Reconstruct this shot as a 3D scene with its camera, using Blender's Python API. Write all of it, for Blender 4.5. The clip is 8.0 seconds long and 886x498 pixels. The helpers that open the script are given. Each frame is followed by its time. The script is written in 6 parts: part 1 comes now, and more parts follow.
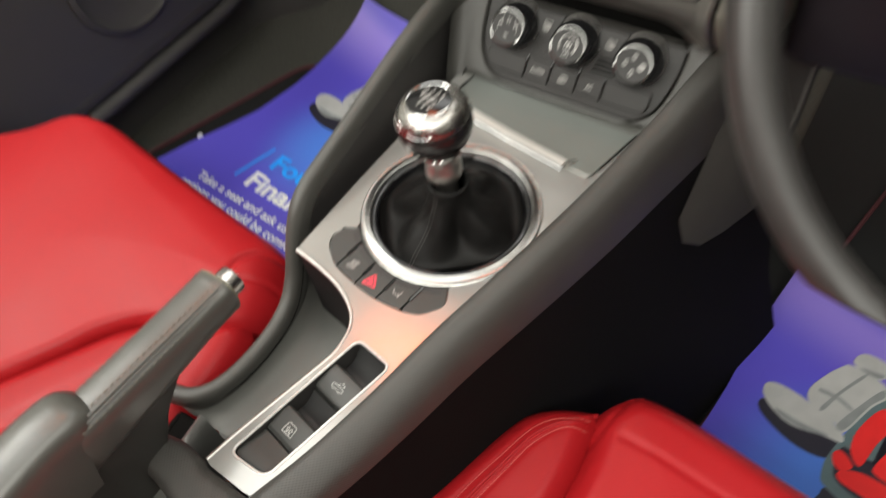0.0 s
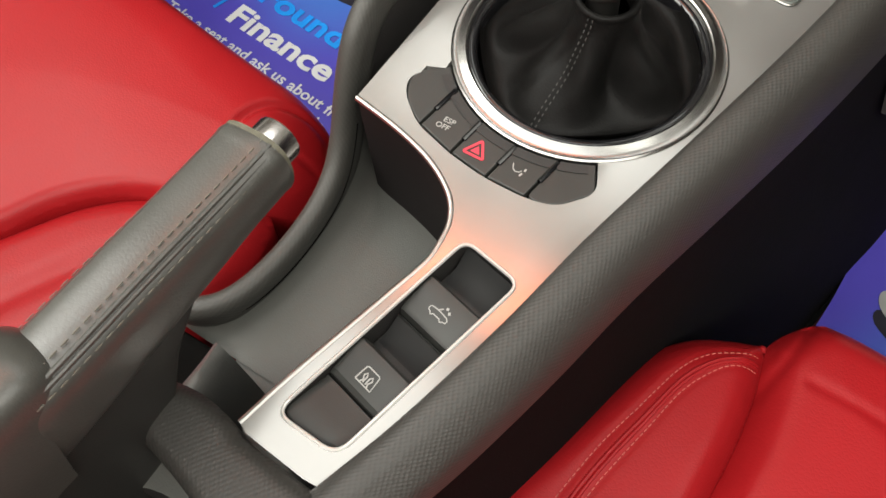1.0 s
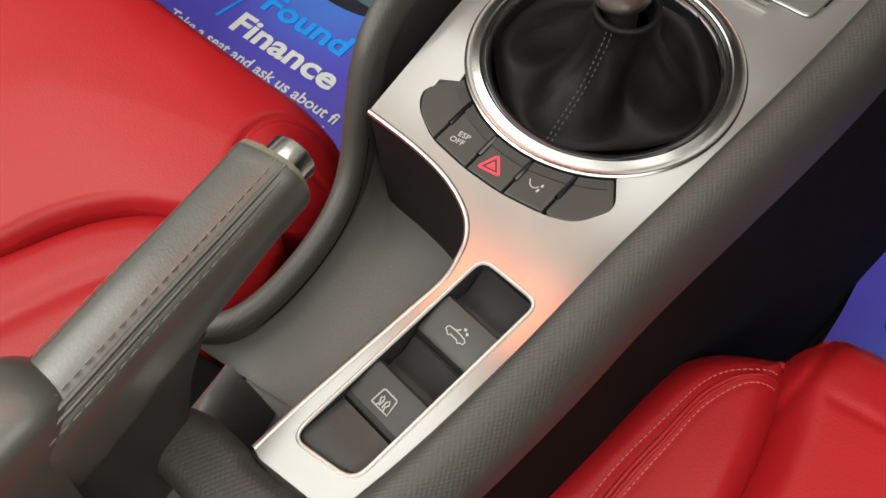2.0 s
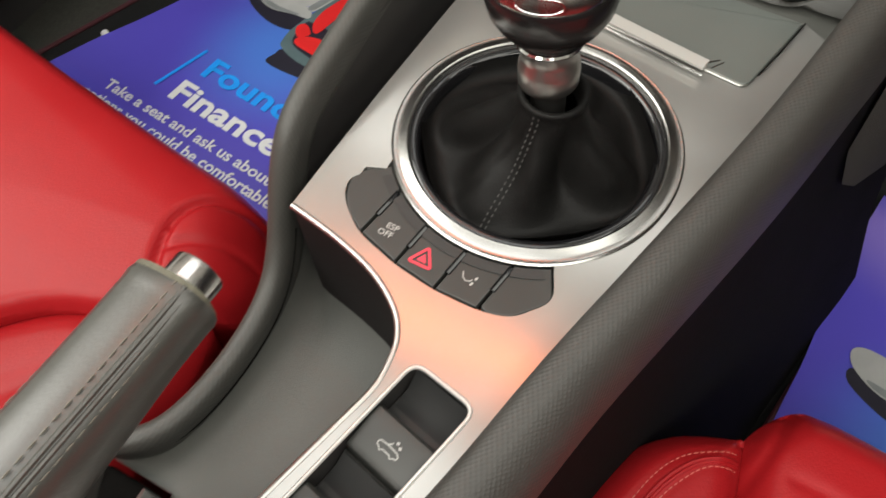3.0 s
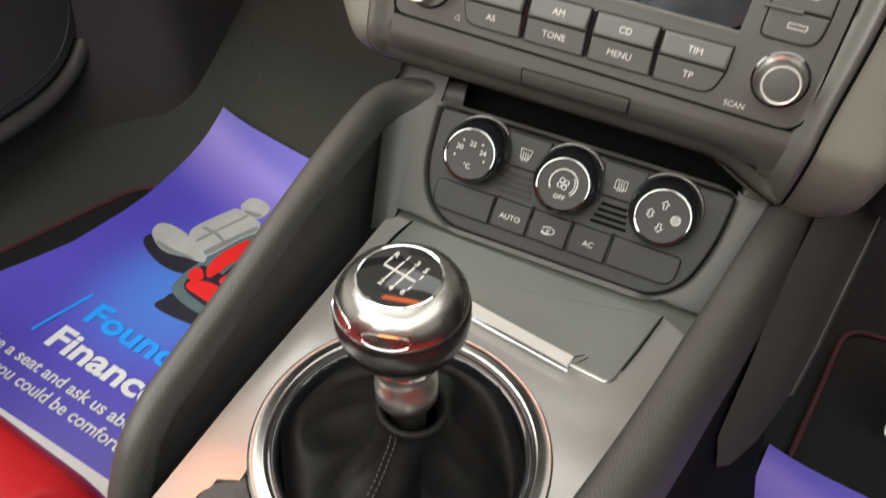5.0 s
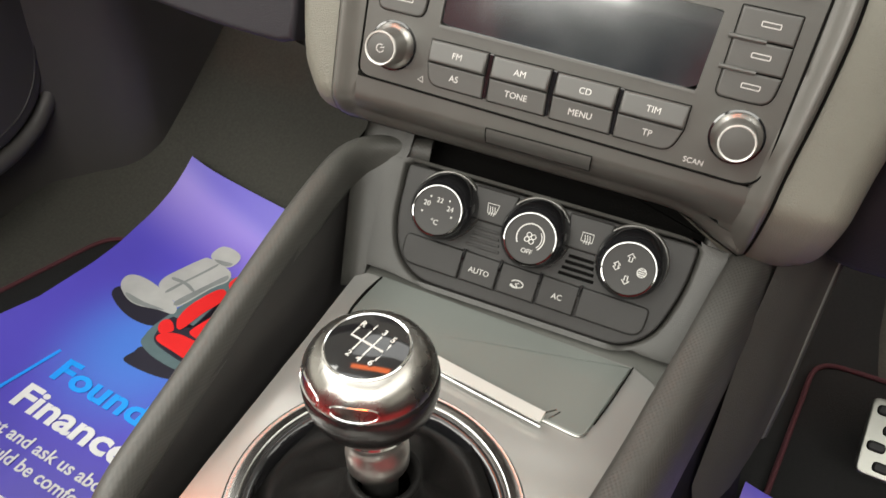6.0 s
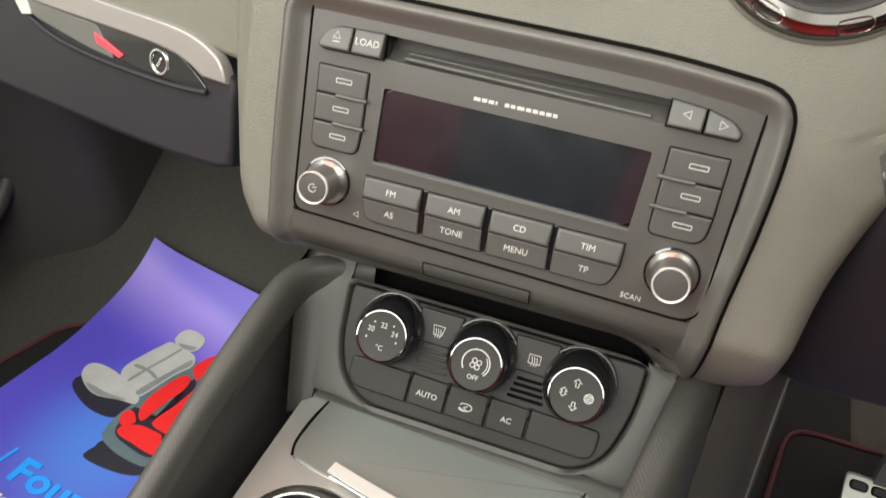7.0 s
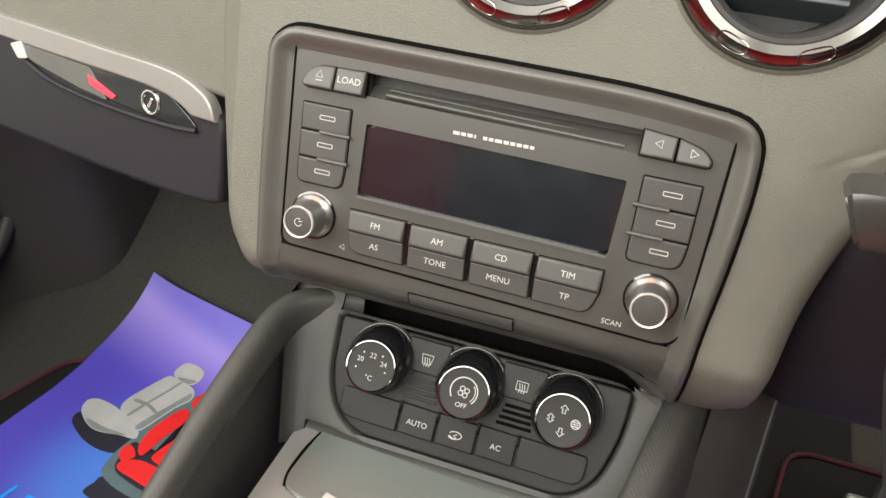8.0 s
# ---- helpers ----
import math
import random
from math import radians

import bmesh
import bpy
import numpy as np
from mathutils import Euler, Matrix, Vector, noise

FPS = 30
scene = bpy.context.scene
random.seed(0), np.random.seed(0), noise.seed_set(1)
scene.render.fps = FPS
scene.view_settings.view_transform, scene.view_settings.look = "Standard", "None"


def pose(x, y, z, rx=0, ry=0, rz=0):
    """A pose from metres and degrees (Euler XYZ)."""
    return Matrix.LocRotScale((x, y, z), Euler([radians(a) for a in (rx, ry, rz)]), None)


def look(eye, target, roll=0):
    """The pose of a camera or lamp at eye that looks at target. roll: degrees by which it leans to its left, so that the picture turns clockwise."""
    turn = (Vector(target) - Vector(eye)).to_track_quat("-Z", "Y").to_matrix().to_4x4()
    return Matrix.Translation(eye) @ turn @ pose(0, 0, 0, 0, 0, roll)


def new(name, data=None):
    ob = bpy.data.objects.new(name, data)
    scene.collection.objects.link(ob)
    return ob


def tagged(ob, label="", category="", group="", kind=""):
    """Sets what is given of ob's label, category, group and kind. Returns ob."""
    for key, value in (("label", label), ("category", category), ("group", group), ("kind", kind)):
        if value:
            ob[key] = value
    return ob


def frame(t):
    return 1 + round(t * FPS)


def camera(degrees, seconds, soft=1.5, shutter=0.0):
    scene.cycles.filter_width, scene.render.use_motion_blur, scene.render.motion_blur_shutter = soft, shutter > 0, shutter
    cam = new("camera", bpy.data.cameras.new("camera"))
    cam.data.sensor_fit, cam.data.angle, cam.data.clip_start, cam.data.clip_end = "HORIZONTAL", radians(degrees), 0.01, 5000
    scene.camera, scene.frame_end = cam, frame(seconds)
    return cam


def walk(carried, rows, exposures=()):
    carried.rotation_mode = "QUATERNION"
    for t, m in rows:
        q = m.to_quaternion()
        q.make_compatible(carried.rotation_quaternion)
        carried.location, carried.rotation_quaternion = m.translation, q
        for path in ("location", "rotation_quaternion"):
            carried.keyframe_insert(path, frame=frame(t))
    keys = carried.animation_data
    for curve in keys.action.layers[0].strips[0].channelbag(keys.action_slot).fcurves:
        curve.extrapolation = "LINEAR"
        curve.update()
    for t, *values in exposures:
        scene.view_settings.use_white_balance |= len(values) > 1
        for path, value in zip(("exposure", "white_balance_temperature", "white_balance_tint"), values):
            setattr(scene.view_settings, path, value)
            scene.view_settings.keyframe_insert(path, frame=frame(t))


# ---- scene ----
# The cabin is laid out in the console's own frame (x right, y ahead, z off the trim plate),
# which rises 5 degrees towards the dashboard and stands 0.31 m over the floor.
FRAME = pose(0, 0, 0.31, 5.0)
cam = camera(59.84, 8.0, shutter=0.5)
ROWS = [
    (0, (0.2024, -0.2840, 0.4178), (0.0457, -0.0992, 0.0995), -9.97),
    (0.5, (0.0882, -0.2537, 0.3016), (-0.0324, -0.0993, -0.0472), -6.47),
    (1, (0.0672, -0.2538, 0.2812), (-0.0409, -0.1049, -0.0740), -4.29),
    (1.2, (0.0641, -0.2585, 0.2763), (-0.0415, -0.1076, -0.0787), -3.35),
    (2.3, (0.0553, -0.2441, 0.2785), (-0.0533, -0.0933, -0.0757), -4.59),
    (2.5, (0.0548, -0.2386, 0.2781), (-0.0538, -0.0822, -0.0737), -4.13),
    (3, (0.0545, -0.2165, 0.2723), (-0.0484, -0.0424, -0.0728), -2.52),
    (3.5, (0.0494, -0.2085, 0.2478), (-0.0417, -0.0186, -0.0923), 1.22),
    (4, (0.0454, -0.1923, 0.2560), (-0.0462, 0.0177, -0.0719), 2.92),
    (4.5, (0.0485, -0.1781, 0.2710), (-0.0508, 0.0651, -0.0306), 4.08),
    (5, (0.0563, -0.1713, 0.2910), (-0.0460, 0.0958, 0.0114), 4.91),
    (6.3, (0.0556, -0.1561, 0.3081), (-0.0384, 0.1287, 0.0435), 4.82),
    (6.5, (0.0604, -0.1422, 0.3179), (-0.0358, 0.1437, 0.0552), 4.09),
    (7, (0.0611, -0.1250, 0.3327), (-0.0321, 0.1719, 0.0814), 3.96),
    (7.5, (0.0652, -0.1248, 0.3377), (-0.0300, 0.1780, 0.0942), 3.80),
    (8, (0.0711, -0.1267, 0.3384), (-0.0274, 0.1778, 0.0984), 2.49),
]
walk(cam, [(t, FRAME @ look(e, g, r)) for t, e, g, r in ROWS],
     [(0, 0.14), (0.5, 0.06), (1.2, 0.02), (2.5, -0.06), (3.0, -0.05), (4.5, 0.02), (5, 0.2), (6.3, 0.36), (8, 0.34)])

# ---- world and light ----
world = bpy.data.worlds.new("showroom_air")
scene.world = world
world.use_nodes = True
world.node_tree.nodes["Background"].inputs[0].default_value = (0.95, 0.97, 1.0, 1)
world.node_tree.nodes["Background"].inputs[1].default_value = 0.25
scene.view_settings.exposure = 0.0


def area_lamp(name, eye, target, sx, sy, watts, colour):
    lamp = bpy.data.lights.new(name, "AREA")
    lamp.shape, lamp.size, lamp.size_y, lamp.energy, lamp.color = "RECTANGLE", sx, sy, watts, colour
    ob = new(name, lamp)
    ob.matrix_world = FRAME @ look(eye, target)
    return ob


area_lamp("ceiling_lamp", (1.75, -0.3, 2.5), (1.75, -0.3, 0), 1.9, 3.0, 48, (1.0, 0.985, 0.91))
area_lamp("ceiling_lamp", (-2.3, -0.5, 2.5), (-2.3, -0.5, 0), 1.2, 2.4, 78, (1.0, 0.985, 0.92))
area_lamp("ceiling_lamp", (-0.2, -2.4, 2.5), (-0.2, -2.2, 0), 4.4, 2.0, 150, (1.0, 0.985, 0.91))
area_lamp("ceiling_lamp", (-0.35, 1.92, 2.5), (-0.35, 1.92, 0), 2.3, 1.0, 15.5, (0.97, 0.98, 0.96))
area_lamp("ceiling_lamp", (-0.7, -0.1, 2.5), (-0.7, -0.1, 0), 2.2, 1.1, 18, (0.97, 0.98, 0.96))
# unseen fill light from behind, added to reach dash and footwells
area_lamp("rear_fill", (-1.9, -3.6, 1.7), (-0.3, 0.2, 0.1), 3.2, 1.4, 155, (1.0, 0.985, 0.905))
area_lamp("warm_lamp", (-0.73, 0.84, 2.48), (-0.73, 0.84, 0), 1.1, 0.20, 6.4, (1.0, 0.17, 0.02))


# ---- materials ----
def material(name, colour, rough=0.5, metal=0.0, vary=0.12, scale=60.0, grain=0.0, grain_scale=900.0, cells=0.0,
             cell_scale=500.0, spec=0.5, coat=0.0, wear=0.0):
    m = bpy.data.materials.new(name)
    m.use_nodes = True
    nt = m.node_tree
    n, k = nt.nodes, nt.links
    b = n["Principled BSDF"]
    b.inputs["Roughness"].default_value = rough
    b.inputs["Metallic"].default_value = metal
    b.inputs["Specular IOR Level"].default_value = spec
    b.inputs["Coat Weight"].default_value = coat
    b.inputs["Coat Roughness"].default_value = 0.05
    co = n.new("ShaderNodeTexCoord")
    big = n.new("ShaderNodeTexNoise")
    big.inputs["Scale"].default_value, big.inputs["Detail"].default_value = scale, 6.0
    k.new(co.outputs["Object"], big.inputs["Vector"])
    ramp = n.new("ShaderNodeMix")
    ramp.data_type = "RGBA"
    ramp.inputs[6].default_value = (*[c * (1 - vary) for c in colour], 1)
    ramp.inputs[7].default_value = (*[min(1, c * (1 + vary)) for c in colour], 1)
    k.new(big.outputs["Fac"], ramp.inputs[0])
    k.new(ramp.outputs[2], b.inputs["Base Color"])
    rr = n.new("ShaderNodeMapRange")
    rr.inputs["To Min"].default_value, rr.inputs["To Max"].default_value = max(0.02, rough - 0.06 - wear), min(1, rough + 0.06 + wear)
    k.new(big.outputs["Fac"], rr.inputs["Value"])
    k.new(rr.outputs["Result"], b.inputs["Roughness"])
    last = None
    if grain:
        fine = n.new("ShaderNodeTexNoise")
        fine.inputs["Scale"].default_value, fine.inputs["Detail"].default_value = grain_scale, 3.0
        k.new(co.outputs["Object"], fine.inputs["Vector"])
        bump = n.new("ShaderNodeBump")
        bump.inputs["Strength"].default_value, bump.inputs["Distance"].default_value = grain, 0.0006
        k.new(fine.outputs["Fac"], bump.inputs["Height"])
        last = bump
    if cells:
        vor = n.new("ShaderNodeTexVoronoi")
        vor.feature = "DISTANCE_TO_EDGE"
        vor.inputs["Scale"].default_value = cell_scale
        k.new(co.outputs["Object"], vor.inputs["Vector"])
        mr = n.new("ShaderNodeMapRange")
        mr.inputs["From Max"].default_value = 0.25
        k.new(vor.outputs["Distance"], mr.inputs["Value"])
        bump = n.new("ShaderNodeBump")
        bump.inputs["Strength"].default_value, bump.inputs["Distance"].default_value = cells, 0.0004
        k.new(mr.outputs["Result"], bump.inputs["Height"])
        if last:
            k.new(last.outputs["Normal"], bump.inputs["Normal"])
        last = bump
    if last:
        k.new(last.outputs["Normal"], b.inputs["Normal"])
    return m


def knurled(name, colour, rough, pitch, depth):
    """Soft plastic with a pressed pattern of small staggered studs."""
    m = material(name, colour, rough, 0, 0.12, 40)
    nt = m.node_tree
    n, k = nt.nodes, nt.links
    co = n.new("ShaderNodeUVMap")
    co.uv_map = "map"
    sep = n.new("ShaderNodeSeparateXYZ")
    k.new(co.outputs["UV"], sep.inputs["Vector"])

    def wave(sign):
        """Slanting ridges, one way or the other."""
        mix = n.new("ShaderNodeMath")
        mix.operation = "MULTIPLY_ADD"
        mix.inputs[1].default_value = sign * 0.75
        k.new(sep.outputs["Y"], mix.inputs[0])
        k.new(sep.outputs["X"], mix.inputs[2])
        f_ = n.new("ShaderNodeMath")
        f_.operation = "MULTIPLY"
        f_.inputs[1].default_value = 2 * math.pi / pitch
        k.new(mix.outputs[0], f_.inputs[0])
        s = n.new("ShaderNodeMath")
        s.operation = "COSINE"
        k.new(f_.outputs[0], s.inputs[0])
        return s.outputs[0]

    p = n.new("ShaderNodeMath")
    p.operation = "ADD"
    k.new(wave(1), p.inputs[0])
    k.new(wave(-1), p.inputs[1])
    bump = n.new("ShaderNodeBump")
    bump.inputs["Strength"].default_value, bump.inputs["Distance"].default_value = depth, 0.0003
    k.new(p.outputs[0], bump.inputs["Height"])
    k.new(bump.outputs["Normal"], n["Principled BSDF"].inputs["Normal"])
    return m


SOFT = material("soft_dash_plastic", (0.132, 0.129, 0.106), 0.55, vary=0.08, grain=0.35, grain_scale=1400, cells=0.25, cell_scale=900)
HARD = material("console_plastic", (0.098, 0.099, 0.090), 0.48, vary=0.1, grain=0.3, grain_scale=1500)
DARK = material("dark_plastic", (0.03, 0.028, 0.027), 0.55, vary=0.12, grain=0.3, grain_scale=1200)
PANEL = material("radio_fascia_plastic", (0.054, 0.0525, 0.047), 0.36, vary=0.06, grain=0.15, grain_scale=1800)
SWITCHKEY = material("switch_plastic", (0.036, 0.0365, 0.034), 0.42, vary=0.06, grain=0.12, grain_scale=1800)
KEY = material("key_plastic", (0.052, 0.051, 0.047), 0.42, vary=0.06, grain=0.12, grain_scale=1800)
KNURL = knurled("studded_rail_plastic", (0.044, 0.042, 0.038), 0.5, 0.0021, 0.15)
FAINT = knurled("worn_rail_plastic", (0.05, 0.049, 0.044), 0.48, 0.0025, 0.09)
# near black: dark joints, and the shade painted into flank and hollows
JOINTSHADE = material("joint_and_shade_black", (0.0045, 0.0043, 0.0040), 0.9, vary=0.15, grain=0.4, grain_scale=900, spec=0.05)
RIM = material("pale_cut_edge", (0.62, 0.61, 0.585), 0.34, 0.55, 0.03, 40)
BAR = material("pale_satin_bar", (0.55, 0.54, 0.51), 0.3, 0.25, 0.03, 40)
KNOBSKIN = material("smooth_knob_leather", (0.010, 0.009, 0.009), 0.24, vary=0.15, scale=90, grain=0.06, grain_scale=800)
VENTRING = material("smoky_chrome", (0.26, 0.25, 0.235), 0.2, 1.0, 0.04, 40)
TABGREY = material("pale_grey_plastic", (0.085, 0.085, 0.08), 0.45, vary=0.08, grain=0.2)
DIM = material("dim_marking", (0.4, 0.4, 0.38), 0.5, vary=0.05)
DOORSKIN = material("door_panel_plastic", (0.05, 0.047, 0.045), 0.55, vary=0.1, grain=0.3, grain_scale=1000)
DIALBLACK = material("dial_black", (0.010, 0.010, 0.011), 0.12, coat=0.6, vary=0.1)
MATPILE = material("mat_pile", (0.014, 0.014, 0.014), 0.95, vary=0.35, scale=300, grain=1.0, grain_scale=900, spec=0.2)
# fascia plastic again, darkened for the shade under the overhanging stack
CLIMATE = material("shaded_climate_plastic", (0.02, 0.019, 0.018), 0.5, vary=0.06, grain=0.12, grain_scale=1800, spec=0.3)
CHROMERIM = material("dark_chrome", (0.24, 0.24, 0.235), 0.05, 1.0, 0.03, 40)
DARKTHREAD = material("black_thread", (0.065, 0.063, 0.060), 0.7, vary=0.2, scale=900)
# colour taken near black to hold the shade of the seat gap
SHADEDTRIM = material("shaded_side_trim", (0.006, 0.0056, 0.0056), 0.85, vary=0.2, grain=0.4, grain_scale=900, spec=0.08)
COWL = material("cowl_plastic", (0.041, 0.040, 0.036), 0.5, vary=0.1, grain=0.3, grain_scale=1500)
SLAT = material("vent_slat_plastic", (0.055, 0.068, 0.072), 0.35, vary=0.1)
ALU = material("satin_aluminium", (0.405, 0.40, 0.38), 0.17, 0.55, 0.04, 30)
RING = material("polished_aluminium", (0.46, 0.455, 0.44), 0.25, 1.0, 0.03, 40)
KNOBBAND = material("satin_knob_metal", (0.37, 0.358, 0.335), 0.27, 1.0, 0.06, 60)
CHROME = material("chrome", (0.8, 0.8, 0.79), 0.11, 1.0, 0.02, 40)
SATIN = material("satin_silver", (0.52, 0.505, 0.48), 0.34, 1.0, 0.04, 50)
SILVER = material("silver_paint", (0.29, 0.275, 0.26), 0.35, 0.4, 0.04, 40)
LID = material("grey_lid_lacquer", (0.165, 0.178, 0.165), 0.36, 0.3, 0.05, 30, grain=0.05)
GLOSS = material("gloss_black", (0.008, 0.008, 0.009), 0.06, vary=0.1, coat=0.5)
GLASS = material("dark_display_glass", (0.008, 0.011, 0.014), 0.16, vary=0.05, coat=0.8, spec=0.9)
LEATHER = material("black_leather", (0.0075, 0.0072, 0.0069), 0.48, spec=0.13, vary=0.2, scale=90, grain=0.12, grain_scale=700, cells=0.14, cell_scale=600, wear=0.05)
GRIP = material("grip_leather", (0.062, 0.062, 0.055), 0.33, spec=1.0, vary=0.10, scale=70, grain=0.06, grain_scale=900, cells=0.05, cell_scale=700)
RED = material("red_leather", (0.31, 0.0095, 0.0125), 0.36, spec=0.24, vary=0.07, scale=20, grain=0.08, grain_scale=500, cells=0.10, cell_scale=500, wear=0.05)
RED_THREAD = material("red_thread", (0.55, 0.16, 0.13), 0.7, vary=0.15, scale=900)
THREAD = material("grey_thread", (0.15, 0.138, 0.115), 0.7, vary=0.2, scale=900)
CARPET = material("black_carpet", (0.05, 0.049, 0.042), 0.95, vary=0.35, scale=300, grain=1.0, grain_scale=900, spec=0.2)
PIPING = material("dark_red_piping", (0.055, 0.008, 0.013), 0.8, vary=0.25, scale=400, grain=0.8, grain_scale=700)
PAPER = material("blue_printed_paper", (0.095, 0.072, 0.53), 0.42, vary=0.12, scale=4)


def print_and_sheen(m):
    """Violet-blue print, bright blue round the seat; a lilac sheen painted towards its front."""
    nt = m.node_tree
    n, k = nt.nodes, nt.links
    b = n["Principled BSDF"]
    ground = b.inputs["Base Color"].links[0].from_socket
    co = n.new("ShaderNodeUVMap")
    co.uv_map = "map"
    sep = n.new("ShaderNodeSeparateXYZ")
    k.new(co.outputs["UV"], sep.inputs["Vector"])
    front = n.new("ShaderNodeMapRange")
    front.interpolation_type = "SMOOTHSTEP"
    front.inputs["From Min"].default_value, front.inputs["From Max"].default_value = 0.090, 0.010
    k.new(sep.outputs["Y"], front.inputs["Value"])
    away = n.new("ShaderNodeVectorMath")
    away.operation = "DISTANCE"
    away.inputs[1].default_value = (0.145, 0.185, 0)
    k.new(co.outputs["UV"], away.inputs[0])
    glow = n.new("ShaderNodeMapRange")
    glow.interpolation_type = "SMOOTHSTEP"
    glow.inputs["From Min"].default_value, glow.inputs["From Max"].default_value = 0.13, 0.02
    k.new(away.outputs["Value"], glow.inputs["Value"])
    tip = n.new("ShaderNodeMapRange")
    tip.interpolation_type = "SMOOTHSTEP"
    tip.inputs["From Min"].default_value, tip.inputs["From Max"].default_value = 0.012, -0.014
    k.new(sep.outputs["Y"], tip.inputs["Value"])
    last = ground
    # printed blue first, then the painted sheen: lilac band and bluer tip
    for fac, colour in ((glow, (0.07, 0.19, 0.66, 1)), (front, (0.25, 0.18, 0.64, 1)), (tip, (0.13, 0.10, 0.55, 1))):
        mix = n.new("ShaderNodeMix")
        mix.data_type = "RGBA"
        k.new(fac.outputs["Result"], mix.inputs[0])
        k.new(last, mix.inputs[6])
        mix.inputs[7].default_value = colour
        last = mix.outputs[2]
    k.new(last, b.inputs["Base Color"])


print_and_sheen(PAPER)
CYAN = material("cyan_print", (0.01, 0.33, 0.95), 0.45, vary=0.04)
WHITE = material("white_print", (0.8, 0.8, 0.8), 0.5, vary=0.03)
MARK = material("pale_marking", (0.44, 0.43, 0.41), 0.5, vary=0.04)
GREYPRINT = material("grey_print", (0.42, 0.42, 0.41), 0.45, vary=0.25, scale=35)
GREYSHADE = material("dark_grey_print", (0.22, 0.235, 0.235), 0.45, vary=0.3, scale=60)
TEAL = material("grey_green_print", (0.10, 0.15, 0.16), 0.45, vary=0.2, scale=60)
REDPRINT = material("red_print", (0.75, 0.02, 0.02), 0.45, vary=0.12, scale=60)
BLACKPRINT = material("dark_print", (0.02, 0.018, 0.03), 0.45, vary=0.2)
REDMARK = material("red_marking", (0.72, 0.05, 0.08), 0.4, vary=0.06)
STEEL = material("brushed_pedal_steel", (0.27, 0.27, 0.25), 0.4, 1.0, 0.06, 60)
RUBBER = material("black_rubber", (0.015, 0.015, 0.015), 0.7, vary=0.2)
CONCRETE = material("showroom_floor_tile", (0.3, 0.3, 0.29), 0.35, vary=0.12, scale=3, grain=0.1, grain_scale=60)
PLASTER = material("painted_plaster", (0.75, 0.74, 0.71), 0.8, vary=0.05, scale=2, grain=0.2, grain_scale=80)


# ---- mesh helpers ----
def thing(name, label, category, m=None, group="", kind=""):
    ob = new(name)
    ob.empty_display_size = 0.02
    ob.matrix_world = FRAME @ (m or Matrix())
    return tagged(ob, label, category, group, kind)


def mesh_of(bm, name, mat, smooth=True, angle=40):
    me = bpy.data.meshes.new(name)
    bmesh.ops.recalc_face_normals(bm, faces=bm.faces)
    for e in bm.edges:
        e.smooth = not (len(e.link_faces) == 2 and e.calc_face_angle(0) > radians(angle))
    for fc in bm.faces:
        fc.smooth = smooth
    bm.to_mesh(me)
    bm.free()
    me.materials.append(mat)
    return me


def part(name, bm, mat, parent, label="", m=None, angle=40):
    ob = new(name, mesh_of(bm, name, mat, angle=angle))
    ob.parent = parent
    if m:
        ob.matrix_local = m
    return tagged(ob, label)


def spline(pts, per=6, closed=False):
    """Points along a Catmull-Rom curve through pts."""
    p = [Vector(q) for q in pts]
    n = len(p)
    out = []
    for i in range(n if closed else n - 1):
        a, b, c, d = (p[(i + j) % n] if closed else p[min(max(i + j, 0), n - 1)] for j in (-1, 0, 1, 2))
        for s in range(per):
            t = s / per
            out.append(0.5 * (2 * b + (c - a) * t + (2 * a - 5 * b + 4 * c - d) * t * t + (3 * b - a - 3 * c + d) * t ** 3))
    if not closed:
        out.append(p[-1])
    return out


def rounded(pts, r, seg=5):
    """A closed outline with its corners rounded; r: one radius or one for each corner."""
    n, out = len(pts), []
    rs = r if isinstance(r, (list, tuple)) else [r] * n
    for i in range(n):
        a, b, c = Vector(pts[i - 1]), Vector(pts[i]), Vector(pts[(i + 1) % n])
        ab, cb = (a - b), (c - b)
        k = min(rs[i], 0.49 * ab.length, 0.49 * cb.length)
        if k < 1e-6:
            out.append(b)
            continue
        p, q = b + ab.normalized() * k, b + cb.normalized() * k
        for s in range(seg + 1):
            t = s / seg
            out.append((1 - t) ** 2 * p + 2 * t * (1 - t) * b + t * t * q)
    return out


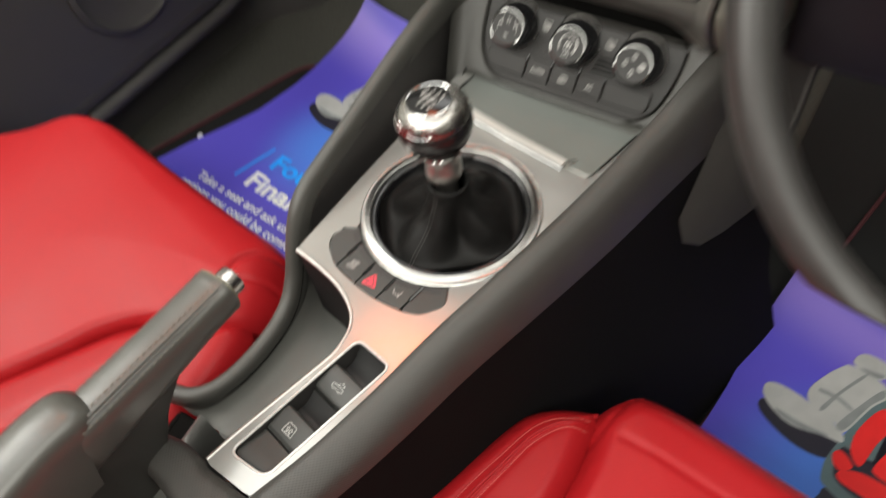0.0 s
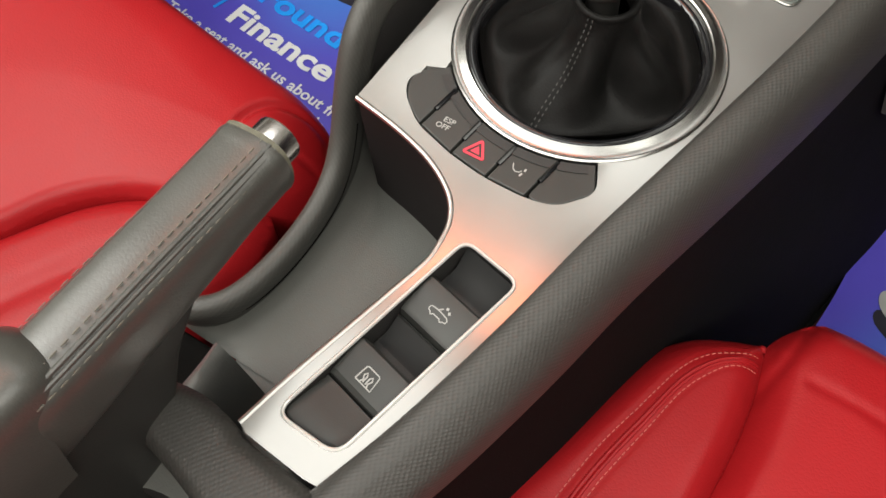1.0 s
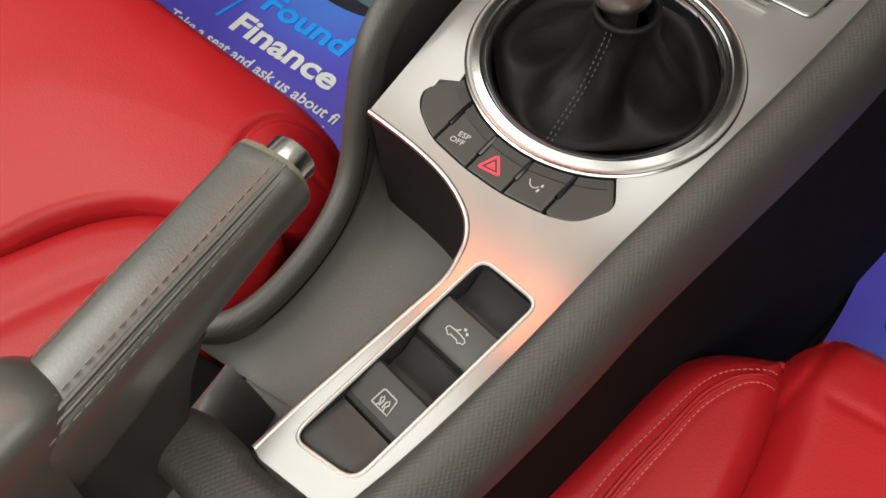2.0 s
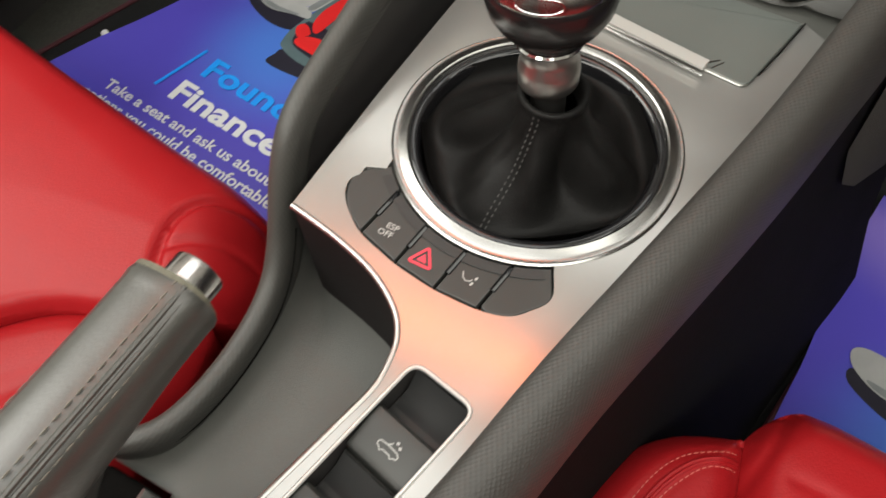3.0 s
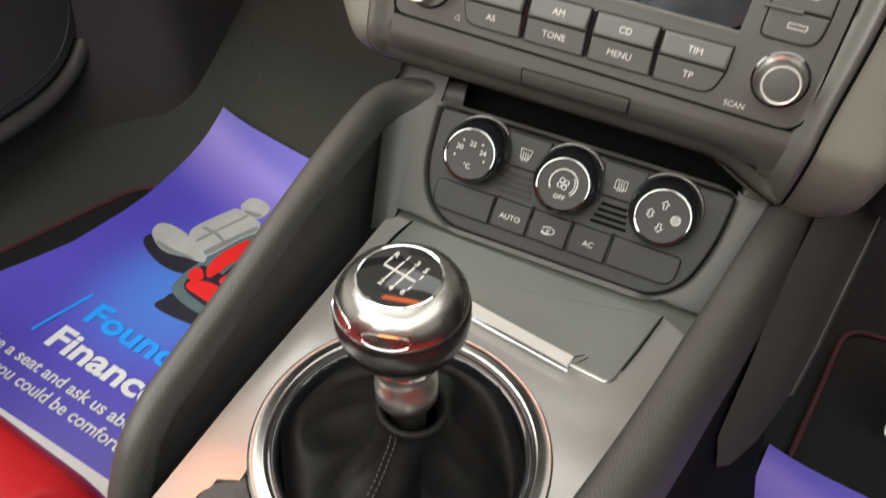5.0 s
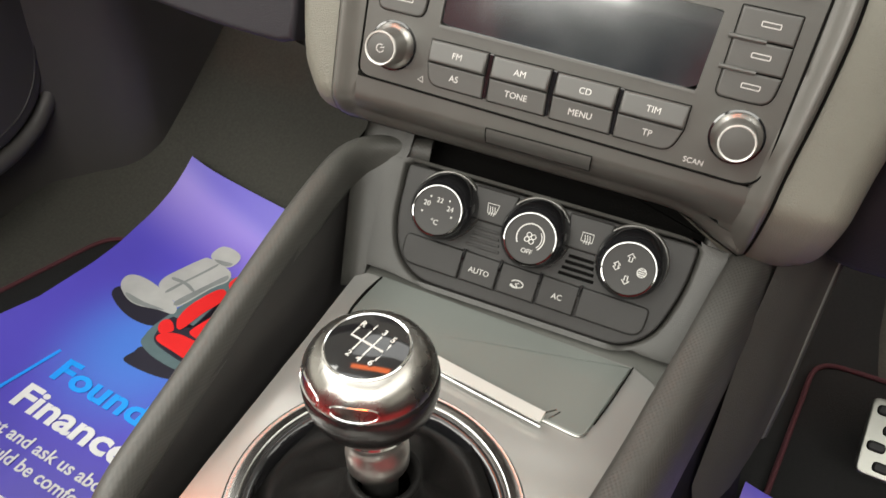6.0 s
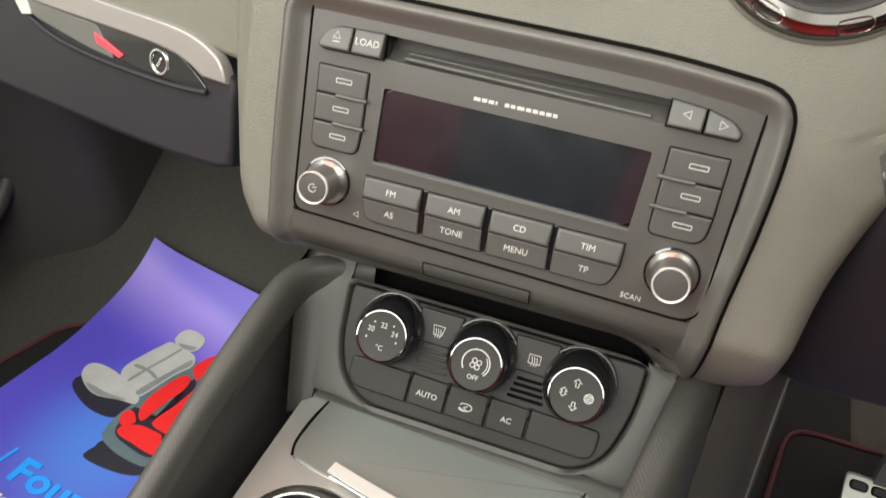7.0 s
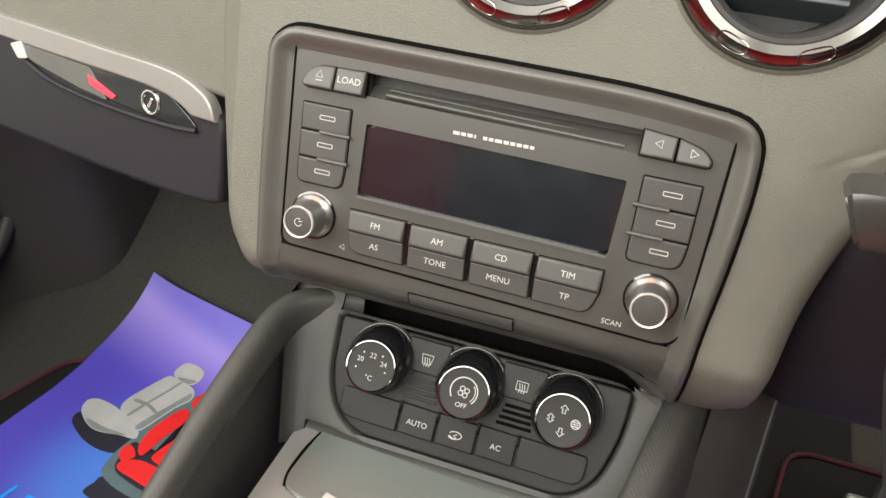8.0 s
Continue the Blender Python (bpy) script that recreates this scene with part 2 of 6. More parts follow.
def inset(pts, d):
    """An outline moved inwards by d, with mitred corners; corners tighter than d close up to a point."""
    n = len(pts)
    p = [Vector(q[:2]) for q in pts]
    area = sum(p[i - 1].x * p[i].y - p[i].x * p[i - 1].y for i in range(n))
    sgn = 1 if area > 0 else -1
    e = [(p[(i + 1) % n] - p[i]) for i in range(n)]
    nr = [(Vector((-v.y, v.x)) * sgn).normalized() for v in e]
    out = []
    for i in range(n):
        m = nr[i - 1] + nr[i]
        m = m.normalized() if m.length > 1e-6 else nr[i]
        out.append(p[i] + m * d / max(0.5, m.dot(nr[i])))
    bad = [(out[(i + 1) % n] - out[i]).dot(e[i]) <= 0 for i in range(n)]
    if any(bad) and not all(bad):
        k = next(i for i in range(n) if not bad[i])
        i = 1
        while i < n:
            a = (k + i) % n
            if bad[a]:
                j = i
                while bad[(k + j) % n]:
                    j += 1
                u, v = (a - 1) % n, (k + j) % n
                pu, pv = p[u] + nr[u] * d, p[v] + nr[v] * d
                det = e[u].x * e[v].y - e[u].y * e[v].x
                q = pu + e[u] * (((pv - pu).x * e[v].y - (pv - pu).y * e[v].x) / det) if abs(det) > 1e-12 else (out[a] + out[v]) / 2
                if (q - p[a]).length > 4 * abs(d) + 0.002:
                    q = (out[a] + out[v]) / 2
                for c in range(i, j + 1):
                    out[(k + c) % n] = q
                i = j
            i += 1
    return out


def rings_mesh(rings, cap_first=True, cap_last=True, closed=True):
    """A skin over rings of equally many points."""
    bm = bmesh.new()
    vs = [[bm.verts.new(p) for p in ring] for ring in rings]
    n = len(vs[0])
    for a, b in zip(vs, vs[1:]):
        for i in range(n if closed else n - 1):
            j = (i + 1) % n
            bm.faces.new((a[i], a[j], b[j], b[i]))
    for ring, cap in ((vs[0], cap_first), (vs[-1], cap_last)):
        if cap and closed:
            bm.faces.new(ring)
    return bm


def slab(outline, z0, z1, r=0.001, seg=3):
    """A plate with the given outline from z0 up to z1, its upper edge rounded."""
    rings = [[Vector((p[0], p[1], z0)) for p in outline]]
    for s in range(seg + 1):
        a = s / seg * math.pi / 2
        ins = inset(outline, r * (1 - math.cos(a)))
        rings.append([Vector((p.x, p.y, z1 - r + r * math.sin(a))) for p in ins])
    rings.append([Vector((p.x, p.y, z1)) for p in inset(outline, r * 1.3)])
    bm = rings_mesh(rings)
    bmesh.ops.remove_doubles(bm, verts=bm.verts, dist=2e-6)
    return bm


def resample(pts, n, start=None):
    """A closed outline as n points at even steps, from the point nearest to start."""
    p = [Vector(q[:2]) for q in pts]
    if start is not None:
        k = min(range(len(p)), key=lambda i: (p[i] - Vector(start)).length)
        p = p[k:] + p[:k]
    p.append(p[0])
    ln = [0]
    for a, b in zip(p, p[1:]):
        ln.append(ln[-1] + (b - a).length)
    out, i = [], 0
    for s in range(n):
        d = ln[-1] * s / n
        while ln[i + 1] < d:
            i += 1
        out.append(p[i].lerp(p[i + 1], (d - ln[i]) / max(1e-9, ln[i + 1] - ln[i])))
    return out


def lathe(profile, seg=48, cap=False):
    rings = [[Vector((r * math.cos(2 * math.pi * i / seg), r * math.sin(2 * math.pi * i / seg), z)) for i in range(seg)] for r, z in profile]
    bm = rings_mesh(rings, cap and profile[0][0] > 1e-5, cap and profile[-1][0] > 1e-5)
    bmesh.ops.remove_doubles(bm, verts=bm.verts, dist=1e-6)
    return bm


def sweep(path, section, side=(1, 0, 0), scale=None, cap=True):
    """A section (across, up) carried along a path; side: the way 'across' keeps to."""
    rings = []
    n = len(path)
    for i, p in enumerate(path):
        t = (Vector(path[min(i + 1, n - 1)]) - Vector(path[max(i - 1, 0)])).normalized()
        s = Vector(side)
        s = (s - t * s.dot(t)).normalized()
        u = s.cross(t)
        k = scale(i / (n - 1)) if scale else 1
        rings.append([Vector(p) + s * a * k + u * b * k for a, b in section])
    return rings_mesh(rings, cap, cap)


def tube(path, r, seg=8):
    """A round cord along a path, carried without a twist."""
    rings, n = [], len(path)
    s = None
    for i, p in enumerate(path):
        t = (Vector(path[min(i + 1, n - 1)]) - Vector(path[max(i - 1, 0)])).normalized()
        if s is None:
            s = t.orthogonal().normalized()
        s = (s - t * s.dot(t)).normalized()
        u = t.cross(s)
        rings.append([Vector(p) + (s * math.cos(2 * math.pi * j / seg) + u * math.sin(2 * math.pi * j / seg)) * r for j in range(seg)])
    return rings_mesh(rings)


def join(*bms):
    out = bmesh.new()
    for b in bms:
        me = bpy.data.meshes.new("t")
        b.to_mesh(me)
        b.free()
        out.from_mesh(me)
        bpy.data.meshes.remove(me)
    return out


def box(x0, x1, y0, y1, z0, z1, r=0.002):
    return slab(rounded([(x0, y0), (x1, y0), (x1, y1), (x0, y1)], r, 3), z0, z1, min(r, 0.49 * (z1 - z0)))


def circle(cx, cy, r, n=32, a0=0.0, a1=360.0):
    full = abs(a1 - a0) >= 360
    return [Vector((cx + r * math.cos(radians(a0 + (a1 - a0) * i / (n if full else n - 1))), cy + r * math.sin(radians(a0 + (a1 - a0) * i / (n if full else n - 1))))) for i in range(n)]


def stroke(pts, w, z, lift=0.0002, closed=False):
    """A thin printed line."""
    p = [Vector((q[0], q[1])) for q in pts]
    n = len(p)
    bm = bmesh.new()
    rows = []
    for i in range(n):
        a = p[i - 1] if closed or i else p[i]
        b = p[(i + 1) % n] if closed or i < n - 1 else p[i]
        t = (b - a).normalized()
        o = Vector((-t.y, t.x)) * w / 2
        rows.append([bm.verts.new((*(p[i] + o), z)), bm.verts.new((*(p[i] + o), z + lift)), bm.verts.new((*(p[i] - o), z + lift)), bm.verts.new((*(p[i] - o), z))])
    for i in range(n if closed else n - 1):
        a, b = rows[i], rows[(i + 1) % n]
        for j in range(3):
            bm.faces.new((a[j], a[j + 1], b[j + 1], b[j]))
    if not closed:
        bm.faces.new(rows[0])
        bm.faces.new(rows[-1])
    return bm


def lettering(text, size, parent, x, y, z, mat=None, align="CENTER", bold=0.0, turn=0.0, wide=1.0, name="lettering", line="CENTER"):
    cu = bpy.data.curves.new("t", "FONT")
    cu.body, cu.size, cu.align_x, cu.align_y, cu.extrude, cu.resolution_u = text, size, align, line, 0.0001, 3
    cu.offset = bold
    tmp = new("t", cu)
    bpy.context.view_layer.update()
    me = bpy.data.meshes.new_from_object(tmp.evaluated_get(bpy.context.evaluated_depsgraph_get()))
    bpy.data.objects.remove(tmp)
    bpy.data.curves.remove(cu)
    me.materials.clear()
    me.materials.append(mat or MARK)
    ob = new(name, me)
    ob.parent = parent
    ob.matrix_local = Matrix.Translation((x, y, z)) @ pose(0, 0, 0, 0, 0, turn) @ Matrix.Diagonal((wide, 1, 1, 1))
    return ob


def stitches(path, up, length, r, gap):
    """A row of short thread stitches along a path."""
    bms, d, total = [], 0.0, []
    seg = [(Vector(a), Vector(b)) for a, b in zip(path, path[1:])]
    ln = [0]
    for a, b in seg:
        ln.append(ln[-1] + (b - a).length)

    def at(s):
        for i in range(len(seg)):
            if s <= ln[i + 1] or i == len(seg) - 1:
                return seg[i][0].lerp(seg[i][1], (s - ln[i]) / max(1e-9, ln[i + 1] - ln[i]))

    out = bmesh.new()
    while d + length < ln[-1]:
        a, b = at(d), at(d + length)
        t = (b - a).normalized()
        s = t.cross(Vector(up)).normalized()
        u = s.cross(t)
        v = []
        for f_, k in ((0, 0.5), (0.25, 1), (0.75, 1), (1, 0.5)):
            c = a.lerp(b, f_)
            v.append([out.verts.new(c + s * r * k), out.verts.new(c + u * r * k), out.verts.new(c - s * r * k), out.verts.new(c - u * r * k)])
        for p, q in zip(v, v[1:]):
            for j in range(4):
                out.faces.new((p[j], p[(j + 1) % 4], q[(j + 1) % 4], q[j]))
        out.faces.new(v[0])
        out.faces.new(v[-1])
        d += length + gap
    return out


def pillow(outline, top, bottom, r, crown=0.0, rings=7, n=96):
    """A padded shape: outline with a rounded shoulder of radius r and a crowned top."""
    o = resample(outline, n)
    c = sum(o, Vector((0, 0))) / n
    out = [[Vector((p.x, p.y, bottom)) for p in inset(o, r * 0.25)]]
    for s in range(rings + 1):
        a = -0.5 + (math.pi / 2 + 0.5) * s / rings
        ins = inset(o, r * (1 - math.cos(a)))
        out.append([Vector((p.x, p.y, top - r + r * math.sin(a))) for p in ins])
    last = out[-1]
    for k in (0.85, 0.68, 0.5, 0.33, 0.16, 0.04):
        out.append([Vector((c.x + (p.x - c.x) * k, c.y + (p.y - c.y) * k, top + crown * (1 - k * k))) for p in last])
    return rings_mesh(out)


def pad_height(outline, top, r, crown=0.0, grooves=(), fall=None):
    """The height of a padded top over a plan: a rounded shoulder, a crown, and seams drawn in (depth > 0) or raised."""
    o = np.array([(p[0], p[1]) for p in outline])

    def gap(q, line, closed):
        a = line
        b = np.roll(line, -1, 0) if closed else line[1:]
        a = a if closed else line[:-1]
        e = b - a
        best = np.full(len(q), 1e9)
        for p, d in zip(a, e):
            t = np.clip(((q - p) @ d) / max(1e-12, d @ d), 0, 1)
            best = np.minimum(best, np.hypot(*(q - p - t[:, None] * d).T))
        return best

    def height(xy):
        q = np.asarray(xy, float).reshape(-1, 2)
        d = gap(q, o, True)
        e = np.clip(1 - d / r, 0, 1)
        z = top - 0.8 * r * e ** 2.3 + crown * (1 - np.exp(-d / 0.06))
        for (px, py), (dx, dy), k in fall or ():
            z = z - k * np.maximum(0, (q[:, 0] - px) * dx + (q[:, 1] - py) * dy) ** 2
        for line, depth, width in grooves:
            g = gap(q, np.array([(p[0], p[1]) for p in spline([(*p, 0) for p in line], 5)]), False)
            z = z - depth * np.exp(-(g / width) ** 2)
        z = z + 0.0004 * np.sin(31 * q[:, 0] + 18 * q[:, 1]) * np.sin(27 * q[:, 1] - 13 * q[:, 0])
        return z

    return height


def pad(outline, height, bottom, step=0.0024):
    """A padded shape: a close net over the plan at the height given, with a skirt below its edge."""
    o = np.array([(p[0], p[1]) for p in resample(outline, 500)])
    nx = np.roll(o, -1, 0)
    lo, hi = o.min(0), o.max(0)
    xs, ys_ = np.arange(lo[0] - step, hi[0] + 2 * step, step), np.arange(lo[1] - step, hi[1] + 2 * step, step)
    gx_, gy = np.meshgrid(xs, ys_)
    q = np.stack([gx_.ravel(), gy.ravel()], 1)
    inside = np.zeros(len(q), bool)
    for (x0, y0), (x1, y1) in zip(o, nx):
        hit = (y0 > q[:, 1]) != (y1 > q[:, 1])
        inside ^= hit & (q[:, 0] < (x1 - x0) * (q[:, 1] - y0) / (y1 - y0 if y1 != y0 else 1e-12) + x0)
    near = np.empty(len(q), int)
    for i in range(0, len(q), 4000):
        near[i:i + 4000] = ((q[i:i + 4000, None, :] - o[None]) ** 2).sum(2).argmin(1)
    dist = np.hypot(*(q - o[near]).T)
    snap = ~inside | (dist < 0.4 * step)
    q[snap] = o[near[snap]]
    w, h = len(xs), len(ys_)
    deep = inside & ~snap
    z = height(q)
    bm = bmesh.new()
    vs = {}

    def vert(i):
        if i not in vs:
            vs[i] = bm.verts.new((q[i, 0], q[i, 1], z[i]))
        return vs[i]

    for j in range(h - 1):
        for i in range(w - 1):
            c = (j * w + i, j * w + i + 1, (j + 1) * w + i + 1, (j + 1) * w + i)
            if deep[list(c)].any():
                bm.faces.new([vert(k) for k in c])
    bmesh.ops.remove_doubles(bm, verts=bm.verts, dist=2e-4)
    uv = bm.loops.layers.uv.new("map")
    for fc in bm.faces:
        for lp in fc.loops:
            lp[uv].uv = lp.vert.co.xy
    rim = [ed_ for ed_ in bm.edges if len(ed_.link_faces) == 1]
    mid = Vector((*o.mean(0), 0))
    for drop in (0.012, None):
        low = {}
        nxt = []
        for ed_ in rim:
            for v in ed_.verts:
                if v not in low:
                    pull = (v.co.xy - mid.xy).normalized() * (0.001 if drop else 0.006)
                    low[v] = bm.verts.new((v.co.x - pull.x, v.co.y - pull.y, v.co.z - drop if drop else bottom))
            a, b = ed_.verts
            bm.faces.new((a, b, low[b], low[a]))
            nxt.append(bm.edges.get((low[a], low[b])))
        rim = nxt
    return bm


def surface_map(bm, rings):
    """Lays a map in metres over a skin made of rings: across and along."""
    n = len(rings[0])
    uv = bm.loops.layers.uv.new("map")
    along, across = [0.0], []
    for a, b in zip(rings, rings[1:]):
        along.append(along[-1] + (b[n // 2] - a[n // 2]).length)
    for r in rings:
        row = [0.0]
        for a, b in zip(r, r[1:]):
            row.append(row[-1] + (b - a).length)
        across.append([v - row[n // 2] for v in row])
    bm.verts.index_update()
    for fc in bm.faces:
        for lp in fc.loops:
            k, j = divmod(lp.vert.index, n)
            lp[uv].uv = (across[k][j], along[k])
    return bm


def polar(pts, n, centre=(0.0, 0.0)):
    """An outline as the n points in which rays from its centre meet it."""
    p = [Vector(q[:2]) - Vector(centre) for q in pts]
    out = []
    for k in range(n):
        a = 2 * math.pi * k / n
        d = Vector((math.cos(a), math.sin(a)))
        far = 0.0
        for u, v in zip(p, p[1:] + p[:1]):
            e = v - u
            det = d.x * -e.y + d.y * e.x
            if abs(det) < 1e-12:
                continue
            t = (u.x * -e.y + u.y * e.x) / det
            s = (d.x * u.y - d.y * u.x) / det
            if t > 0 and -1e-6 <= s <= 1 + 1e-6:
                far = max(far, t)
        out.append(d * far + Vector(centre))
    return out


def tilt_to(m, bm):
    bmesh.ops.transform(bm, matrix=m, verts=bm.verts)
    return bm


# ---- setting: showroom shell and cabin floor ----
def structure(name, bm, mat, label, category, m=None):
    ob = new(name, mesh_of(bm, name, mat))
    ob.matrix_world = m if m else FRAME
    return tagged(ob, label, category, kind="structure")


def floor_height(y, x=0.0):
    """The cabin floor: level, then curving up the toe board, which lies further ahead on the driver's side."""
    y = y - (0.22 if x > 0.05 else 0.0)
    if y < 0.33:
        return -0.336
    s = y - 0.33
    return -0.336 + (3.0 * s * s if s < 0.12 else 0.0432 + 0.72 * (s - 0.12))


def sheet(x0, x1, ys, height, nx=2):
    bm = bmesh.new()
    rows = [[bm.verts.new((x0 + (x1 - x0) * i / nx, y, height(x0 + (x1 - x0) * i / nx, y))) for i in range(nx + 1)] for y in ys]
    for a, b in zip(rows, rows[1:]):
        for i in range(nx):
            bm.faces.new((a[i], a[i + 1], b[i + 1], b[i]))
    return bm


structure("ground", tilt_to(Matrix.Identity(4), box(-5, 5, -5, 5, -0.32, -0.30, 0.005)), CONCRETE, "grey tiled showroom floor under the car", "floor", Matrix())
structure("wall_north", box(-5, 5, 5.0, 5.15, -0.3, 3.0, 0.005), PLASTER, "plain painted showroom wall", "wall", Matrix())
structure("wall_south", box(-5, 5, -5.15, -5.0, -0.3, 3.0, 0.005), PLASTER, "plain painted showroom wall", "wall", Matrix())
structure("wall_east", box(5.0, 5.15, -5, 5, -0.3, 3.0, 0.005), PLASTER, "plain painted showroom wall", "wall", Matrix())
structure("wall_west", box(-5.15, -5.0, -5, 5, -0.3, 3.0, 0.005), PLASTER, "plain painted showroom wall", "wall", Matrix())
structure("ceiling", box(-5.15, 5.15, -5.15, 5.15, 3.0, 3.1, 0.005), PLASTER, "plain painted showroom ceiling", "ceiling", Matrix())

ys = [-0.75, -0.3, 0.0, 0.2, 0.3, 0.33, 0.36, 0.39, 0.42, 0.45, 0.5, 0.55, 0.6, 0.65, 0.7, 0.75]
structure("floor", sheet(-0.8, 0.85, ys, lambda x, y: floor_height(y, x) - 0.012, 30), CARPET, "black carpet of the car floor and toe board", "carpet")

# ---- centre console ----
console = thing("centre_console", "dark plastic centre console with a satin aluminium trim plate", "console")
RC = Vector((-0.0165, -0.0102))

RAIL_BACK = [(-0.1090, 0.09, 0.047), (-0.1090, 0.05, 0.040), (-0.1092, 0.01, 0.031), (-0.1102, -0.03, 0.0215),
                 (-0.1105, -0.05, 0.016), (-0.1102, -0.063, 0.008), (-0.1095, -0.073, -0.005), (-0.1080, -0.082, -0.020), (-0.1058, -0.092, -0.036),
                 (-0.1030, -0.106, -0.049), (-0.1010, -0.125, -0.056), (-0.1010, -0.15, -0.059), (-0.1040, -0.175, -0.0595), (-0.1110, -0.192, -0.060), (-0.124, -0.2025, -0.061), (-0.145, -0.208, -0.062)]
# the rail curls in under the stack, the walls below it run straight on
RAIL_L = spline([(-0.070, 0.1725, 0.0500), (-0.082, 0.1695, 0.0505), (-0.093, 0.1640, 0.0512), (-0.1020, 0.1565, 0.0515), (-0.1075, 0.1460, 0.0513), (-0.1092, 0.1300, 0.0505)] + RAIL_BACK, 5)
WALL_L = spline([(-0.1108, 0.240, 0.055), (-0.1108, 0.200, 0.0545), (-0.1108, 0.165, 0.053), (-0.1108, 0.13, 0.051)] + RAIL_BACK, 5)
RAIL_SEC = [(0.0050, -0.010), (0.0052, -0.001), (0.0044, 0.0036), (0.0018, 0.0068), (-0.0018, 0.0075), (-0.0052, 0.0060), (-0.0072, 0.0020), (-0.0080, -0.005), (-0.0084, -0.012), (-0.001, -0.014)]
def rail_skin(path, section, side=(1, 0, 0), scale=None):
    """A rail with a section swept along it, mapped for its studs."""
    bm = sweep(path, section, side, scale, cap=False)
    rows = [[v.co.copy() for v in list(bm.verts)[k * len(section):(k + 1) * len(section)]] for k in range(len(path))]
    return surface_map(bm, rows)


RAIL_SEC = [(p.x, p.y) for p in spline([Vector(q) for q in RAIL_SEC], 3, closed=True)]
part("left_rail", rail_skin(RAIL_L, [(-a, b) for a, b in RAIL_SEC], (-1, 0, 0), lambda s: 1.22 - 0.22 * min(1.0, max(0.0, (s - 0.26) / 0.14))), FAINT, console, "studded soft plastic side rail", angle=60)

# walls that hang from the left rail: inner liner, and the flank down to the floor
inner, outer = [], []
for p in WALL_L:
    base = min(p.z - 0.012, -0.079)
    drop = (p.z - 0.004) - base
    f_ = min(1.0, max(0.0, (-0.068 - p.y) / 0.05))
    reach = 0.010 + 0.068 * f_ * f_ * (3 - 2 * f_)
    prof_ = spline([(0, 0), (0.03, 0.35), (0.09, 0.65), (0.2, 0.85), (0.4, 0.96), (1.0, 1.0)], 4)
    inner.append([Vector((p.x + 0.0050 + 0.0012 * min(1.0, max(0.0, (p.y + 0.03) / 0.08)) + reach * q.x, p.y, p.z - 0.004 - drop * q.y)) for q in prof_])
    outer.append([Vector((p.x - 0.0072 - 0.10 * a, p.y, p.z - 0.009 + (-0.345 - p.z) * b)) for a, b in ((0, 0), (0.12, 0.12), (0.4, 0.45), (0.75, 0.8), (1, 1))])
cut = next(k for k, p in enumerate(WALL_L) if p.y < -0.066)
# upper stretch of the same liner, its shade put into a darker colour
part("inner_panel", rings_mesh(inner[:cut + 1], closed=False), DARK, console, "inner side panel beside the trim plate, coloured dark for its shade", angle=70)
part("left_liner", rings_mesh(inner[cut:], closed=False), HARD, console, "grey plastic side of the open bin", angle=70)
part("rail_seam", tube([p + Vector((0.0054, 0, -0.0035)) for p in WALL_L if p.y < -0.085], 0.0006, 6), JOINTSHADE, console, "dark joint under the rail")
part("left_flank", rings_mesh(outer, closed=False), JOINTSHADE, console, angle=70)

# trim plate
EDGE_R = [(-0.006, -0.240), (0.006, -0.205), (0.0185, -0.158), (0.0297, -0.109), (0.0448, -0.055), (0.0583, -0.006), (0.0685, 0.035), (0.0775, 0.076), (0.0840, 0.1045)]
CURVE = spline([(-0.0445, -0.2365), (-0.0400, -0.216), (-0.033, -0.189), (-0.0255, -0.161), (-0.0212, -0.144), (-0.0212, -0.133), (-0.0235, -0.122), (-0.031, -0.1115), (-0.047, -0.1015), (-0.069, -0.0945), (-0.0945, -0.0895)], 5)
plate_outline = [Vector(p) for p in EDGE_R] + [Vector((0.0800, 0.1085)), Vector((0.0690, 0.1145)), Vector((-0.083, 0.1185)), Vector((-0.0885, 0.113)), Vector((-0.0905, 0.05)), Vector((-0.0935, -0.02))] + [Vector((p.x, p.y)) for p in CURVE[::-1]] + [Vector((-0.040, -0.2385)), Vector((-0.012, -0.2405))]


def holed_plate(outline, holes, z0, z1):
    """A flat plate with holes, filled between its outlines, with walls all round."""
    bm = bmesh.new()
    loops = []
    for o in [outline, *holes]:
        vs = [bm.verts.new((p[0], p[1], z1)) for p in o]
        es = [bm.edges.new((vs[i], vs[(i + 1) % len(vs)])) for i in range(len(vs))]
        loops.append((vs, es))
    bmesh.ops.triangle_fill(bm, use_beauty=True, use_dissolve=False, edges=[e for _, es in loops for e in es])
    for vs, _ in loops:
        down = [bm.verts.new((v.co.x, v.co.y, z0)) for v in vs]
        for i in range(len(vs)):
            j = (i + 1) % len(vs)
            bm.faces.new((vs[i], vs[j], down[j], down[i]))
    return bm


POCKET = rounded([(-0.0355, -0.2265), (-0.0065, -0.2275), (0.0165, -0.1335), (-0.0125, -0.1275)], [0.007, 0.007, 0.006, 0.006], 5)
SW_OUT = [(-0.0805, -0.0665), (-0.0765, -0.0765), (-0.0625, -0.0880), (-0.0410, -0.0945), (-0.0220, -0.0975), (-0.0020, -0.0975), (0.0115, -0.0945), (0.0235, -0.0800), (0.0170, -0.0660)]
sw_arc = circle(RC.x, RC.y, 0.0672, 24, 301.5, 222.5)
SW_EDGE = [Vector(p[:2]) for p in rounded([(-0.0690, -0.0550)] + SW_OUT + [(0.0150, -0.0600)], 0.006, 5)[6:-6]]
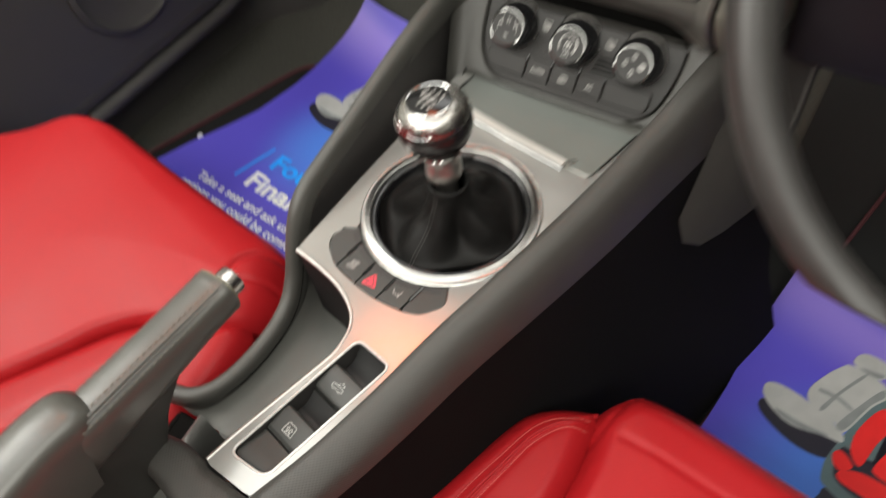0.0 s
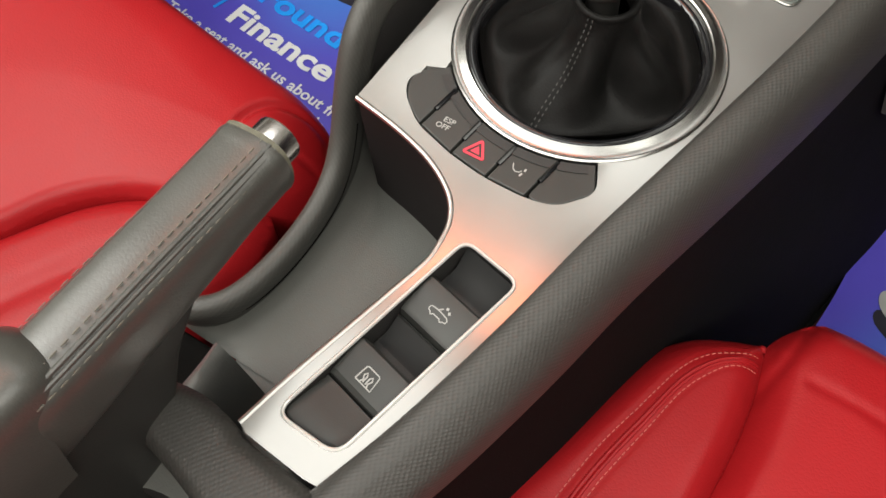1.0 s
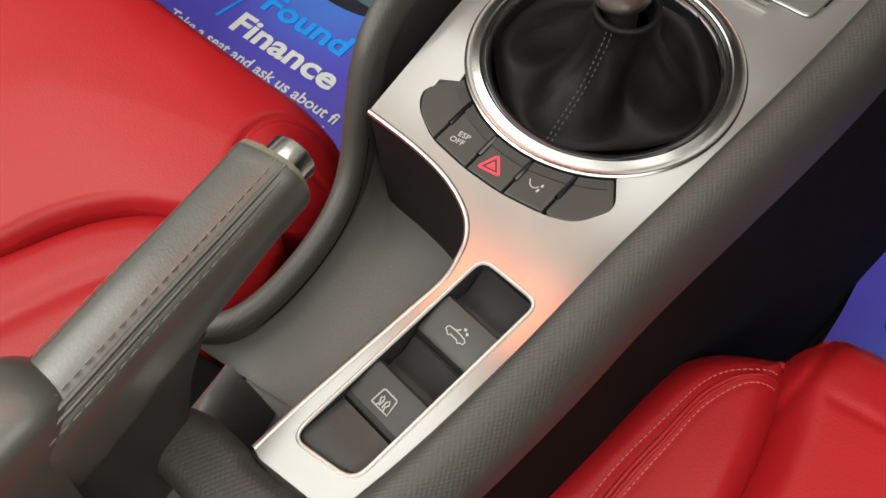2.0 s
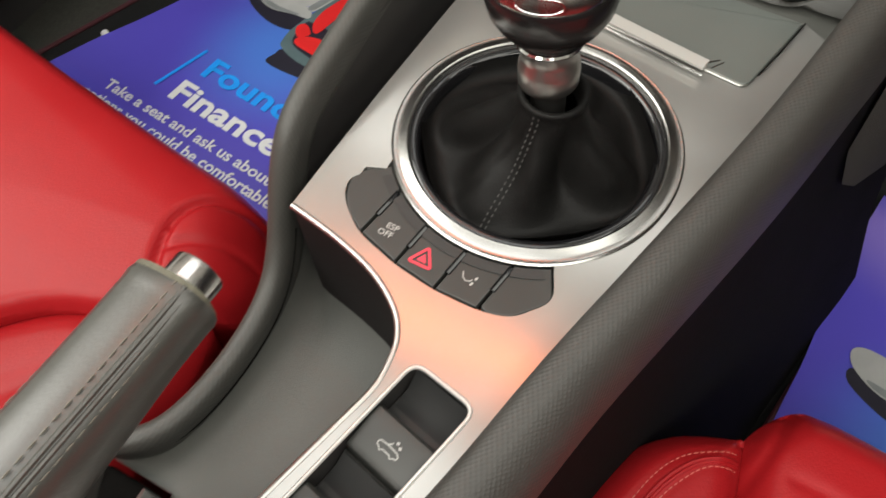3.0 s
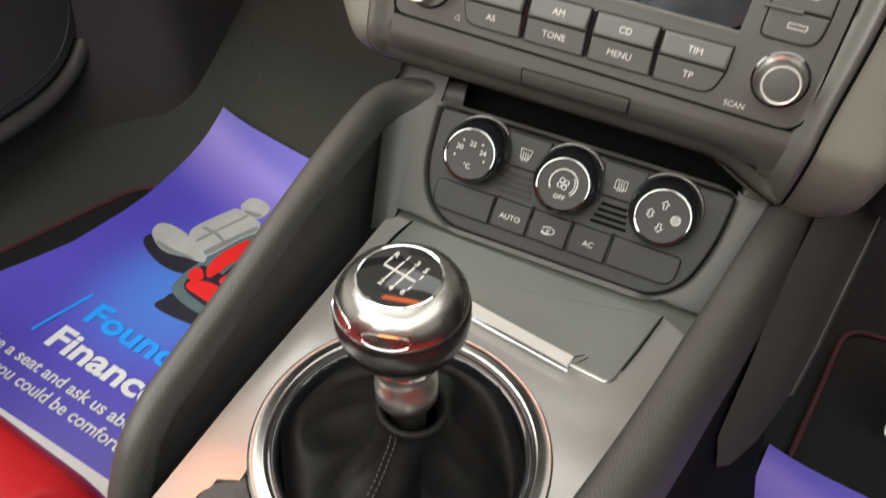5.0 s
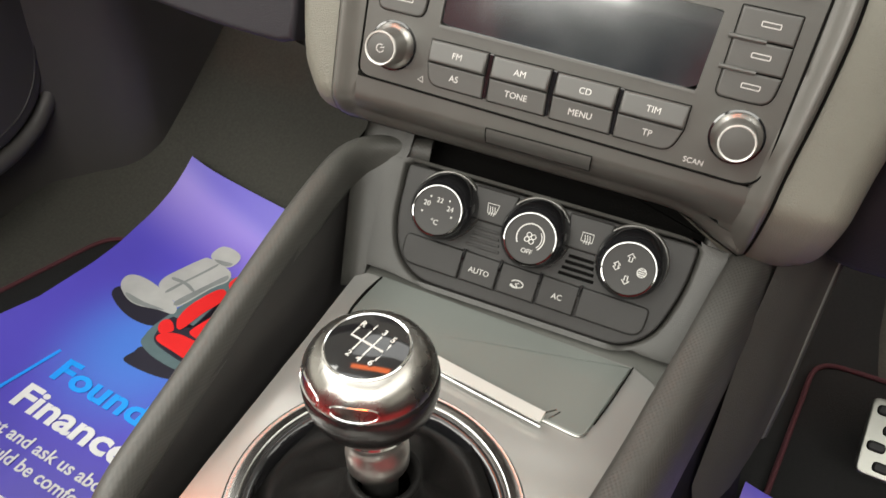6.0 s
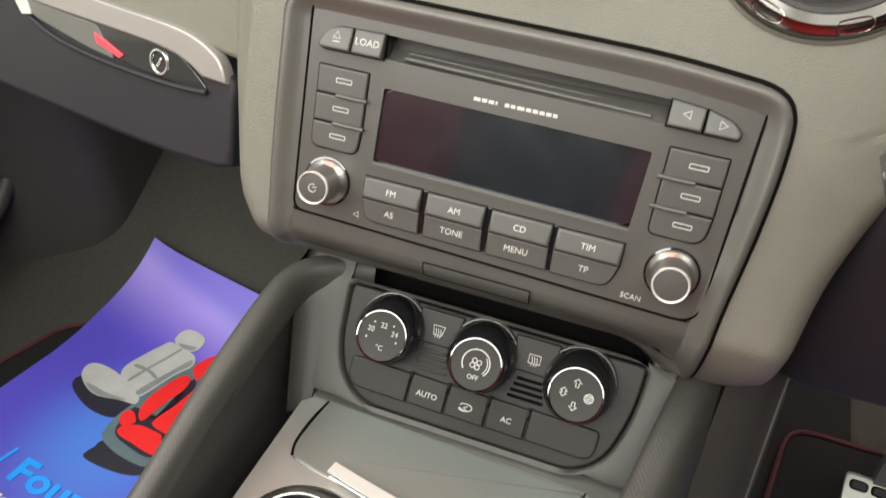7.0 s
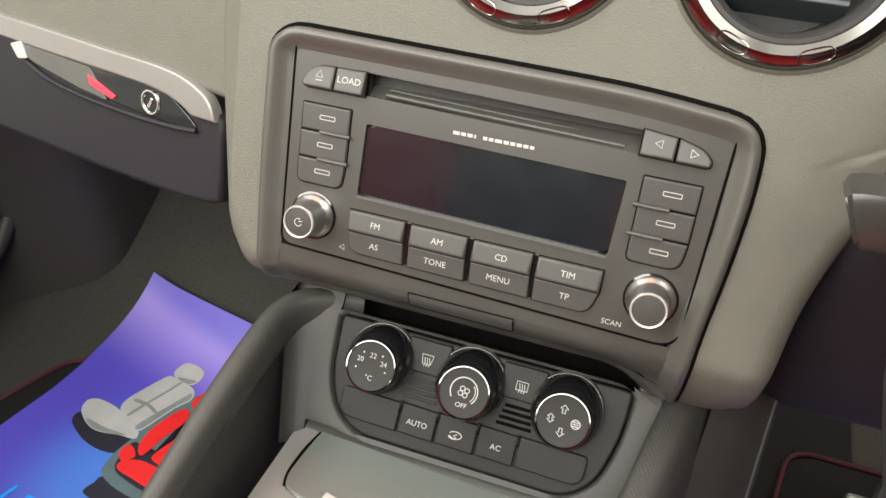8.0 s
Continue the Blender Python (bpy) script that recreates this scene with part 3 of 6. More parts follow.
SWITCH_HOLE = SW_EDGE + sw_arc[1:-1] + [Vector((-0.0690, -0.0550)), Vector((-0.0765, -0.0580))]
# the switch opening runs under the ring: both holes are cut as one
hole = SW_EDGE + circle(RC.x, RC.y, 0.0630, 60, 303, 579)[1:-1] + [Vector((-0.0680, -0.0545)), Vector((-0.0765, -0.0580))]
plate = part("trim_plate", holed_plate(plate_outline, [hole, POCKET], -0.0025, 0.0), ALU, console, "satin aluminium trim plate", angle=30)
lip = [Vector((p.x, p.y, -0.0010)) for p in CURVE]
part("plate_lip", tube(lip, 0.0015, 10), SATIN, console, "bright rolled edge of the trim plate")
wall = [[Vector((p.x + 0.0005, p.y - 0.0003, -0.002)), Vector((p.x + 0.001, p.y, -0.04)), Vector((p.x + 0.002, p.y, -0.082))] for p in CURVE]
# one even plum-black tone, darker than the rest of the bin
part("bin_wall", rings_mesh(wall, closed=False), material("plum_black_wall", (0.014, 0.0115, 0.0115), 0.7, vary=0.15, grain=0.3, spec=0.2), console, "dark plum-black bin wall under the plate", angle=60)
part("bin_floor", box(-0.0985, 0.0, -0.262, -0.06, -0.088, -0.0805, 0.002), HARD, console, "dark plastic floor of the open bin")

# right rail with its steep inner side and the flank below
crest = {-0.26: 0.004, -0.24: 0.006, -0.2: 0.0095, -0.15: 0.013, -0.1: 0.018, -0.05: 0.023, 0.0: 0.028, 0.05: 0.033, 0.1: 0.041, 0.14: 0.05, 0.17: 0.056, 0.23: 0.064}


def table(d, y):
    ks = sorted(d)
    return float(np.interp(y, ks, [d[k] for k in ks]))


edge_path = spline([(-0.014, -0.262, 0)] + [(x, y, 0) for x, y in EDGE_R] + [(0.0915, 0.14, 0), (0.0985, 0.17, 0), (0.106, 0.20, 0), (0.112, 0.23, 0)], 5)
flank_out = {-0.3: 0.07, -0.1: 0.07, 0.1: 0.07, 0.3: 0.075}
rail_r, flank_r = [], []
for p in edge_path:
    h = table(crest, p.y)
    x = p.x
    rail_r.append([Vector((x + a, p.y, b)) for a, b in ((0.0015, -0.004), (0.0005, h * 0.5), (0.0015, h - 0.003), (0.0040, h - 0.0005), (0.0085, h + 0.0005), (0.0140, h - 0.001),
                                                          (0.0190, h - 0.005), (0.0230, h * 0.62 - 0.004), (0.0262, h * 0.3 - 0.006), (0.0280, -0.014))])
    flank_r.append([Vector((x + 0.0275 + table(flank_out, p.y) * a, p.y, -0.0135 - 0.33 * b)) for a, b in ((0, 0), (0.04, 0.08), (0.25, 0.3), (0.6, 0.7), (1, 1))])
part("right_rail", surface_map(rings_mesh(rail_r, closed=False), rail_r), KNURL, console, "studded soft plastic side rail", angle=70)
part("right_flank", rings_mesh(flank_r, closed=False), SHADEDTRIM, console, angle=70)
# grey side panel beyond the rail, under the driver's knee
gusset = [[Vector(r), Vector(r).lerp(Vector(e), 0.35) + Vector((0.002, -0.002, 0.001)), Vector(r).lerp(Vector(e), 0.75) + Vector((0.001, -0.001, 0)), Vector(e), Vector(e) + Vector((0.003, 0.002, -0.001)), Vector(e) + Vector((0.002, 0.03, 0))] for r, e in
          (((0.122, 0.172, 0.045), (0.160, 0.230, 0.055)), ((0.119, 0.150, 0.008), (0.160, 0.212, 0.003)), ((0.118, 0.120, -0.022), (0.160, 0.202, -0.025)), ((0.116, 0.095, -0.050), (0.160, 0.190, -0.056)), ((0.123, 0.094, -0.074), (0.160, 0.185, -0.080)), ((0.133, 0.112, -0.092), (0.1600, 0.182, -0.096)))]
part("side_panel", rings_mesh(gusset, closed=False), material("side_panel_plastic", (0.052, 0.050, 0.046), 0.7, vary=0.15, grain=0.3, spec=0.08), console, "grey side panel of the console", angle=70)
# pale cord as a painted highlight on the panel's edge
part("edge_highlight", tube([g[3] for g in gusset], 0.0012, 6), TABGREY, console, "pale cord painting the highlight along the side panel")
# dark sheet laid over the carpet as the footwell's deep shade
part("tunnel_shade", sheet(0.15, 0.34, ys, lambda x, y: floor_height(y, x) - 0.006, 2), MATPILE, console, "dark sheet over the tunnel foot, standing in for deep shade", angle=60)
# the rail wraps round behind the plate
corner = rounded([(-0.0460, -0.2375), (-0.0400, -0.2405), (-0.0100, -0.2420), (0.0040, -0.2420), (0.0200, -0.2500), (0.0200, -0.2900), (-0.0100, -0.2790), (-0.0350, -0.2690), (-0.0600, -0.2625), (-0.0800, -0.2600), (-0.0885, -0.2560), (-0.0880, -0.2460), (-0.0780, -0.2375), (-0.0620, -0.2350)], [0.002, 0.001, 0.001, 0.004, 0.01, 0.01, 0.02, 0.02, 0.012, 0.006, 0.006, 0.007, 0.008, 0.008], 5)
part("rear_rail", pad(corner, pad_height(resample(corner, 120), 0.0070, 0.0075, 0.004), -0.085, 0.002), KNURL, console, "studded rail end behind the plate", angle=75)
tab_rows = []
for f_ in [k / 8 for k in range(9)]:
    a, b = Vector((-0.0965, -0.2120, -0.034)).lerp(Vector((-0.1080, -0.2500, -0.050)), f_), Vector((-0.0750, -0.2140, -0.029)).lerp(Vector((-0.0720, -0.2420, -0.042)), f_)
    tab_rows.append([a.lerp(b, c).xy.to_3d() + Vector((0, 0, -0.084 + (a.lerp(b, c).z + 0.087) * math.sin(math.pi * min(1.0, max(0.0, c))) ** 0.55)) for c in [0.5 - 0.5 * math.cos(math.pi * q / 14) for q in range(15)]])
# added black block, stands in for the dark gap past the rail end
part("gap_filler", box(-0.1275, -0.098, -0.46, -0.2110, -0.345, -0.066, 0.004), JOINTSHADE, console, "black filler block added in the dark gap beside the handbrake")
part("bin_tab", rings_mesh(tab_rows), TABGREY, console, "pale grey plastic tab in the bin", angle=50)
cup = circle(-0.055, -0.306, 0.034, 40)
part("cup_well", lathe([(0.0340, -0.0205), (0.0328, -0.024), (0.0315, -0.080), (0.0, -0.081)], 40), DARK, console, "dark round cup well", Matrix.Translation((-0.055, -0.306, 0)))
part("rear_tray", holed_plate(rounded([(-0.080, -0.46), (0.02, -0.46), (0.02, -0.262), (-0.097, -0.262), (-0.0925, -0.296)], 0.004, 4), [cup], -0.09, -0.020), HARD, console, "grey plastic rear tray with a round cup hole")

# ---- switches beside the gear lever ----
base = part("switch_bed", slab(SWITCH_HOLE, -0.014, -0.0045, 0.0005), JOINTSHADE, console, "black recess under the switches")


def below(x):
    ks = [(-0.0805, -0.0665)] + SW_OUT[1:]
    return float(np.interp(x, [k[0] for k in SW_OUT[:8]], [k[1] for k in SW_OUT[:8]]))


DIV_TOP, DIV_BOT = [-0.0570, -0.0380, -0.0180, 0.0020], [-0.0612, -0.0412, -0.0215, -0.0022]
tops, bots = [-0.0715] + DIV_TOP + [0.0175], [-0.0795] + DIV_BOT + [0.0225]


def on_arc(x, r):
    d = x - RC.x
    return RC.y - math.sqrt(max(0.0, r * r - d * d))


switch_parts = []
for i in range(5):
    g = 0.0006
    xa, xb, ya, yb = tops[i] + g, tops[i + 1] - g, bots[i] + g, bots[i + 1] - g
    out = []
    if i == 0:
        out = [(-0.0760, -0.0585), (-0.0797, -0.0665), (-0.0760, -0.0763), (-0.0690, -0.0828), (yb, below(yb) + g * 2)]
        top = [(xb - k * (xb + 0.0668) / 5, on_arc(xb - k * (xb + 0.0668) / 5, 0.0653)) for k in range(6)] + [(-0.0692, -0.0553)]
        out += top
    elif i == 4:
        out = [(ya, below(ya) + 2 * g), (0.0045, -0.0963), (0.0113, -0.0937), (0.0195, -0.0845), (0.0227, -0.0798), (0.0165, -0.0668)]
        out += [(0.0150 - k * (0.0150 - xa) / 4, on_arc(0.0150 - k * (0.0150 - xa) / 4, 0.0653)) for k in range(1, 5)]
    else:
        out = [(ya + (yb - ya) * k / 4, below(ya + (yb - ya) * k / 4) + 2 * g) for k in range(5)]
        out += [(xb - (xb - xa) * k / 4, on_arc(xb - (xb - xa) * k / 4, 0.0653)) for k in range(5)]
    if i in (0, 4):
        out = rounded(out, [0.004 if (k in (0, 1, 2, 3) if i == 0 else k < 5) else 0.0025 if i == 0 and k == len(out) - 1 else 0.0 for k in range(len(out))], 4)
    sw = part("switch", slab(out, -0.006, -0.0002, 0.0007), SWITCHKEY, console, ["blank dark switch", "stability switch marked ESP OFF", "hazard switch with a red triangle", "switch with a spoiler symbol", "blank dark switch"][i])
    switch_parts.append(sw)
    g0, g1 = (max(xa, -0.0660), min(xb, 0.0150))
    ridge = [Vector((g0 + (g1 - g0) * k / 6, on_arc(g0 + (g1 - g0) * k / 6, 0.0688), -0.0002)) for k in range(7)]
    part("switch_ridge", sweep(ridge, [(-0.0019, -0.0006), (-0.0016, 0.0003), (-0.0008, 0.0006), (0.0010, 0.0004), (0.0021, -0.0006)], side=(0, 1, 0)), DARK, sw, "raised edge strip of the key")
for xt, xb in zip(DIV_TOP, DIV_BOT):
    a = Vector((xt, on_arc(xt, 0.0668), -0.0004))
    b = Vector((xb, below(xb), -0.0004))
    part("switch_divider", tube([a, a.lerp(b, 0.25), a.lerp(b, 0.55)], 0.0014, 8), GLOSS, console, "gloss black bar between the keys")
lettering("ESP", 0.0040, switch_parts[1], -0.0502, -0.0797, 0.0001)
lettering("OFF", 0.0040, switch_parts[1], -0.0516, -0.0836, 0.0001)


def triangle(cx, cy, s, turn):
    return [Vector((cx + s * math.cos(radians(90 + turn + 120 * k)), cy + s * math.sin(radians(90 + turn + 120 * k)))) for k in range(3)]


part("symbol", join(stroke(rounded(triangle(-0.0318, -0.0872, 0.0058, 0), 0.0010, 3), 0.0012, 0, closed=True), slab(rounded(triangle(-0.0318, -0.0872, 0.0027, 0), 0.0004, 2), 0, 0.0002, 0.0001)), REDMARK, switch_parts[2], "red hazard triangle")
part("symbol", join(stroke([(-0.0158, -0.0835), (-0.0142, -0.0872), (-0.0120, -0.0885), (-0.0095, -0.0878), (-0.0086, -0.0862)], 0.0006, 0), stroke([(-0.0066, -0.0838), (-0.0070, -0.0858)], 0.0012, 0),
                     stroke([(-0.0075, -0.0878), (-0.0082, -0.0902)], 0.0012, 0)), MARK, switch_parts[3], "pale spoiler symbol", Matrix.Translation((-0.0115, -0.0862, 0)) @ Matrix.Scale(0.7, 4) @ Matrix.Translation((0.0115, 0.0862, 0)))

# ---- rocker switches in the pocket ----
part("rocker_well", slab(POCKET, -0.020, -0.0165, 0.0005), DARK, console, "dark well round the rocker switches")
pw = [[Vector((p.x, p.y, z)) for p in POCKET] for z in (-0.0005, -0.018)]
part("well_wall", rings_mesh(pw, False, False), DARK, console)
A0, A1 = Vector((-0.0210, -0.2270)), Vector((0.0020, -0.1305))
AX = (A1 - A0).normalized()
ACR = Vector((AX.y, -AX.x))


def rocker(profile, half, label, round_end=0.0):
    """A rocker key: a side profile (along, height) over its full width; round_end rounds its rear corners."""
    n = len(profile)
    bm = bmesh.new()
    cols = []
    s0 = profile[0][0]
    for k in (-1, -0.975, -0.9, -0.75, -0.5, 0.5, 0.75, 0.9, 0.975, 1):
        dz = -0.0007 if abs(k) == 1 else -0.0002 if abs(k) > 0.95 else 0
        bow = max(0.0, (abs(k) - 0.5) / 0.5)
        cut = round_end * (1 - math.sqrt(max(0.0, 1 - bow * bow)))
        cols.append([bm.verts.new((*(A0 + AX * (max(s, s0 + cut) + (0.033 * k if round_end and s < 0.1 else 0)) * 0.0992 + ACR * half * k), h + dz)) for s, h in profile])
    for a, b in zip(cols, cols[1:]):
        for i in range(n - 1):
            bm.faces.new((a[i], a[i + 1], b[i + 1], b[i]))
    for col in (cols[0], cols[-1]):
        lows = [bm.verts.new((v.co.x, v.co.y, -0.0175)) for v in col]
        for i in range(n - 1):
            bm.faces.new((col[i], col[i + 1], lows[i + 1], lows[i]))
    first = [c[0] for c in cols]
    lows = [bm.verts.new((v.co.x, v.co.y, -0.0175)) for v in first]
    for i in range(len(first) - 1):
        bm.faces.new((first[i], first[i + 1], lows[i + 1], lows[i]))
    bmesh.ops.remove_doubles(bm, verts=bm.verts, dist=1e-6)
    bmesh.ops.dissolve_degenerate(bm, edges=bm.edges, dist=1e-6)
    return part("rocker_switch", bm, SWITCHKEY, console, label, angle=25)


rk1 = rocker([(0.004, -0.0050), (0.014, -0.0034), (0.03, -0.0030), (0.12, -0.0046), (0.195, -0.0060), (0.215, -0.0062), (0.222, -0.0095), (0.23, -0.0058), (0.25, -0.0042), (0.36, -0.0016), (0.405, -0.0018), (0.42, -0.0040), (0.425, -0.0175)], 0.0141, "rocker switch with a window symbol", 0.075)
rk2 = rocker([(0.555, -0.0175), (0.57, -0.0125), (0.595, -0.0092), (0.602, -0.0110), (0.61, -0.0055), (0.63, -0.0040), (0.74, -0.0016), (0.785, -0.0018), (0.80, -0.0040), (0.805, -0.0175)], 0.0141, "rocker switch with a folding roof symbol")
part("well_step", rings_mesh([[Vector((*(A0 + AX * s * 0.0992 + ACR * 0.0135 * k), h)) for k in (-1, 1)] for s, h in ((0.422, -0.0160), (0.45, -0.0168), (0.49, -0.0160), (0.53, -0.0138), (0.56, -0.0110), (0.585, -0.0090))], closed=False), RUBBER, console)
part("well_step", rings_mesh([[Vector((*(A0 + AX * s * 0.0992 + ACR * 0.0135 * k), h)) for k in (-1, 1)] for s, h in ((0.805, -0.0160), (0.84, -0.0168), (0.88, -0.0158), (0.93, -0.0125), (0.97, -0.0070), (0.99, -0.0030))], closed=False), RUBBER, console)
ang = math.degrees(math.atan2(AX.y, AX.x)) - 90


def symbol(parent, at, strokes, w, z, tilt=0.0, mat=None, label=""):
    bms = [stroke(s, w, 0, closed=False) for s in strokes]
    bm = join(*bms)
    return part("symbol", bm, mat or DIM, parent, label, Matrix.Translation((at[0], at[1], z)) @ pose(0, 0, 0, tilt, 0, ang) @ Matrix.Scale(0.8, 4))


c1 = A0 + AX * 0.31 * 0.0992
symbol(rk1, c1, [[(-0.0052, -0.0040), (-0.0044, 0.0038), (-0.0036, 0.0044), (0.0036, 0.0044), (0.0044, 0.0038), (0.0052, -0.0040), (-0.0052, -0.0040)]], 0.0007, -0.0023, 15, label="pale window symbol")
symbol(rk1, c1, [[(-0.0026, -0.0040), (-0.0016, -0.0020), (-0.0028, 0.0002), (-0.0018, 0.0018), (-0.0008, 0.0004), (-0.0010, -0.0030)], [(0.0008, -0.0030), (0.0008, 0.0004), (0.0018, 0.0018), (0.0028, 0.0002), (0.0018, -0.0020), (0.0026, -0.0040)]], 0.0008, -0.0023, 15, label="pale figures of the window symbol")
c2 = A0 + AX * 0.69 * 0.0992
symbol(rk2, c2, [[(-0.0022, -0.0018), (-0.0032, -0.0029), (-0.0044, -0.0018), (-0.0058, -0.0013), (-0.0060, 0.0000), (-0.0052, 0.0010), (-0.0018, 0.0014), (0.0010, 0.0013), (0.0046, 0.0010), (0.0060, 0.0000), (0.0058, -0.0016), (0.0044, -0.0018), (0.0032, -0.0029), (0.0020, -0.0018), (-0.0022, -0.0018)], [(-0.0014, 0.0014), (0.0004, 0.0034)]], 0.0006, -0.0023, 15, label="pale roof symbol")
symbol(rk2, c2, [[(0.0014, 0.0045), (0.0027, 0.0049)], [(0.0038, 0.0041), (0.0047, 0.0029)]], 0.0013, -0.0023, 15, label="pale folding roof pieces")

part("pocket_rim", tube([Vector((p.x, p.y, 0.0)) for p in POCKET] + [Vector((POCKET[0].x, POCKET[0].y, 0.0))], 0.0009, 8), RIM, console, "bright rim of the switch pocket")

# ---- storage lid ----
lid_o = rounded([(-0.0775, 0.0870), (-0.0760, 0.0785), (-0.0600, 0.0745), (0.0450, 0.0615), (0.0560, 0.0600), (0.0685, 0.1120), (-0.0735, 0.1180)], [0.01, 0.006, 0.01, 0.008, 0.009, 0.001, 0.002], 6)
lid = part("storage_lid", slab(lid_o, 0.0003, 0.0022, 0.0008), LID, console, "grey lacquered lid of the storage tray")
bar = [(-0.052, 0.0785, 0.0036), (-0.02, 0.0717, 0.0036), (0.012, 0.0660, 0.0036), (0.036, 0.0620, 0.0036)]
part("lid_bar", sweep(spline(bar, 4), [(-0.0050, -0.0032), (-0.0047, -0.0018), (-0.0012, 0.0002), (-0.0004, 0.0014), (0.0006, 0.0018), (0.0015, 0.0012), (0.0018, -0.0030)], side=(0, 1, 0)), BAR, lid, "bright bar handle of the lid")
for off, lift in ((-0.0046, -0.0012), (0.0006, 0.0018)):
    part("bar_ridge", tube([Vector(p) + Vector((0, off, lift)) for p in spline(bar, 4)], 0.0007, 8), CHROME, lid, "bright ridge of the bar")
part("lid_edge", tube([Vector((p.x, p.y, 0.0012)) for p in lid_o if p.y < 0.078], 0.0004, 6), SATIN, lid, "bright edge of the lid")
part("lid_joint", tube(spline([(-0.0735, 0.1165, 0.0019), (-0.0765, 0.1030, 0.0019), (-0.0776, 0.0875, 0.0019), (-0.0755, 0.0790, 0.0019)], 4), 0.0008, 6), JOINTSHADE, lid, "dark joint at the lid's end")
part("lid_joint", tube([(0.0590, 0.0700, 0.0018), (0.0636, 0.0870, 0.0020), (0.0692, 0.1125, 0.0020)], 0.0004, 6), JOINTSHADE, lid, "dark joint at the lid's end")
part("lid_notch", join(stroke([(0.036, 0.0665), (0.0405, 0.0705)], 0.0008, 0.0022), stroke([(0.0385, 0.0640), (0.0425, 0.0700)], 0.0007, 0.0022)), RING, lid)
part("console_nose", slab(rounded([(-0.0895, 0.1190), (0.0000, 0.1165), (0.0690, 0.1130), (0.0810, 0.1070), (0.0860, 0.1090), (0.0920, 0.14), (0.10, 0.19), (-0.105, 0.19), (-0.10, 0.14)], 0.004, 3), -0.02, -0.0015, 0.001), HARD, console)

# ---- gear lever ----
gear = thing("gear_lever", "gear lever with a ball knob, black leather gaiter and bright ring", "gear lever", pose(RC.x, RC.y, 0))
part("gaiter_ring", lathe([(0.0566, -0.002), (0.0568, 0.0016), (0.0573, 0.0024), (0.0580, 0.0027), (0.0588, 0.0024), (0.0610, 0.0014), (0.0632, 0.0008), (0.0640, 0.0011), (0.0648, 0.0006), (0.0650, -0.003), (0.0566, -0.003), (0.0566, -0.002)], 96), RING, gear, "polished aluminium ring")
part("ring_seat", lathe([(0.0575, -0.004), (0.0567, 0.0006), (0.0555, 0.0012), (0.0535, 0.0008), (0.0520, -0.0010), (0.0512, -0.006)], 80), GLOSS, gear, "black inner ring")
part("gaiter_floor", lathe([(0.0600, -0.0100), (0.0300, -0.0120), (0.0, -0.0120)], 48), JOINTSHADE, gear, "black floor under the gaiter")
# leather: from the ring up to the collar, slack and creased
LT = Vector((0.0065, -0.0060, 0.034))
rings, nseg = [], 144
prof = [(0.0530, 0.0008, 0), (0.0500, -0.0050, 0.02), (0.0455, -0.0060, 0.08), (0.0390, -0.0005, 0.22), (0.0320, 0.0075, 0.42), (0.0245, 0.0165, 0.64), (0.0185, 0.0255, 0.82), (0.0152, 0.0335, 0.95), (0.0142, 0.0385, 1.0), (0.0145, 0.0412, 1.0), (0.0130, 0.0424, 1.0), (0.0110, 0.0405, 1.0), (0.0100, 0.034, 1.0)]
for k, (r, z, s) in enumerate(prof):
    ring = []
    for i in range(nseg):
        a = 2 * math.pi * i / nseg
        fold = (0.5 * math.sin(4 * a + 0.9) + 0.35 * math.sin(7 * a + 2.0 + 3 * s) + 0.3 * math.sin(3 * a + 5 * s)) * math.sin(math.pi * min(1, s * 1.05)) * 0.0042
        for at_, wide_, deep_ in ((3.75, 0.13, 0.0016), (4.30, 0.07, 0.0010), (5.45, 0.26, 0.0030), (0.35, 0.22, 0.0020), (1.9, 0.25, 0.0016), (2.8, 0.18, 0.0016)):
            off_ = (a - at_ - 0.35 * (s - 0.4) + math.pi) % (2 * math.pi) - math.pi
            fold -= deep_ * math.exp(-(off_ / wide_) ** 2) * math.sin(math.pi * min(1.0, s * 1.02)) ** 0.8
        fold += 0.0007 * math.sin(26 * s + 5 * math.sin(2 * a)) * math.sin(math.pi * min(1, s * 1.05))
        square = 1 + 0.10 * math.cos(4 * a + 0.6) * math.sin(math.pi * min(1, 0.15 + s * 0.85))
        rr = r * (square if k < 9 else 1) + (fold if k < 9 else 0)
        ring.append(Vector((LT.x * s + rr * math.cos(a), LT.y * s + rr * math.sin(a), z + (0.7 * fold if k < 9 else 0))))
    rings.append(ring)
fine = []
for i in range(nseg):
    col = spline([r[i] for r in rings], 3)
    fine.append(col)
fine = [[fine[i][k] for i in range(nseg)] for k in range(len(fine[0]))]
gaiter = part("gaiter", rings_mesh(fine, False, False), LEATHER, gear, "creased black leather gaiter", angle=80)


def on_gaiter(i, lift=0.0012):
    return [fine[k][i % nseg] + Vector((math.cos(2 * math.pi * i / nseg), math.sin(2 * math.pi * i / nseg), 0.8)).normalized() * lift for k in range(2, len(fine) - 8)]


seam_i = 107
for off in (-1, 1):
    line = [p + Vector((0.0011 * off, 0, 0.0002)) for p in on_gaiter(seam_i)]
    part("stitching", stitches(line, (0, -0.6, 0.8), 0.0016, 0.00032, 0.0014), DARKTHREAD, gaiter, "dark seam stitches")
# collar and knob on the lever's own axis
top = Vector((LT.x, LT.y, 0.034))
AXK = pose(top.x - 0.0020, top.y + 0.0010, 0.0298, -5.0, -6.5, 0)
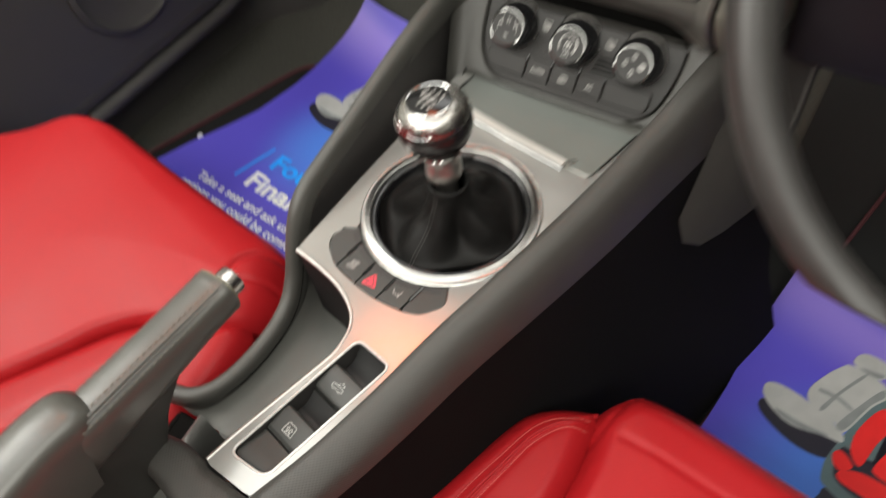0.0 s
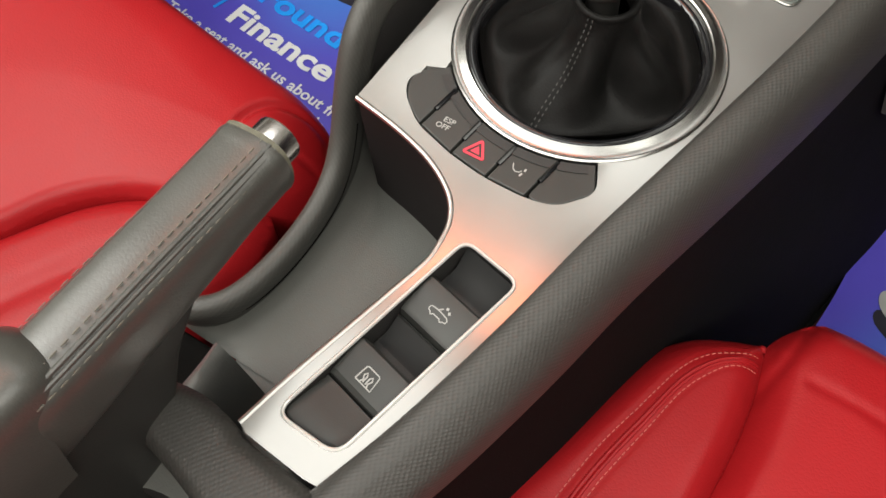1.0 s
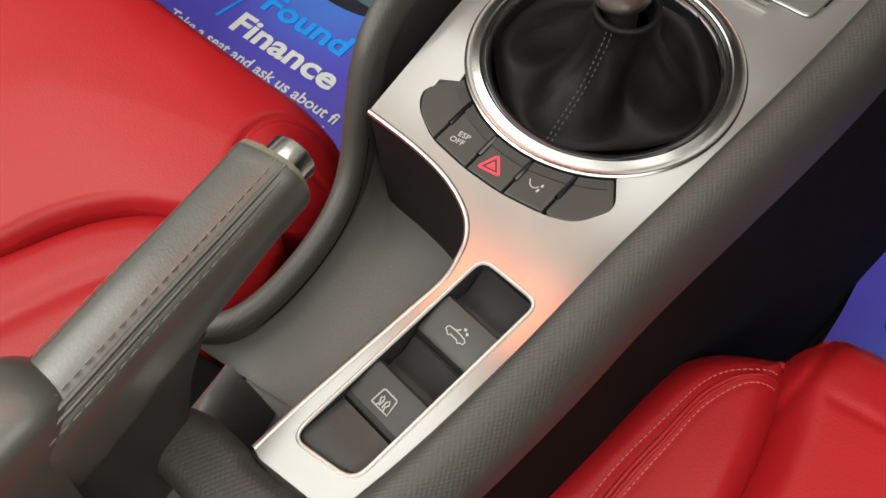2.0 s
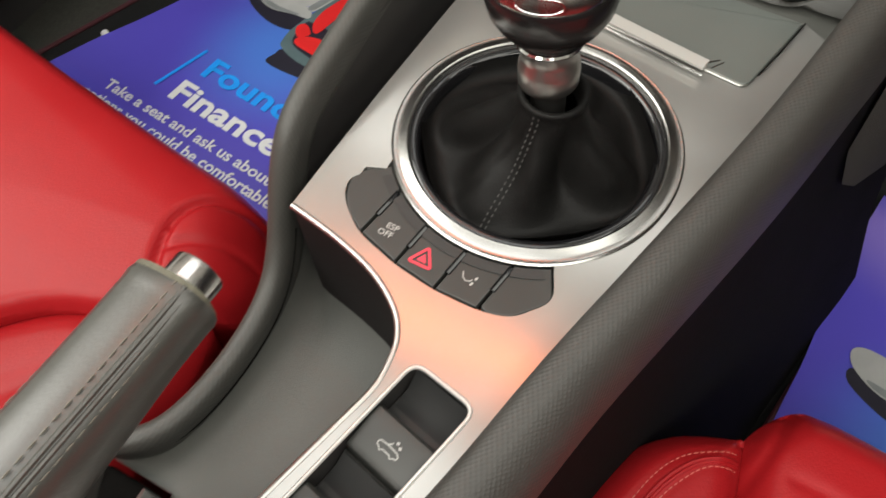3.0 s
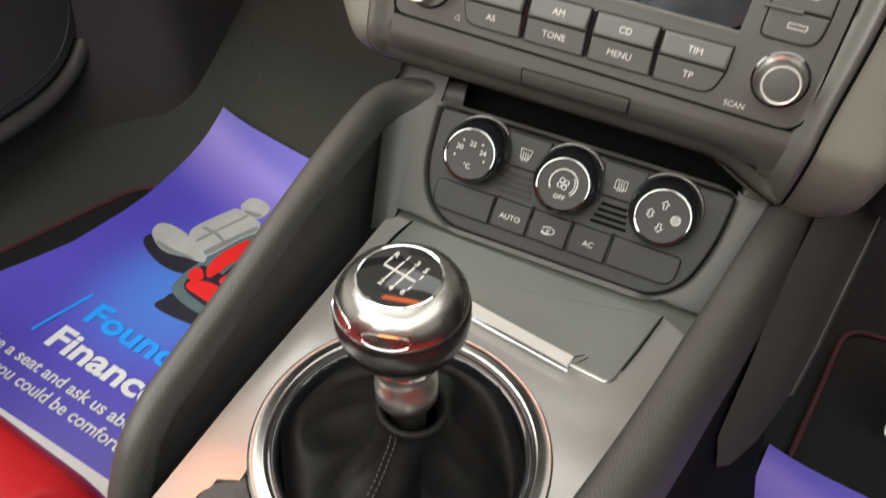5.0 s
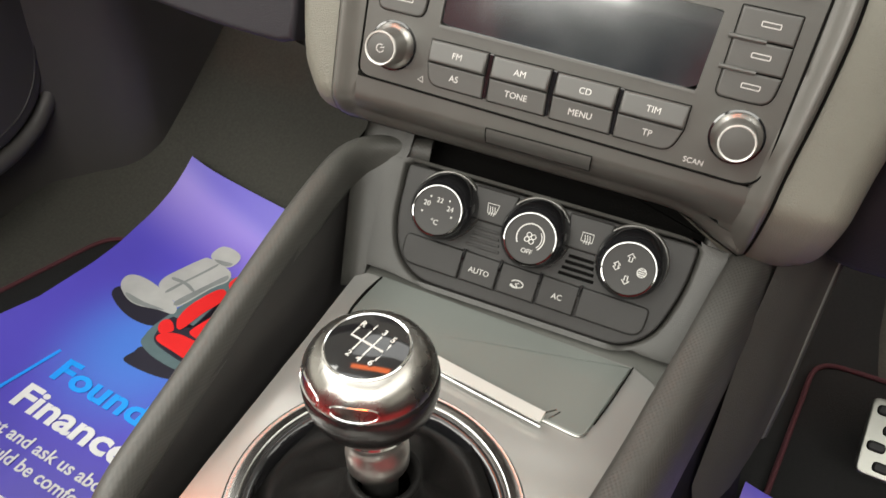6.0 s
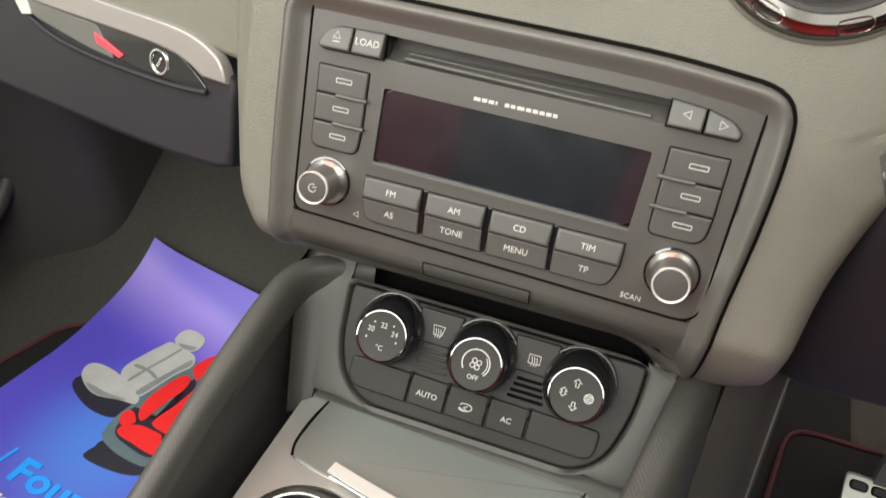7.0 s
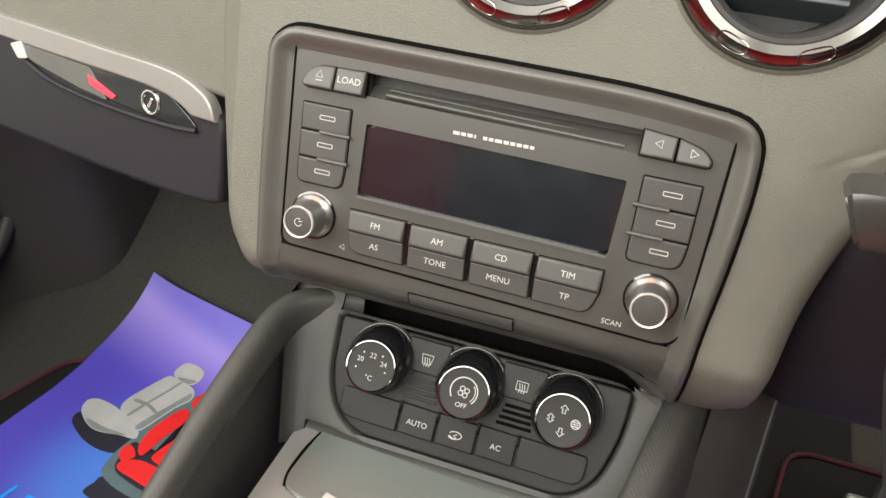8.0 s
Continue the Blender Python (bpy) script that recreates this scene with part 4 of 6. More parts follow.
part("lever_collar", lathe([(0.0070, -0.004), (0.0075, 0.011), (0.0095, 0.0125), (0.0112, 0.0132), (0.0120, 0.0150), (0.0122, 0.0205), (0.0120, 0.0235), (0.0112, 0.0255), (0.0108, 0.0275), (0.0112, 0.0300), (0.0122, 0.0335), (0.0110, 0.036)], 48), SATIN, gear, "silver collar under the knob", AXK)
part("collar_ring", lathe([(0.0118, 0.0322), (0.0127, 0.0328), (0.0131, 0.0337), (0.0126, 0.0345), (0.0116, 0.0347)], 48), CHROME, gear, "bright ring on the collar", AXK)
knob = part("knob", lathe([(0.0100, 0.0333), (0.0126, 0.0338), (0.0142, 0.0372), (0.0170, 0.0408), (0.0206, 0.0446), (0.0232, 0.0498), (0.0243, 0.0555), (0.0243, 0.0600), (0.0239, 0.0624), (0.0234, 0.0630)], 64), KNOBSKIN, gear, "black leather ball knob", AXK @ pose(0, 0, 0.054, 6.0, 2.0) @ pose(0, 0, -0.054, 0, 0, -14))
part("knob_band", lathe([(0.0233, 0.0622), (0.0237, 0.0628), (0.0237, 0.0640), (0.0229, 0.0670), (0.0207, 0.0707), (0.0186, 0.0727), (0.0168, 0.0738), (0.0153, 0.0744), (0.0147, 0.0741)], 64), KNOBBAND, knob, "satin silver band of the knob")
cap = part("knob_cap", lathe([(0.0148, 0.0739), (0.0144, 0.0745), (0.0110, 0.0753), (0.0060, 0.0757), (0.0000, 0.0759)], 64), GLOSS, knob, "gloss black cap with the gear pattern")
part("knob_rim", lathe([(0.0149, 0.0740), (0.0152, 0.0747), (0.0148, 0.0750), (0.0143, 0.0748), (0.0144, 0.0741)], 64), CHROME, knob)
gx = [-0.0069, -0.0023, 0.0023, 0.0069]
pat = [stroke([(gx[0], 0.0042), (gx[0], 0.0), (gx[3], 0.0)], 0.0007, 0.0757, 0.0003), stroke([(gx[1], 0.005), (gx[1], -0.005)], 0.0006, 0.0757), stroke([(gx[2], 0.005), (gx[2], -0.005)], 0.0006, 0.0757), stroke([(gx[3], 0.0042), (gx[3], -0.0042)], 0.0006, 0.0754)]
part("gear_pattern", join(*pat), MARK, cap, "white gear pattern")
for ch, x, y in (("R", gx[0], 0.0066), ("1", gx[1], 0.0076), ("3", gx[2], 0.0076), ("5", gx[3], 0.0066), ("2", gx[1], -0.0076), ("4", gx[2], -0.0076), ("6", gx[3], -0.0066)):
    lettering(ch, 0.0034, cap, x * 0.94, y * 0.90, 0.0759, bold=0.00006)
BAND = [(0.0238, 0.0632), (0.0229, 0.0670), (0.0207, 0.0707), (0.0186, 0.0727)]
for a in (-117, -63):
    loop = []
    for k in range(37):
        th = 2 * math.pi * k / 36
        aa = radians(a + 21 * math.copysign(abs(math.cos(th)) ** 0.8, math.cos(th)))
        zz = 0.0662 + 0.0024 * math.copysign(abs(math.sin(th)) ** 0.8, math.sin(th))
        rr = float(np.interp(zz, [q[1] for q in BAND], [q[0] for q in BAND]))
        loop.append(Vector((rr * math.cos(aa), rr * math.sin(aa), zz)))
    part("knob_dimple", tube(loop, 0.00042, 6), CHROME, knob, "oval finger mark pressed in the band")

# ---- handbrake ----
brake = thing("handbrake_lever", "handbrake lever wrapped in stitched black leather with a silver button", "handbrake")
GS = [Vector((a, b)) for a, b in [(-0.0120, -0.018), (-0.0136, -0.006), (-0.0132, 0.0030), (-0.0106, 0.0078), (-0.0050, 0.0104), (0.0030, 0.0106), (0.0100, 0.0090), (0.0140, 0.0040), (0.0152, -0.004), (0.0135, -0.016), (0.0070, -0.0225), (-0.006, -0.0235)]]
gs = [(p.x, p.y) for p in spline(GS, 5, closed=True)]
gp = spline([(-0.0772, -0.1610, 0.0575), (-0.0768, -0.19, 0.0605), (-0.0760, -0.225, 0.0650), (-0.0756, -0.262, 0.0685), (-0.0790, -0.278, 0.0670), (-0.0860, -0.294, 0.0620)], 8)


def grip_scale(s):
    return 1.06 if s < 0.02 else 1.10 if s < 0.05 else 1.08 - 0.10 * min(1.0, s * 2.2)


grip_rows = []
for i, p in enumerate(gp):
    f_ = i / (len(gp) - 1)
    k, deep = grip_scale(f_), float(np.interp(f_, [0, 0.15, 0.45, 1], [0.55, 0.62, 1.0, 1.5]))
    grip_rows.append([p + Vector((-a * k, 0, b * (k if b > 0 else deep))) for a, b in gs])
part("grip", rings_mesh(grip_rows), GRIP, brake, "stitched black leather grip", angle=60)
part("button", tilt_to(pose(-0.0766, -0.1640, 0.0560, -95, 0, 0), lathe([(0.0092, 0), (0.0092, 0.0128), (0.0089, 0.0135), (0.0082, 0.0138), (0.0, 0.0138)], 40)), material("button_silver", (0.78, 0.75, 0.73), 0.2, 1.0, 0.03, 40), brake, "silver release button")
part("button_collar", tilt_to(pose(-0.0766, -0.1625, 0.0560, -95, 0, 0), lathe([(0.0100, 0), (0.0106, 0.0020), (0.0102, 0.0030), (0.0090, 0.0030)], 36)), DARK, brake, "dark collar round the button")
part("grip_rim", sweep([(-0.0772, -0.1602, 0.0574), (-0.0772, -0.1622, 0.0576)], [(a * 1.06, b * (1.06 if b > 0 else 0.52)) for a, b in gs], side=(-1, 0, 0)), material("worn_leather_edge", (0.13, 0.125, 0.09), 0.6, vary=0.5, scale=300, grain=0.4), brake, "worn pale edge of the grip end")
for off, lift in ((0.0050, 0.0112), (0.0118, 0.0072)):
    line = [p + Vector((off, 0, lift)) for p in gp]
    part("stitching", stitches(line, (0.4, 0, 0.9), 0.0030, 0.00034, 0.0014), THREAD, brake, "grey grip stitches")
part("stitching", stitches([p + Vector((-0.0138, 0, 0.0052)) for p in gp[:30]], (-0.9, 0, 0.4), 0.0034, 0.00022, 0.0012), THREAD, brake, "grey grip stitches")
part("seam", tube([p + Vector((0.0078, 0, 0.0098)) for p in gp], 0.0010, 8), GRIP, brake)
part("seam", tube([p + Vector((0.0096, 0, 0.0086)) for p in gp], 0.0009, 8), GRIP, brake)
hump = spline([(-0.0815, -0.2610, 0.0640), (-0.0815, -0.2650, 0.0735), (-0.0815, -0.2730, 0.0765), (-0.0815, -0.290, 0.0780), (-0.0810, -0.32, 0.0760), (-0.0810, -0.40, 0.0660)], 6)
hs = [(p.x, p.y) for p in spline([Vector((a, b)) for a, b in [(-0.016, -0.045), (-0.0175, -0.010), (-0.0165, 0.003), (-0.0115, 0.0095), (0.0, 0.0112), (0.0105, 0.0090), (0.0155, 0.003), (0.0170, -0.010), (0.015, -0.045)]], 4)]
part("lever_boot", sweep(hump, hs, side=(-1, 0, 0), scale=lambda s: 0.9 + 0.1 * min(1, s * 8)), GRIP, brake, "leather boot at the lever's root", angle=60)
web = [(-0.205, 0.046), (-0.228, 0.026), (-0.246, -0.005), (-0.265, -0.09), (-0.40, -0.09), (-0.40, 0.050)]
part("lever_web", tilt_to(Matrix(((0, 0, 1, -0.0765), (1, 0, 0, 0), (0, 1, 0, 0), (0, 0, 0, 1))), slab(rounded(web, 0.006, 4), -0.008, 0.008, 0.003)), material("sleeve_leather", (0.03, 0.0295, 0.027), 0.45, vary=0.12, scale=60, grain=0.06), brake, "dark leather side of the lever below the grip")

# ---- radio ----
M_RADIO = pose(0, 0.1475, 0.15, 70)
radio = thing("car_radio", "car radio in a dark fascia with a wide display", "radio", M_RADIO)
FAS = rounded([(-0.0964, -0.0385), (0.0936, -0.0424), (0.0960, 0.0500), (0.0948, 0.0578), (-0.0968, 0.0576), (-0.0971, 0.0500)], [0.006, 0.010, 0.004, 0.007, 0.007, 0.004], 5)
SCR = rounded([(-0.0598, -0.0072), (0.0568, -0.0088), (0.0582, 0.0245), (-0.0592, 0.0262)], 0.0012, 3)
SLOT = rounded([(-0.0610, 0.0385), (0.0605, 0.0362), (0.0605, 0.0462), (-0.0610, 0.0486)], 0.0004, 2)
part("fascia", holed_plate([Vector(p) for p in FAS], [SCR, SLOT], -0.012, 0.0), PANEL, radio, "dark plastic fascia", angle=30)
part("display", slab(resample(inset(SCR, -0.0005), 40), -0.010, -0.0016, 0.0003), GLASS, radio, "dark reflecting display")
part("backing", box(-0.1010, 0.1010, -0.0600, 0.0610, -0.030, -0.0145, 0.002), RUBBER, radio, "dark backing behind the fascia")
part("fascia_joint", tube([Vector((p.x, p.y, 0.0001)) for p in FAS] + [Vector((FAS[0].x, FAS[0].y, 0.0001))], 0.00055, 6), JOINTSHADE, radio, "dark joint round the fascia")
part("display_sill", stroke([(-0.0596, -0.0078), (0.0568, -0.0094)], 0.0012, -0.0002, 0.0008), TABGREY, radio, "bright sill under the display")
part("disc_slot", box(-0.0612, 0.0607, 0.0358, 0.0490, -0.012, -0.009, 0.0005), DARK, radio, "dark recess of the disc slot")
part("slot_lip", join(tube([(-0.052, 0.0400, -0.0022), (0.054, 0.0378, -0.0022)], 0.0011, 8), tube([(-0.052, 0.0420, -0.0062), (0.054, 0.0398, -0.0062)], 0.0008, 8)), PANEL, radio, "lips of the disc slot")
part("slot_ledge", rings_mesh([[Vector((x, y - 0.018 * (x + 0.061) * 1.0 * 0, z)) for y, z in ((0.0362, -0.0005), (0.0380, -0.0028), (0.0430, -0.0080))] for x in (-0.0605, 0.0600)], closed=False), PANEL, radio)
def leaning(y, by=8):
    """Turns a key about its upper edge, so that its face looks up."""
    return Matrix.Translation((0, y, 0)) @ pose(0, 0, 0, -by) @ Matrix.Translation((0, -y, 0))


def radio_key(outline, top, r, label, m=None):
    """A key that stands a little proud in its opening, with a dark joint round it."""
    o = [Vector(p[:2]) for p in outline]
    part("key_joint", slab(inset(o, -0.0005), -0.002, 0.0003, 0.0001), JOINTSHADE, radio)
    return part("radio_key", slab(o, -0.002, top, r), KEY, radio, label, m)


# eject and load, search keys
lk = [(-0.0912, 0.0398), (-0.0900, 0.0378), (-0.0760, 0.0378), (-0.0760, 0.0482), (-0.0830, 0.0482), (-0.0885, 0.0455)]
key = radio_key(rounded(lk, [0.001, 0.002, 0, 0, 0.006, 0.006], 4), 0.0022, 0.0010, "eject key", leaning(0.0482, 15))
part("symbol", join(stroke(triangle(-0.0826, 0.0436, 0.0020, 0), 0.0004, 0.0022, closed=True), stroke([(-0.0843, 0.0412), (-0.0809, 0.0412)], 0.0004, 0.0022)), MARK, key)
key = radio_key([(-0.0752, 0.0378), (-0.0612, 0.0378), (-0.0612, 0.0485), (-0.0752, 0.0482)], 0.0022, 0.0010, "load key", leaning(0.0482, 15))
lettering("LOAD", 0.0042, key, -0.0683, 0.0430, 0.0023)
key = radio_key([(0.0606, 0.0360), (0.0742, 0.0358), (0.0742, 0.0452), (0.0606, 0.0465)], 0.0022, 0.0010, "search key", leaning(0.0455, 15))
part("symbol", stroke(triangle(0.0678, 0.0415, 0.0019, 90), 0.0004, 0.0022, closed=True), MARK, key)
key = radio_key(rounded([(0.0750, 0.0358), (0.0885, 0.0356), (0.0888, 0.0385), (0.0850, 0.0425), (0.0750, 0.0452)], [0, 0.002, 0.003, 0.006, 0], 4), 0.0022, 0.0010, "search key", leaning(0.0455, 15))
part("symbol", stroke(triangle(0.0812, 0.0400, 0.0019, -90), 0.0004, 0.0022, closed=True), MARK, key)
# stations
for side, x0, x1, ys_ in ((-1, -0.0906, -0.0668, (0.0312, 0.0186, 0.0060, -0.0064)), (1, 0.0645, 0.0878, (0.0284, 0.0160, 0.0036, -0.0086))):
    for i in range(3):
        hi, lo = ys_[i], ys_[i + 1]
        o = [(x0, lo + 0.0003), (x1 - (0 if i < 2 else 0.001), lo + 0.0003), (x1, hi - 0.0003), (x0, hi - 0.0003)]
        cut = [0.0004] * 4
        if i == 2:
            cut = [0.003, 0.006, 0.0004, 0.0004] if side > 0 else [0.004, 0.004, 0.0004, 0.0004]
        key = radio_key(rounded(o, cut, 4), 0.0014, 0.0008, "station key")
        mx, my = (x0 + x1) / 2 + 0.001, (hi + lo) / 2 + 0.0005
        part("symbol", stroke(rounded([(mx - 0.0037, my - 0.0009), (mx + 0.0037, my - 0.0009), (mx + 0.0037, my + 0.0009), (mx - 0.0037, my + 0.0009)], 0.0003, 2), 0.00036, 0.0014, closed=True), MARK, key)
        if i:
            a, b = (x0 + 0.010, x1 + 0.001) if side < 0 else (x0 - 0.002, x1 - 0.0105)
            part("key_bar", tube([(a, hi, 0.0016), ((a + b) / 2, hi, 0.0020), (b, hi, 0.0016)], 0.0010, 8), KEY, radio, "slim bar between keys")
# band keys
xs = [(-0.0617, -0.0340), (-0.0312, -0.0040), (-0.0012, 0.0262), (0.0284, 0.0570)]
names = [("FM", "AS"), ("AM", "TONE"), ("CD", "MENU"), ("TIM", "TP")]
for i, ((a, b), (u, l)) in enumerate(zip(xs, names)):
    yt = -0.0143 - 0.0004 * i
    key = radio_key([(a, yt - 0.0098), (b, yt - 0.0100), (b, yt), (a, yt)], 0.0022, 0.0012, "band key", leaning(yt))
    lettering(u, 0.0040, key, (a + b) / 2, yt - 0.0052, 0.0023)
    o = [(a + (0.0005 if i else 0.002), yt - 0.0204), (b + (0.0008 if i < 3 else -0.003), yt - 0.0206), (b, yt - 0.0104), (a, yt - 0.0102)]
    key = radio_key(rounded(o, [0.006 if i == 0 else 0.0003, 0.006 if i == 3 else 0.0003, 0.0003, 0.0003], 4), 0.0016, 0.0006, "function key")
    lettering(l, 0.0040, key, (a + b) / 2, yt - 0.0152, 0.0017)
    if i < 3:
        c = b + 0.0014
        part("key_gap", box(c - 0.0011, c + 0.0011, yt - 0.0205, yt, -0.004, 0.0004, 0.0003), GLOSS, radio)
lettering("SCAN", 0.0034, radio, 0.0648, -0.0378, 0.0002)
part("symbol", stroke(triangle(-0.0640, -0.0335, 0.0016, -20), 0.0004, 0.0, closed=True), MARK, radio)
# the maker's wording, as plain bars
x = -0.0186
for w in (0.0034, 0.0026, 0.0028, 0.0010, None, 0.0022, 0.0024, 0.0038, 0.0026, 0.0026, 0.0026, 0.0026, 0.0022):
    if w is None:
        x += 0.0026
        continue
    w *= 0.88
    part("wordmark_bar", box(x, x + w, 0.0294, 0.0309, 0, 0.0002, 0.0001), MARK, radio)
    x += w + 0.0006


def dial(parent, x, y, label, pointer):
    m = Matrix.Translation((x, y, 0)) @ Matrix.Diagonal((0.9, 0.9, 1, 1))
    d = part("dial", lathe([(0.0112, 0.0), (0.0118, 0.0010), (0.0110, 0.0026), (0.0098, 0.0034), (0.0090, 0.0050), (0.0088, 0.0140), (0.0085, 0.0152), (0.0080, 0.0156)], 48), SATIN, parent, label, m)
    part("dial_rim", lathe([(0.0074, 0.0150), (0.0076, 0.0158), (0.0081, 0.0160), (0.0085, 0.0152)], 48), BAR, d)
    part("dial_face", lathe([(0.0076, 0.0151), (0.0060, 0.0153), (0.0, 0.0154)], 40), KEY, d, "dark dial face")
    part("dial_bezel", lathe([(0.0130, -0.001), (0.0128, 0.0006), (0.0118, 0.0008), (0.0112, 0.0002)], 48), GLOSS, d)
    if pointer:
        part("symbol", join(stroke(circle(0, 0, 0.0020, 16, 60, 340), 0.0004, 0.0154), stroke([(0.0, 0.0004), (0.0022, 0.0008)], 0.0004, 0.0154)), MARK, d)


dial(radio, -0.0805, -0.0215, "silver on and volume dial", True)
dial(radio, 0.0785, -0.0232, "silver tuning dial", False)

# ---- dashboard ----
dash = thing("dashboard", "dark grey soft dashboard with a raised centre stack", "dashboard", M_RADIO)
HOUS = rounded([(-0.100, -0.0700), (-0.118, -0.0620), (-0.1345, -0.0330), (-0.1460, 0.0120), (-0.1520, 0.0450), (-0.1560, 0.1000), (-0.1560, 0.1900), (0.330, 0.1900), (0.330, 0.1200), (0.200, 0.0720), (0.1545, 0.0300), (0.1395, -0.0160), (0.1365, -0.0480), (0.1330, -0.0740), (0.1285, -0.0890), (0.1180, -0.0945), (0.1015, -0.0965), (0.0850, -0.0830), (0.0600, -0.0735), (-0.0400, -0.0720)], [0.01, 0.02, 0.03, 0.02, 0.02, 0.0, 0.0, 0.0, 0.0, 0.05, 0.03, 0.02, 0.01, 0.006, 0.004, 0.004, 0.004, 0.01, 0.02, 0.02], 4)
TRIM = rounded([(-0.1075, -0.0665), (-0.040, -0.0680), (0.0600, -0.0695), (0.0800, -0.0745), (0.0920, -0.0800), (0.1015, -0.0868), (0.1003, -0.0470), (0.1052, -0.0010), (0.1068, 0.0280), (0.1055, 0.0570), (0.0560, 0.0618), (-0.1000, 0.0638), (-0.1100, 0.0560), (-0.1100, 0.0)], [0.010, 0.02, 0.01, 0.01, 0.005, 0.004, 0.02, 0.02, 0.01, 0.016, 0.02, 0.014, 0.014, 0.02], 5)
N = 240
trim_o = polar(TRIM, N)
low_o = polar(rounded([(-0.0960, -0.0600), (-0.040, -0.0590), (0.0600, -0.0610), (0.0880, -0.0650), (0.0955, -0.0010), (0.0960, 0.0500), (0.0942, 0.0586), (-0.0972, 0.0586), (-0.0972, 0.0)], 0.008, 5), N)
# housing shell: back edge, rounded shoulder, front face round the trim
ho = polar(HOUS, N)
def bent(x, y, z):
    """The stack's face falls away to both sides of the radio."""
    left, right = max(0.0, -0.128 - x), max(0.0, x - 0.150)
    low, turn_ = min(1.0, max(0.0, (0.080 - y) / 0.05)), max(0.0, x - 0.108)
    return under(x, y, z - 0.040 * (1 - math.exp(-left / 0.04)) - 0.06 * left - 0.25 * right - low * (5.0 * min(turn_, 0.05) ** 2 + 0.25 * max(0.0, turn_ - 0.05)))


def under(x, y, z):
    """Below the radio the stack curls back under itself."""
    s, w = max(0.0, -0.049 - y), min(1.0, max(0.0, (0.122 + 0.026 * (x > 0) - abs(x)) / 0.02))
    k = min(1.0, max(0.0, (x - 0.06) / 0.035))
    k = k * k * (3 - 2 * k)
    return Vector((x, y, z - w * ((1 - k) * min(0.045, 0.5 * s + 60 * s * s) + k * (0.5 * s + 17 * s * s))))


shell = [[bent(p.x, p.y, -0.12) for p in ho]]
shoulder = 0.012
for s in range(6):
    a = s / 5 * math.pi / 2
    k = shoulder * (1 - math.cos(a))
    shell.append([bent(p.x * (1 - k / max(0.05, p.length)), p.y * (1 - k / max(0.05, p.length)), -0.014 + 0.012 * math.sin(a)) for p in ho])
edge_o = [p * (1 - shoulder / max(0.05, p.length)) for p in ho]
for k in [j / 18 for j in range(1, 18)]:
    shell.append([bent(*e.lerp(q, k), -0.002) for e, q in zip(edge_o, inset(trim_o, -0.0010))])
shell.append([under(p.x, p.y, -0.002) for p in inset(trim_o, -0.0010)])
shell.append([under(p.x, p.y, -0.012) for p in inset(trim_o, -0.0006)])
shell_bm = rings_mesh(shell, False, False)
VENTS = ((0.0010, 0.1215), (0.1000, 0.1215))
gone = [f_ for f_ in shell_bm.faces if any((f_.calc_center_median().xy - Vector(c)).length < 0.041 for c in VENTS)]
bmesh.ops.delete(shell_bm, geom=gone, context="FACES")
part("stack_housing", shell_bm, SOFT, dash, "soft grey centre stack housing", angle=70)
trim = [[under(p.x, p.y, -0.008) for p in trim_o]]
for d, z in ((0.0001, 0.0010), (0.0006, 0.0024), (0.0016, 0.0034), (0.0030, 0.0037), (0.0048, 0.0030), (0.0068, 0.0016), (0.0086, 0.0005), (0.0100, 0.0)):
    trim.append([under(p.x, p.y, z) for p in inset(trim_o, d)])
trim.append([under(p.x, p.y, -0.0004) for p in low_o])
trim.append([under(p.x, p.y, -0.0030) for p in inset(low_o, 0.0008)])
part("radio_surround", rings_mesh(trim, False, False), material("surround_plastic", (0.076, 0.0735, 0.066), 0.33, vary=0.06, grain=0.1, grain_scale=1800), dash, "dark satin surround of the radio", angle=60)
strip_rows = []
for k in range(13):
    f_ = k / 12
    strip_rows.append([under(x, (1 - f_) * y1 + f_ * y0, -0.0003) for x, y1, y0 in [(-0.0965 + 0.1930 * j / 20, -0.0392 - 0.0036 * j / 20, -0.0600 - 0.0040 * j / 20) for j in range(21)]])
part("surround_panel", rings_mesh(strip_rows, closed=False), PANEL, dash, "blank strip under the radio", angle=70)
cover = [[under(x, y, 0.0012) for x in np.linspace(-0.0280, 0.0226, 12)] for y in np.linspace(-0.0474, -0.0555, 7)]
part("blank_cover", rings_mesh(cover, closed=False), KEY, dash, "blank cover strip")
rimline = [(x, -0.0474) for x in np.linspace(-0.0280, 0.0226, 12)] + [(0.0226, y) for y in np.linspace(-0.0488, -0.0555, 6)] + [(x, -0.0555) for x in np.linspace(0.0180, -0.0280, 12)] + [(-0.0280, y) for y in np.linspace(-0.0540, -0.0474, 6)]
part("cover_joint", tube([under(x, y, 0.0011) for x, y in rimline], 0.0003, 6), JOINTSHADE, dash, "dark joint round the cover strip")
for xx in (-0.0800, 0.0690):
    part("release_slot", box(xx - 0.004, xx + 0.004, 0.0568, 0.0580, -0.002, 0.0003, 0.0003), GLOSS, dash)
part("surround_joint", tube([under(p.x, p.y, -0.0018) for p in inset(trim_o, -0.0006)] + [under(trim_o[0].x + 0.0006, trim_o[0].y, -0.0018)], 0.0012, 6), JOINTSHADE, dash, "dark joint round the radio surround")
# upper dash, from the stack back to the windscreen
up = [[Vector((x, 0.178 + 0.012 * math.sin(a), -0.016 - 0.02 * (1 - math.cos(a)))) for x in np.linspace(-0.9, 0.9, 13)] for a in (0, 0.5, 1.0, 1.57)]
